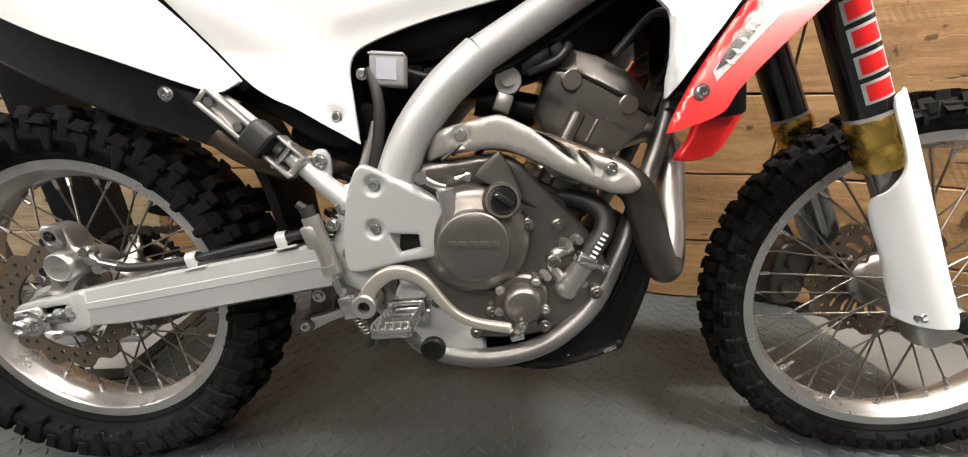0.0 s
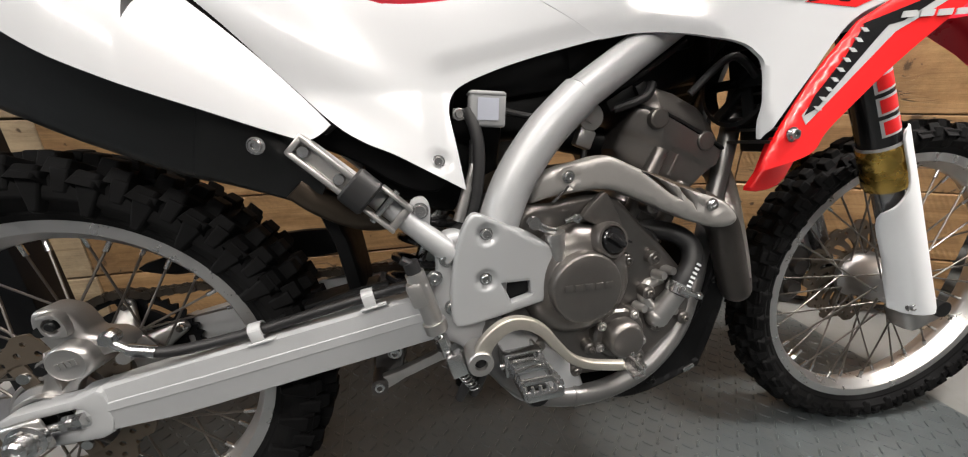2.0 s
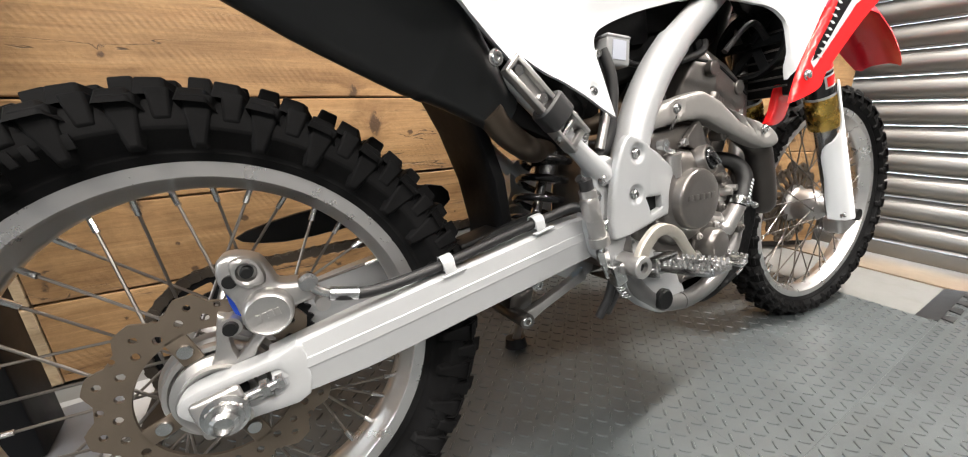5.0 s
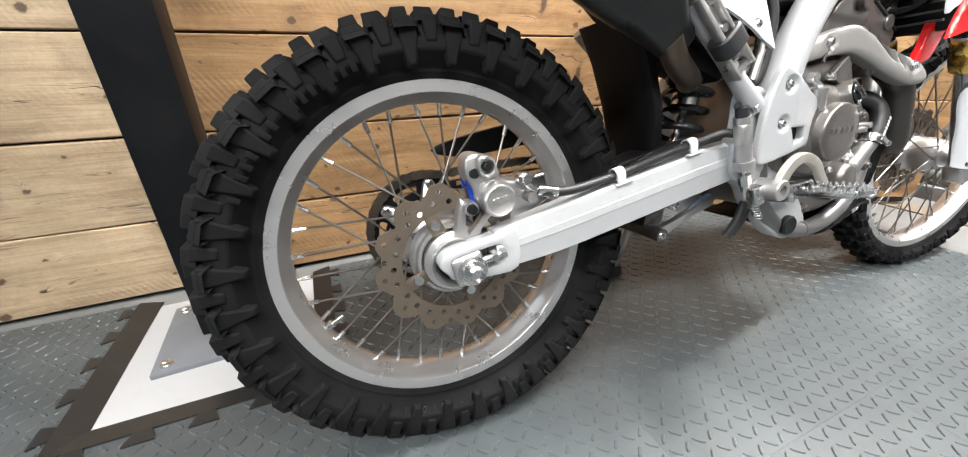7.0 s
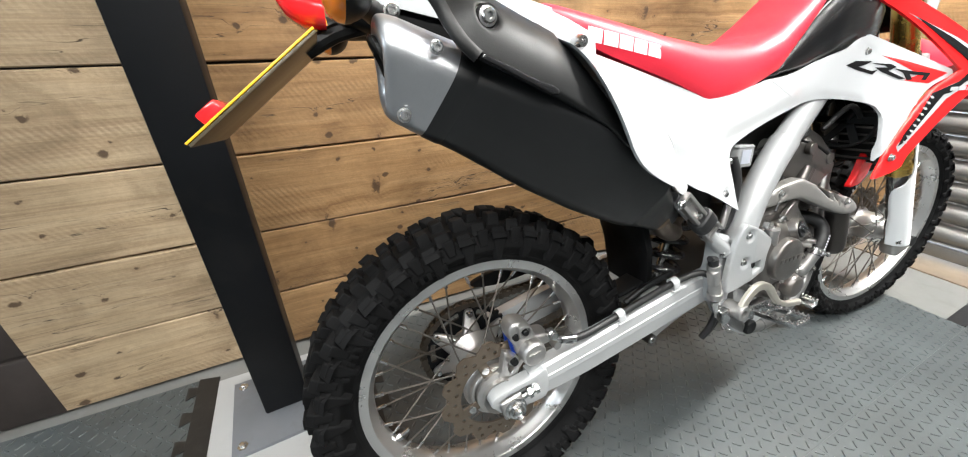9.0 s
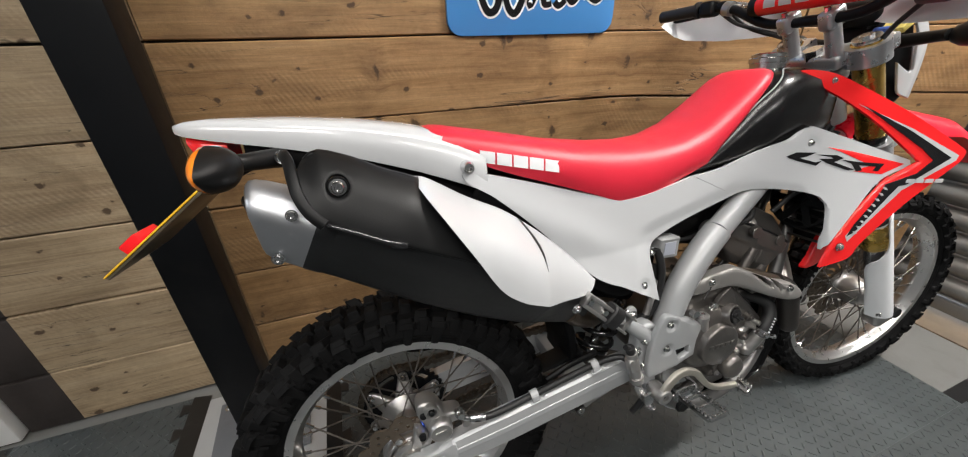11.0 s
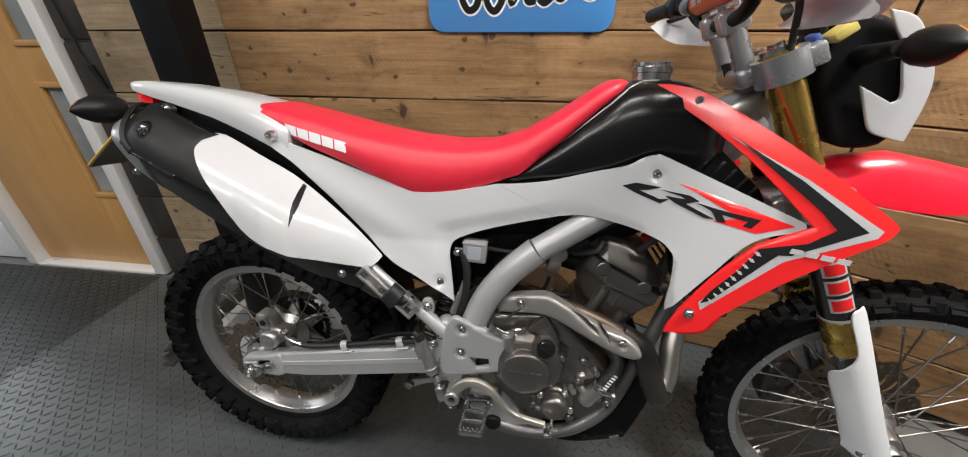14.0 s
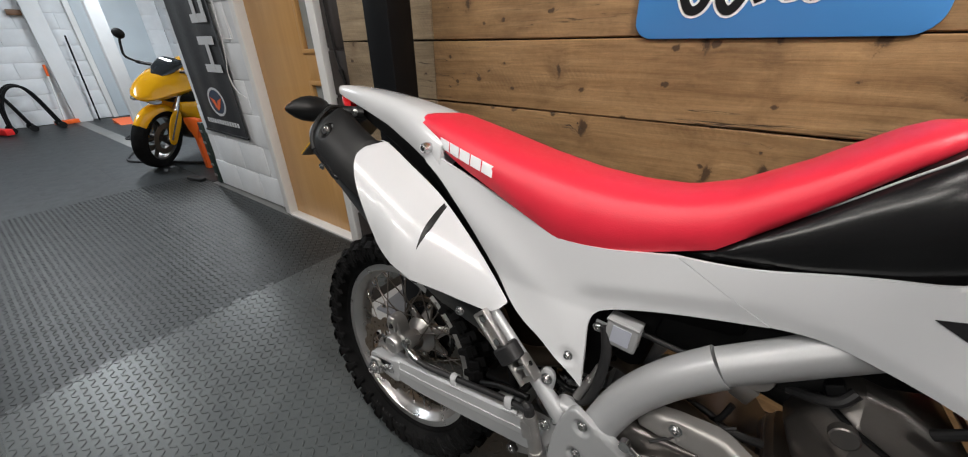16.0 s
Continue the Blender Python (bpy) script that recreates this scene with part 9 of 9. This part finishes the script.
for s in (-1, 1):
    bm = B()
    rod(bm, (0.0, s * 0.10, 0.30), (-0.14, s * 0.10, 0.62), 0.028, seg=16)
    rod(bm, (-0.14, s * 0.10, 0.62), (-0.25, s * 0.10, 0.92), 0.022, seg=16)
    sb_part("fork_leg", bm, STEEL, "bright fork leg")
bm = B()
secs = []
for k in range(11):
    a = radians(32 + 122 * k / 10)
    c = Vector((0.325 * math.cos(a), 0, 0.304 + 0.325 * math.sin(a)))
    n_ = Vector((math.cos(a), 0, math.sin(a)))
    hw = 0.075 - 0.02 * abs(k - 5) / 5
    ring = [c + Vector((0, hw * f, 0)) - n_ * (0.05 * abs(f) ** 2.5) for f in np.linspace(-1, 1, 9)]
    secs.append(ring + [p - n_ * 0.006 for p in ring[::-1]])
loft(bm, secs)
sb_part("front_mudguard", bm, YELLOW, "yellow front mudguard")
for s in (-1, 1):
    bm = B()
    panel(bm, rounded([(0.03, 0.30), (0.0, 0.50), (-0.10, 0.58), (-0.17, 0.50), (-0.10, 0.32), (-0.04, 0.24)], 3), -0.125, 0.01, 0.004, 0.05)
    if s > 0:
        mirrored(bm)
    sb_part("fork_cover", bm, YELLOW, "yellow fork cover")
bm = B()
SBF = [(0.205, 0.705, 0.025, 0.012), (0.17, 0.712, 0.085, 0.036), (0.10, 0.738, 0.135, 0.070), (0.0, 0.772, 0.175, 0.098), (-0.14, 0.805, 0.215, 0.118), (-0.26, 0.822, 0.235, 0.122), (-0.33, 0.826, 0.225, 0.112)]
# creased section: sloped top, sharp flank edge, tucked-in chin
SBC = [(0, 1.0), (0.42, 0.93), (0.72, 0.66), (0.97, 0.10), (1.0, -0.06), (0.93, -0.22), (0.66, -0.72), (0.40, -0.95), (0, -1.0)]
loft(bm, [[Vector((x, a * p, z + b_ * q)) for p, q in SBC] + [Vector((x, -a * p, z + b_ * q)) for p, q in SBC[-2:0:-1]] for x, z, a, b_ in SBF])
sb_part("fairing", bm, YELLOW, "glossy yellow creased front fairing", 34)
bm = B()
loft(bm, [super_ring((x, 0, z), (0, 1, 0), (0, 0, 1), a, b_, 3.0, 24) for x, z, a, b_ in ((-0.14, 0.70, 0.10, 0.06), (-0.30, 0.70, 0.17, 0.14), (-0.55, 0.72, 0.19, 0.16), (-0.80, 0.70, 0.16, 0.14))])
sb_part("inner_duct", bm, BLACK, "black inner duct between the fairings")
bm = B()
loft(bm, [super_ring((x, 0, z), (0, 1, 0), (0, 0, 1), a, b_, 3.4, 28) for x, z, a, b_ in ((-0.17, 0.60, 0.13, 0.05), (-0.30, 0.56, 0.20, 0.11), (-0.48, 0.50, 0.225, 0.18), (-0.72, 0.46, 0.215, 0.20), (-0.92, 0.42, 0.17, 0.15))])
sb_part("side_fairing", bm, YELLOW, "glossy yellow lower side fairing")
bm = B()
loft(bm, [super_ring((x, 0, z), (0, 1, 0), (0.35, 0, 1), a, b_, 2.3, 24) for x, z, a, b_ in ((-0.06, 0.885, 0.05, 0.010), (-0.13, 0.925, 0.095, 0.028), (-0.24, 0.978, 0.115, 0.034), (-0.33, 1.01, 0.11, 0.01))])
sb_part("windscreen", bm, surface("smoked_screen", (0.03, 0.035, 0.04), 0.08, vary=0.1, grain=0, scale=20, coat=0.6), "smoked windscreen")
for s in (-1, 1):
    bm = B()
    ball(bm, (0.125, s * 0.072, 0.688), 0.048, (0.9, 1.25, 0.42), rot=(0, 24, s * 34))
    sb_part("headlight", bm, surface("lamp_glass", (0.4, 0.42, 0.44), 0.08, 0.6, vary=0.1, grain=0, scale=20), "clear headlight")
    bm = B()
    tube(bm, [(-0.12, s * 0.17, 0.95), (-0.08, s * 0.26, 0.98), (-0.10, s * 0.30, 1.06), (-0.11, s * 0.31, 1.12)], 0.010, 10)
    mi = sb_part("mirror", bm, BLACK, "black stalk mirror")
    bm = B()
    ball(bm, (-0.11, s * 0.315, 1.16), 0.055, (0.35, 1, 0.8))
    part("shell", bm, BLACK, mi)
    bm = B()
    rod(bm, (-0.25, s * 0.12, 0.93), (-0.33, s * 0.34, 0.90), 0.017, seg=12)
    sb_part("grip", bm, CABLE, "black grip")
bm = B()
loft(bm, [super_ring((x, 0, z), (0, 1, 0), (0, 0, 1), a, b_, 2.6, 24) for x, z, a, b_ in ((-0.38, 0.90, 0.12, 0.06), (-0.55, 0.93, 0.15, 0.09), (-0.75, 0.88, 0.13, 0.09), (-0.95, 0.80, 0.10, 0.05))])
sb_part("tank", bm, YELLOW, "yellow fuel tank")
bm = B()
loft(bm, [super_ring((x, 0, z), (0, 1, 0), (0, 0, 1), a, b_, 2.6, 24) for x, z, a, b_ in ((-0.92, 0.80, 0.12, 0.05), (-1.15, 0.80, 0.13, 0.05), (-1.40, 0.90, 0.09, 0.05), (-1.65, 0.97, 0.05, 0.02))])
sb_part("tail_unit", bm, YELLOW, "yellow tail and black seat")
bm = B()
box(bm, (-0.55, 0, 0.38), (0.5, 0.3, 0.3), (0, 0, 0), 0.06, 3)
sb_part("engine", bm, ENGINE_DARK, "dark engine")
bm = B()
panel(bm, rounded([(-1.45, 0.28), (-0.95, 0.36), (-0.90, 0.46), (-1.1, 0.43), (-1.45, 0.34)], 3), -0.13, 0.26, 0.006, 0.2)
sb_part("swingarm", bm, ALLOY, "alloy swingarm")
bm = B()
rod(bm, (-0.85, 0.16, 0.30), (-0.92, 0.42, 0.005), 0.014, seg=10)
sb_part("side_stand", bm, BLACK_STEEL)
cone = thing("orange_funnel", pose(-3.70, 0.80, -0.004), "orange plastic funnel standing beside the yellow bike", "funnel")
bm = B()
panel(bm, rounded([(-0.19, 0.47), (0.17, 0.485), (0.12, 0.40), (0.03, 0.30), (0.02, 0.0), (-0.05, 0.0), (-0.06, 0.28), (-0.15, 0.36)], 2), -0.02, 0.04, 0.006, 0.05)
part("shell", bm, ORANGE, cone)
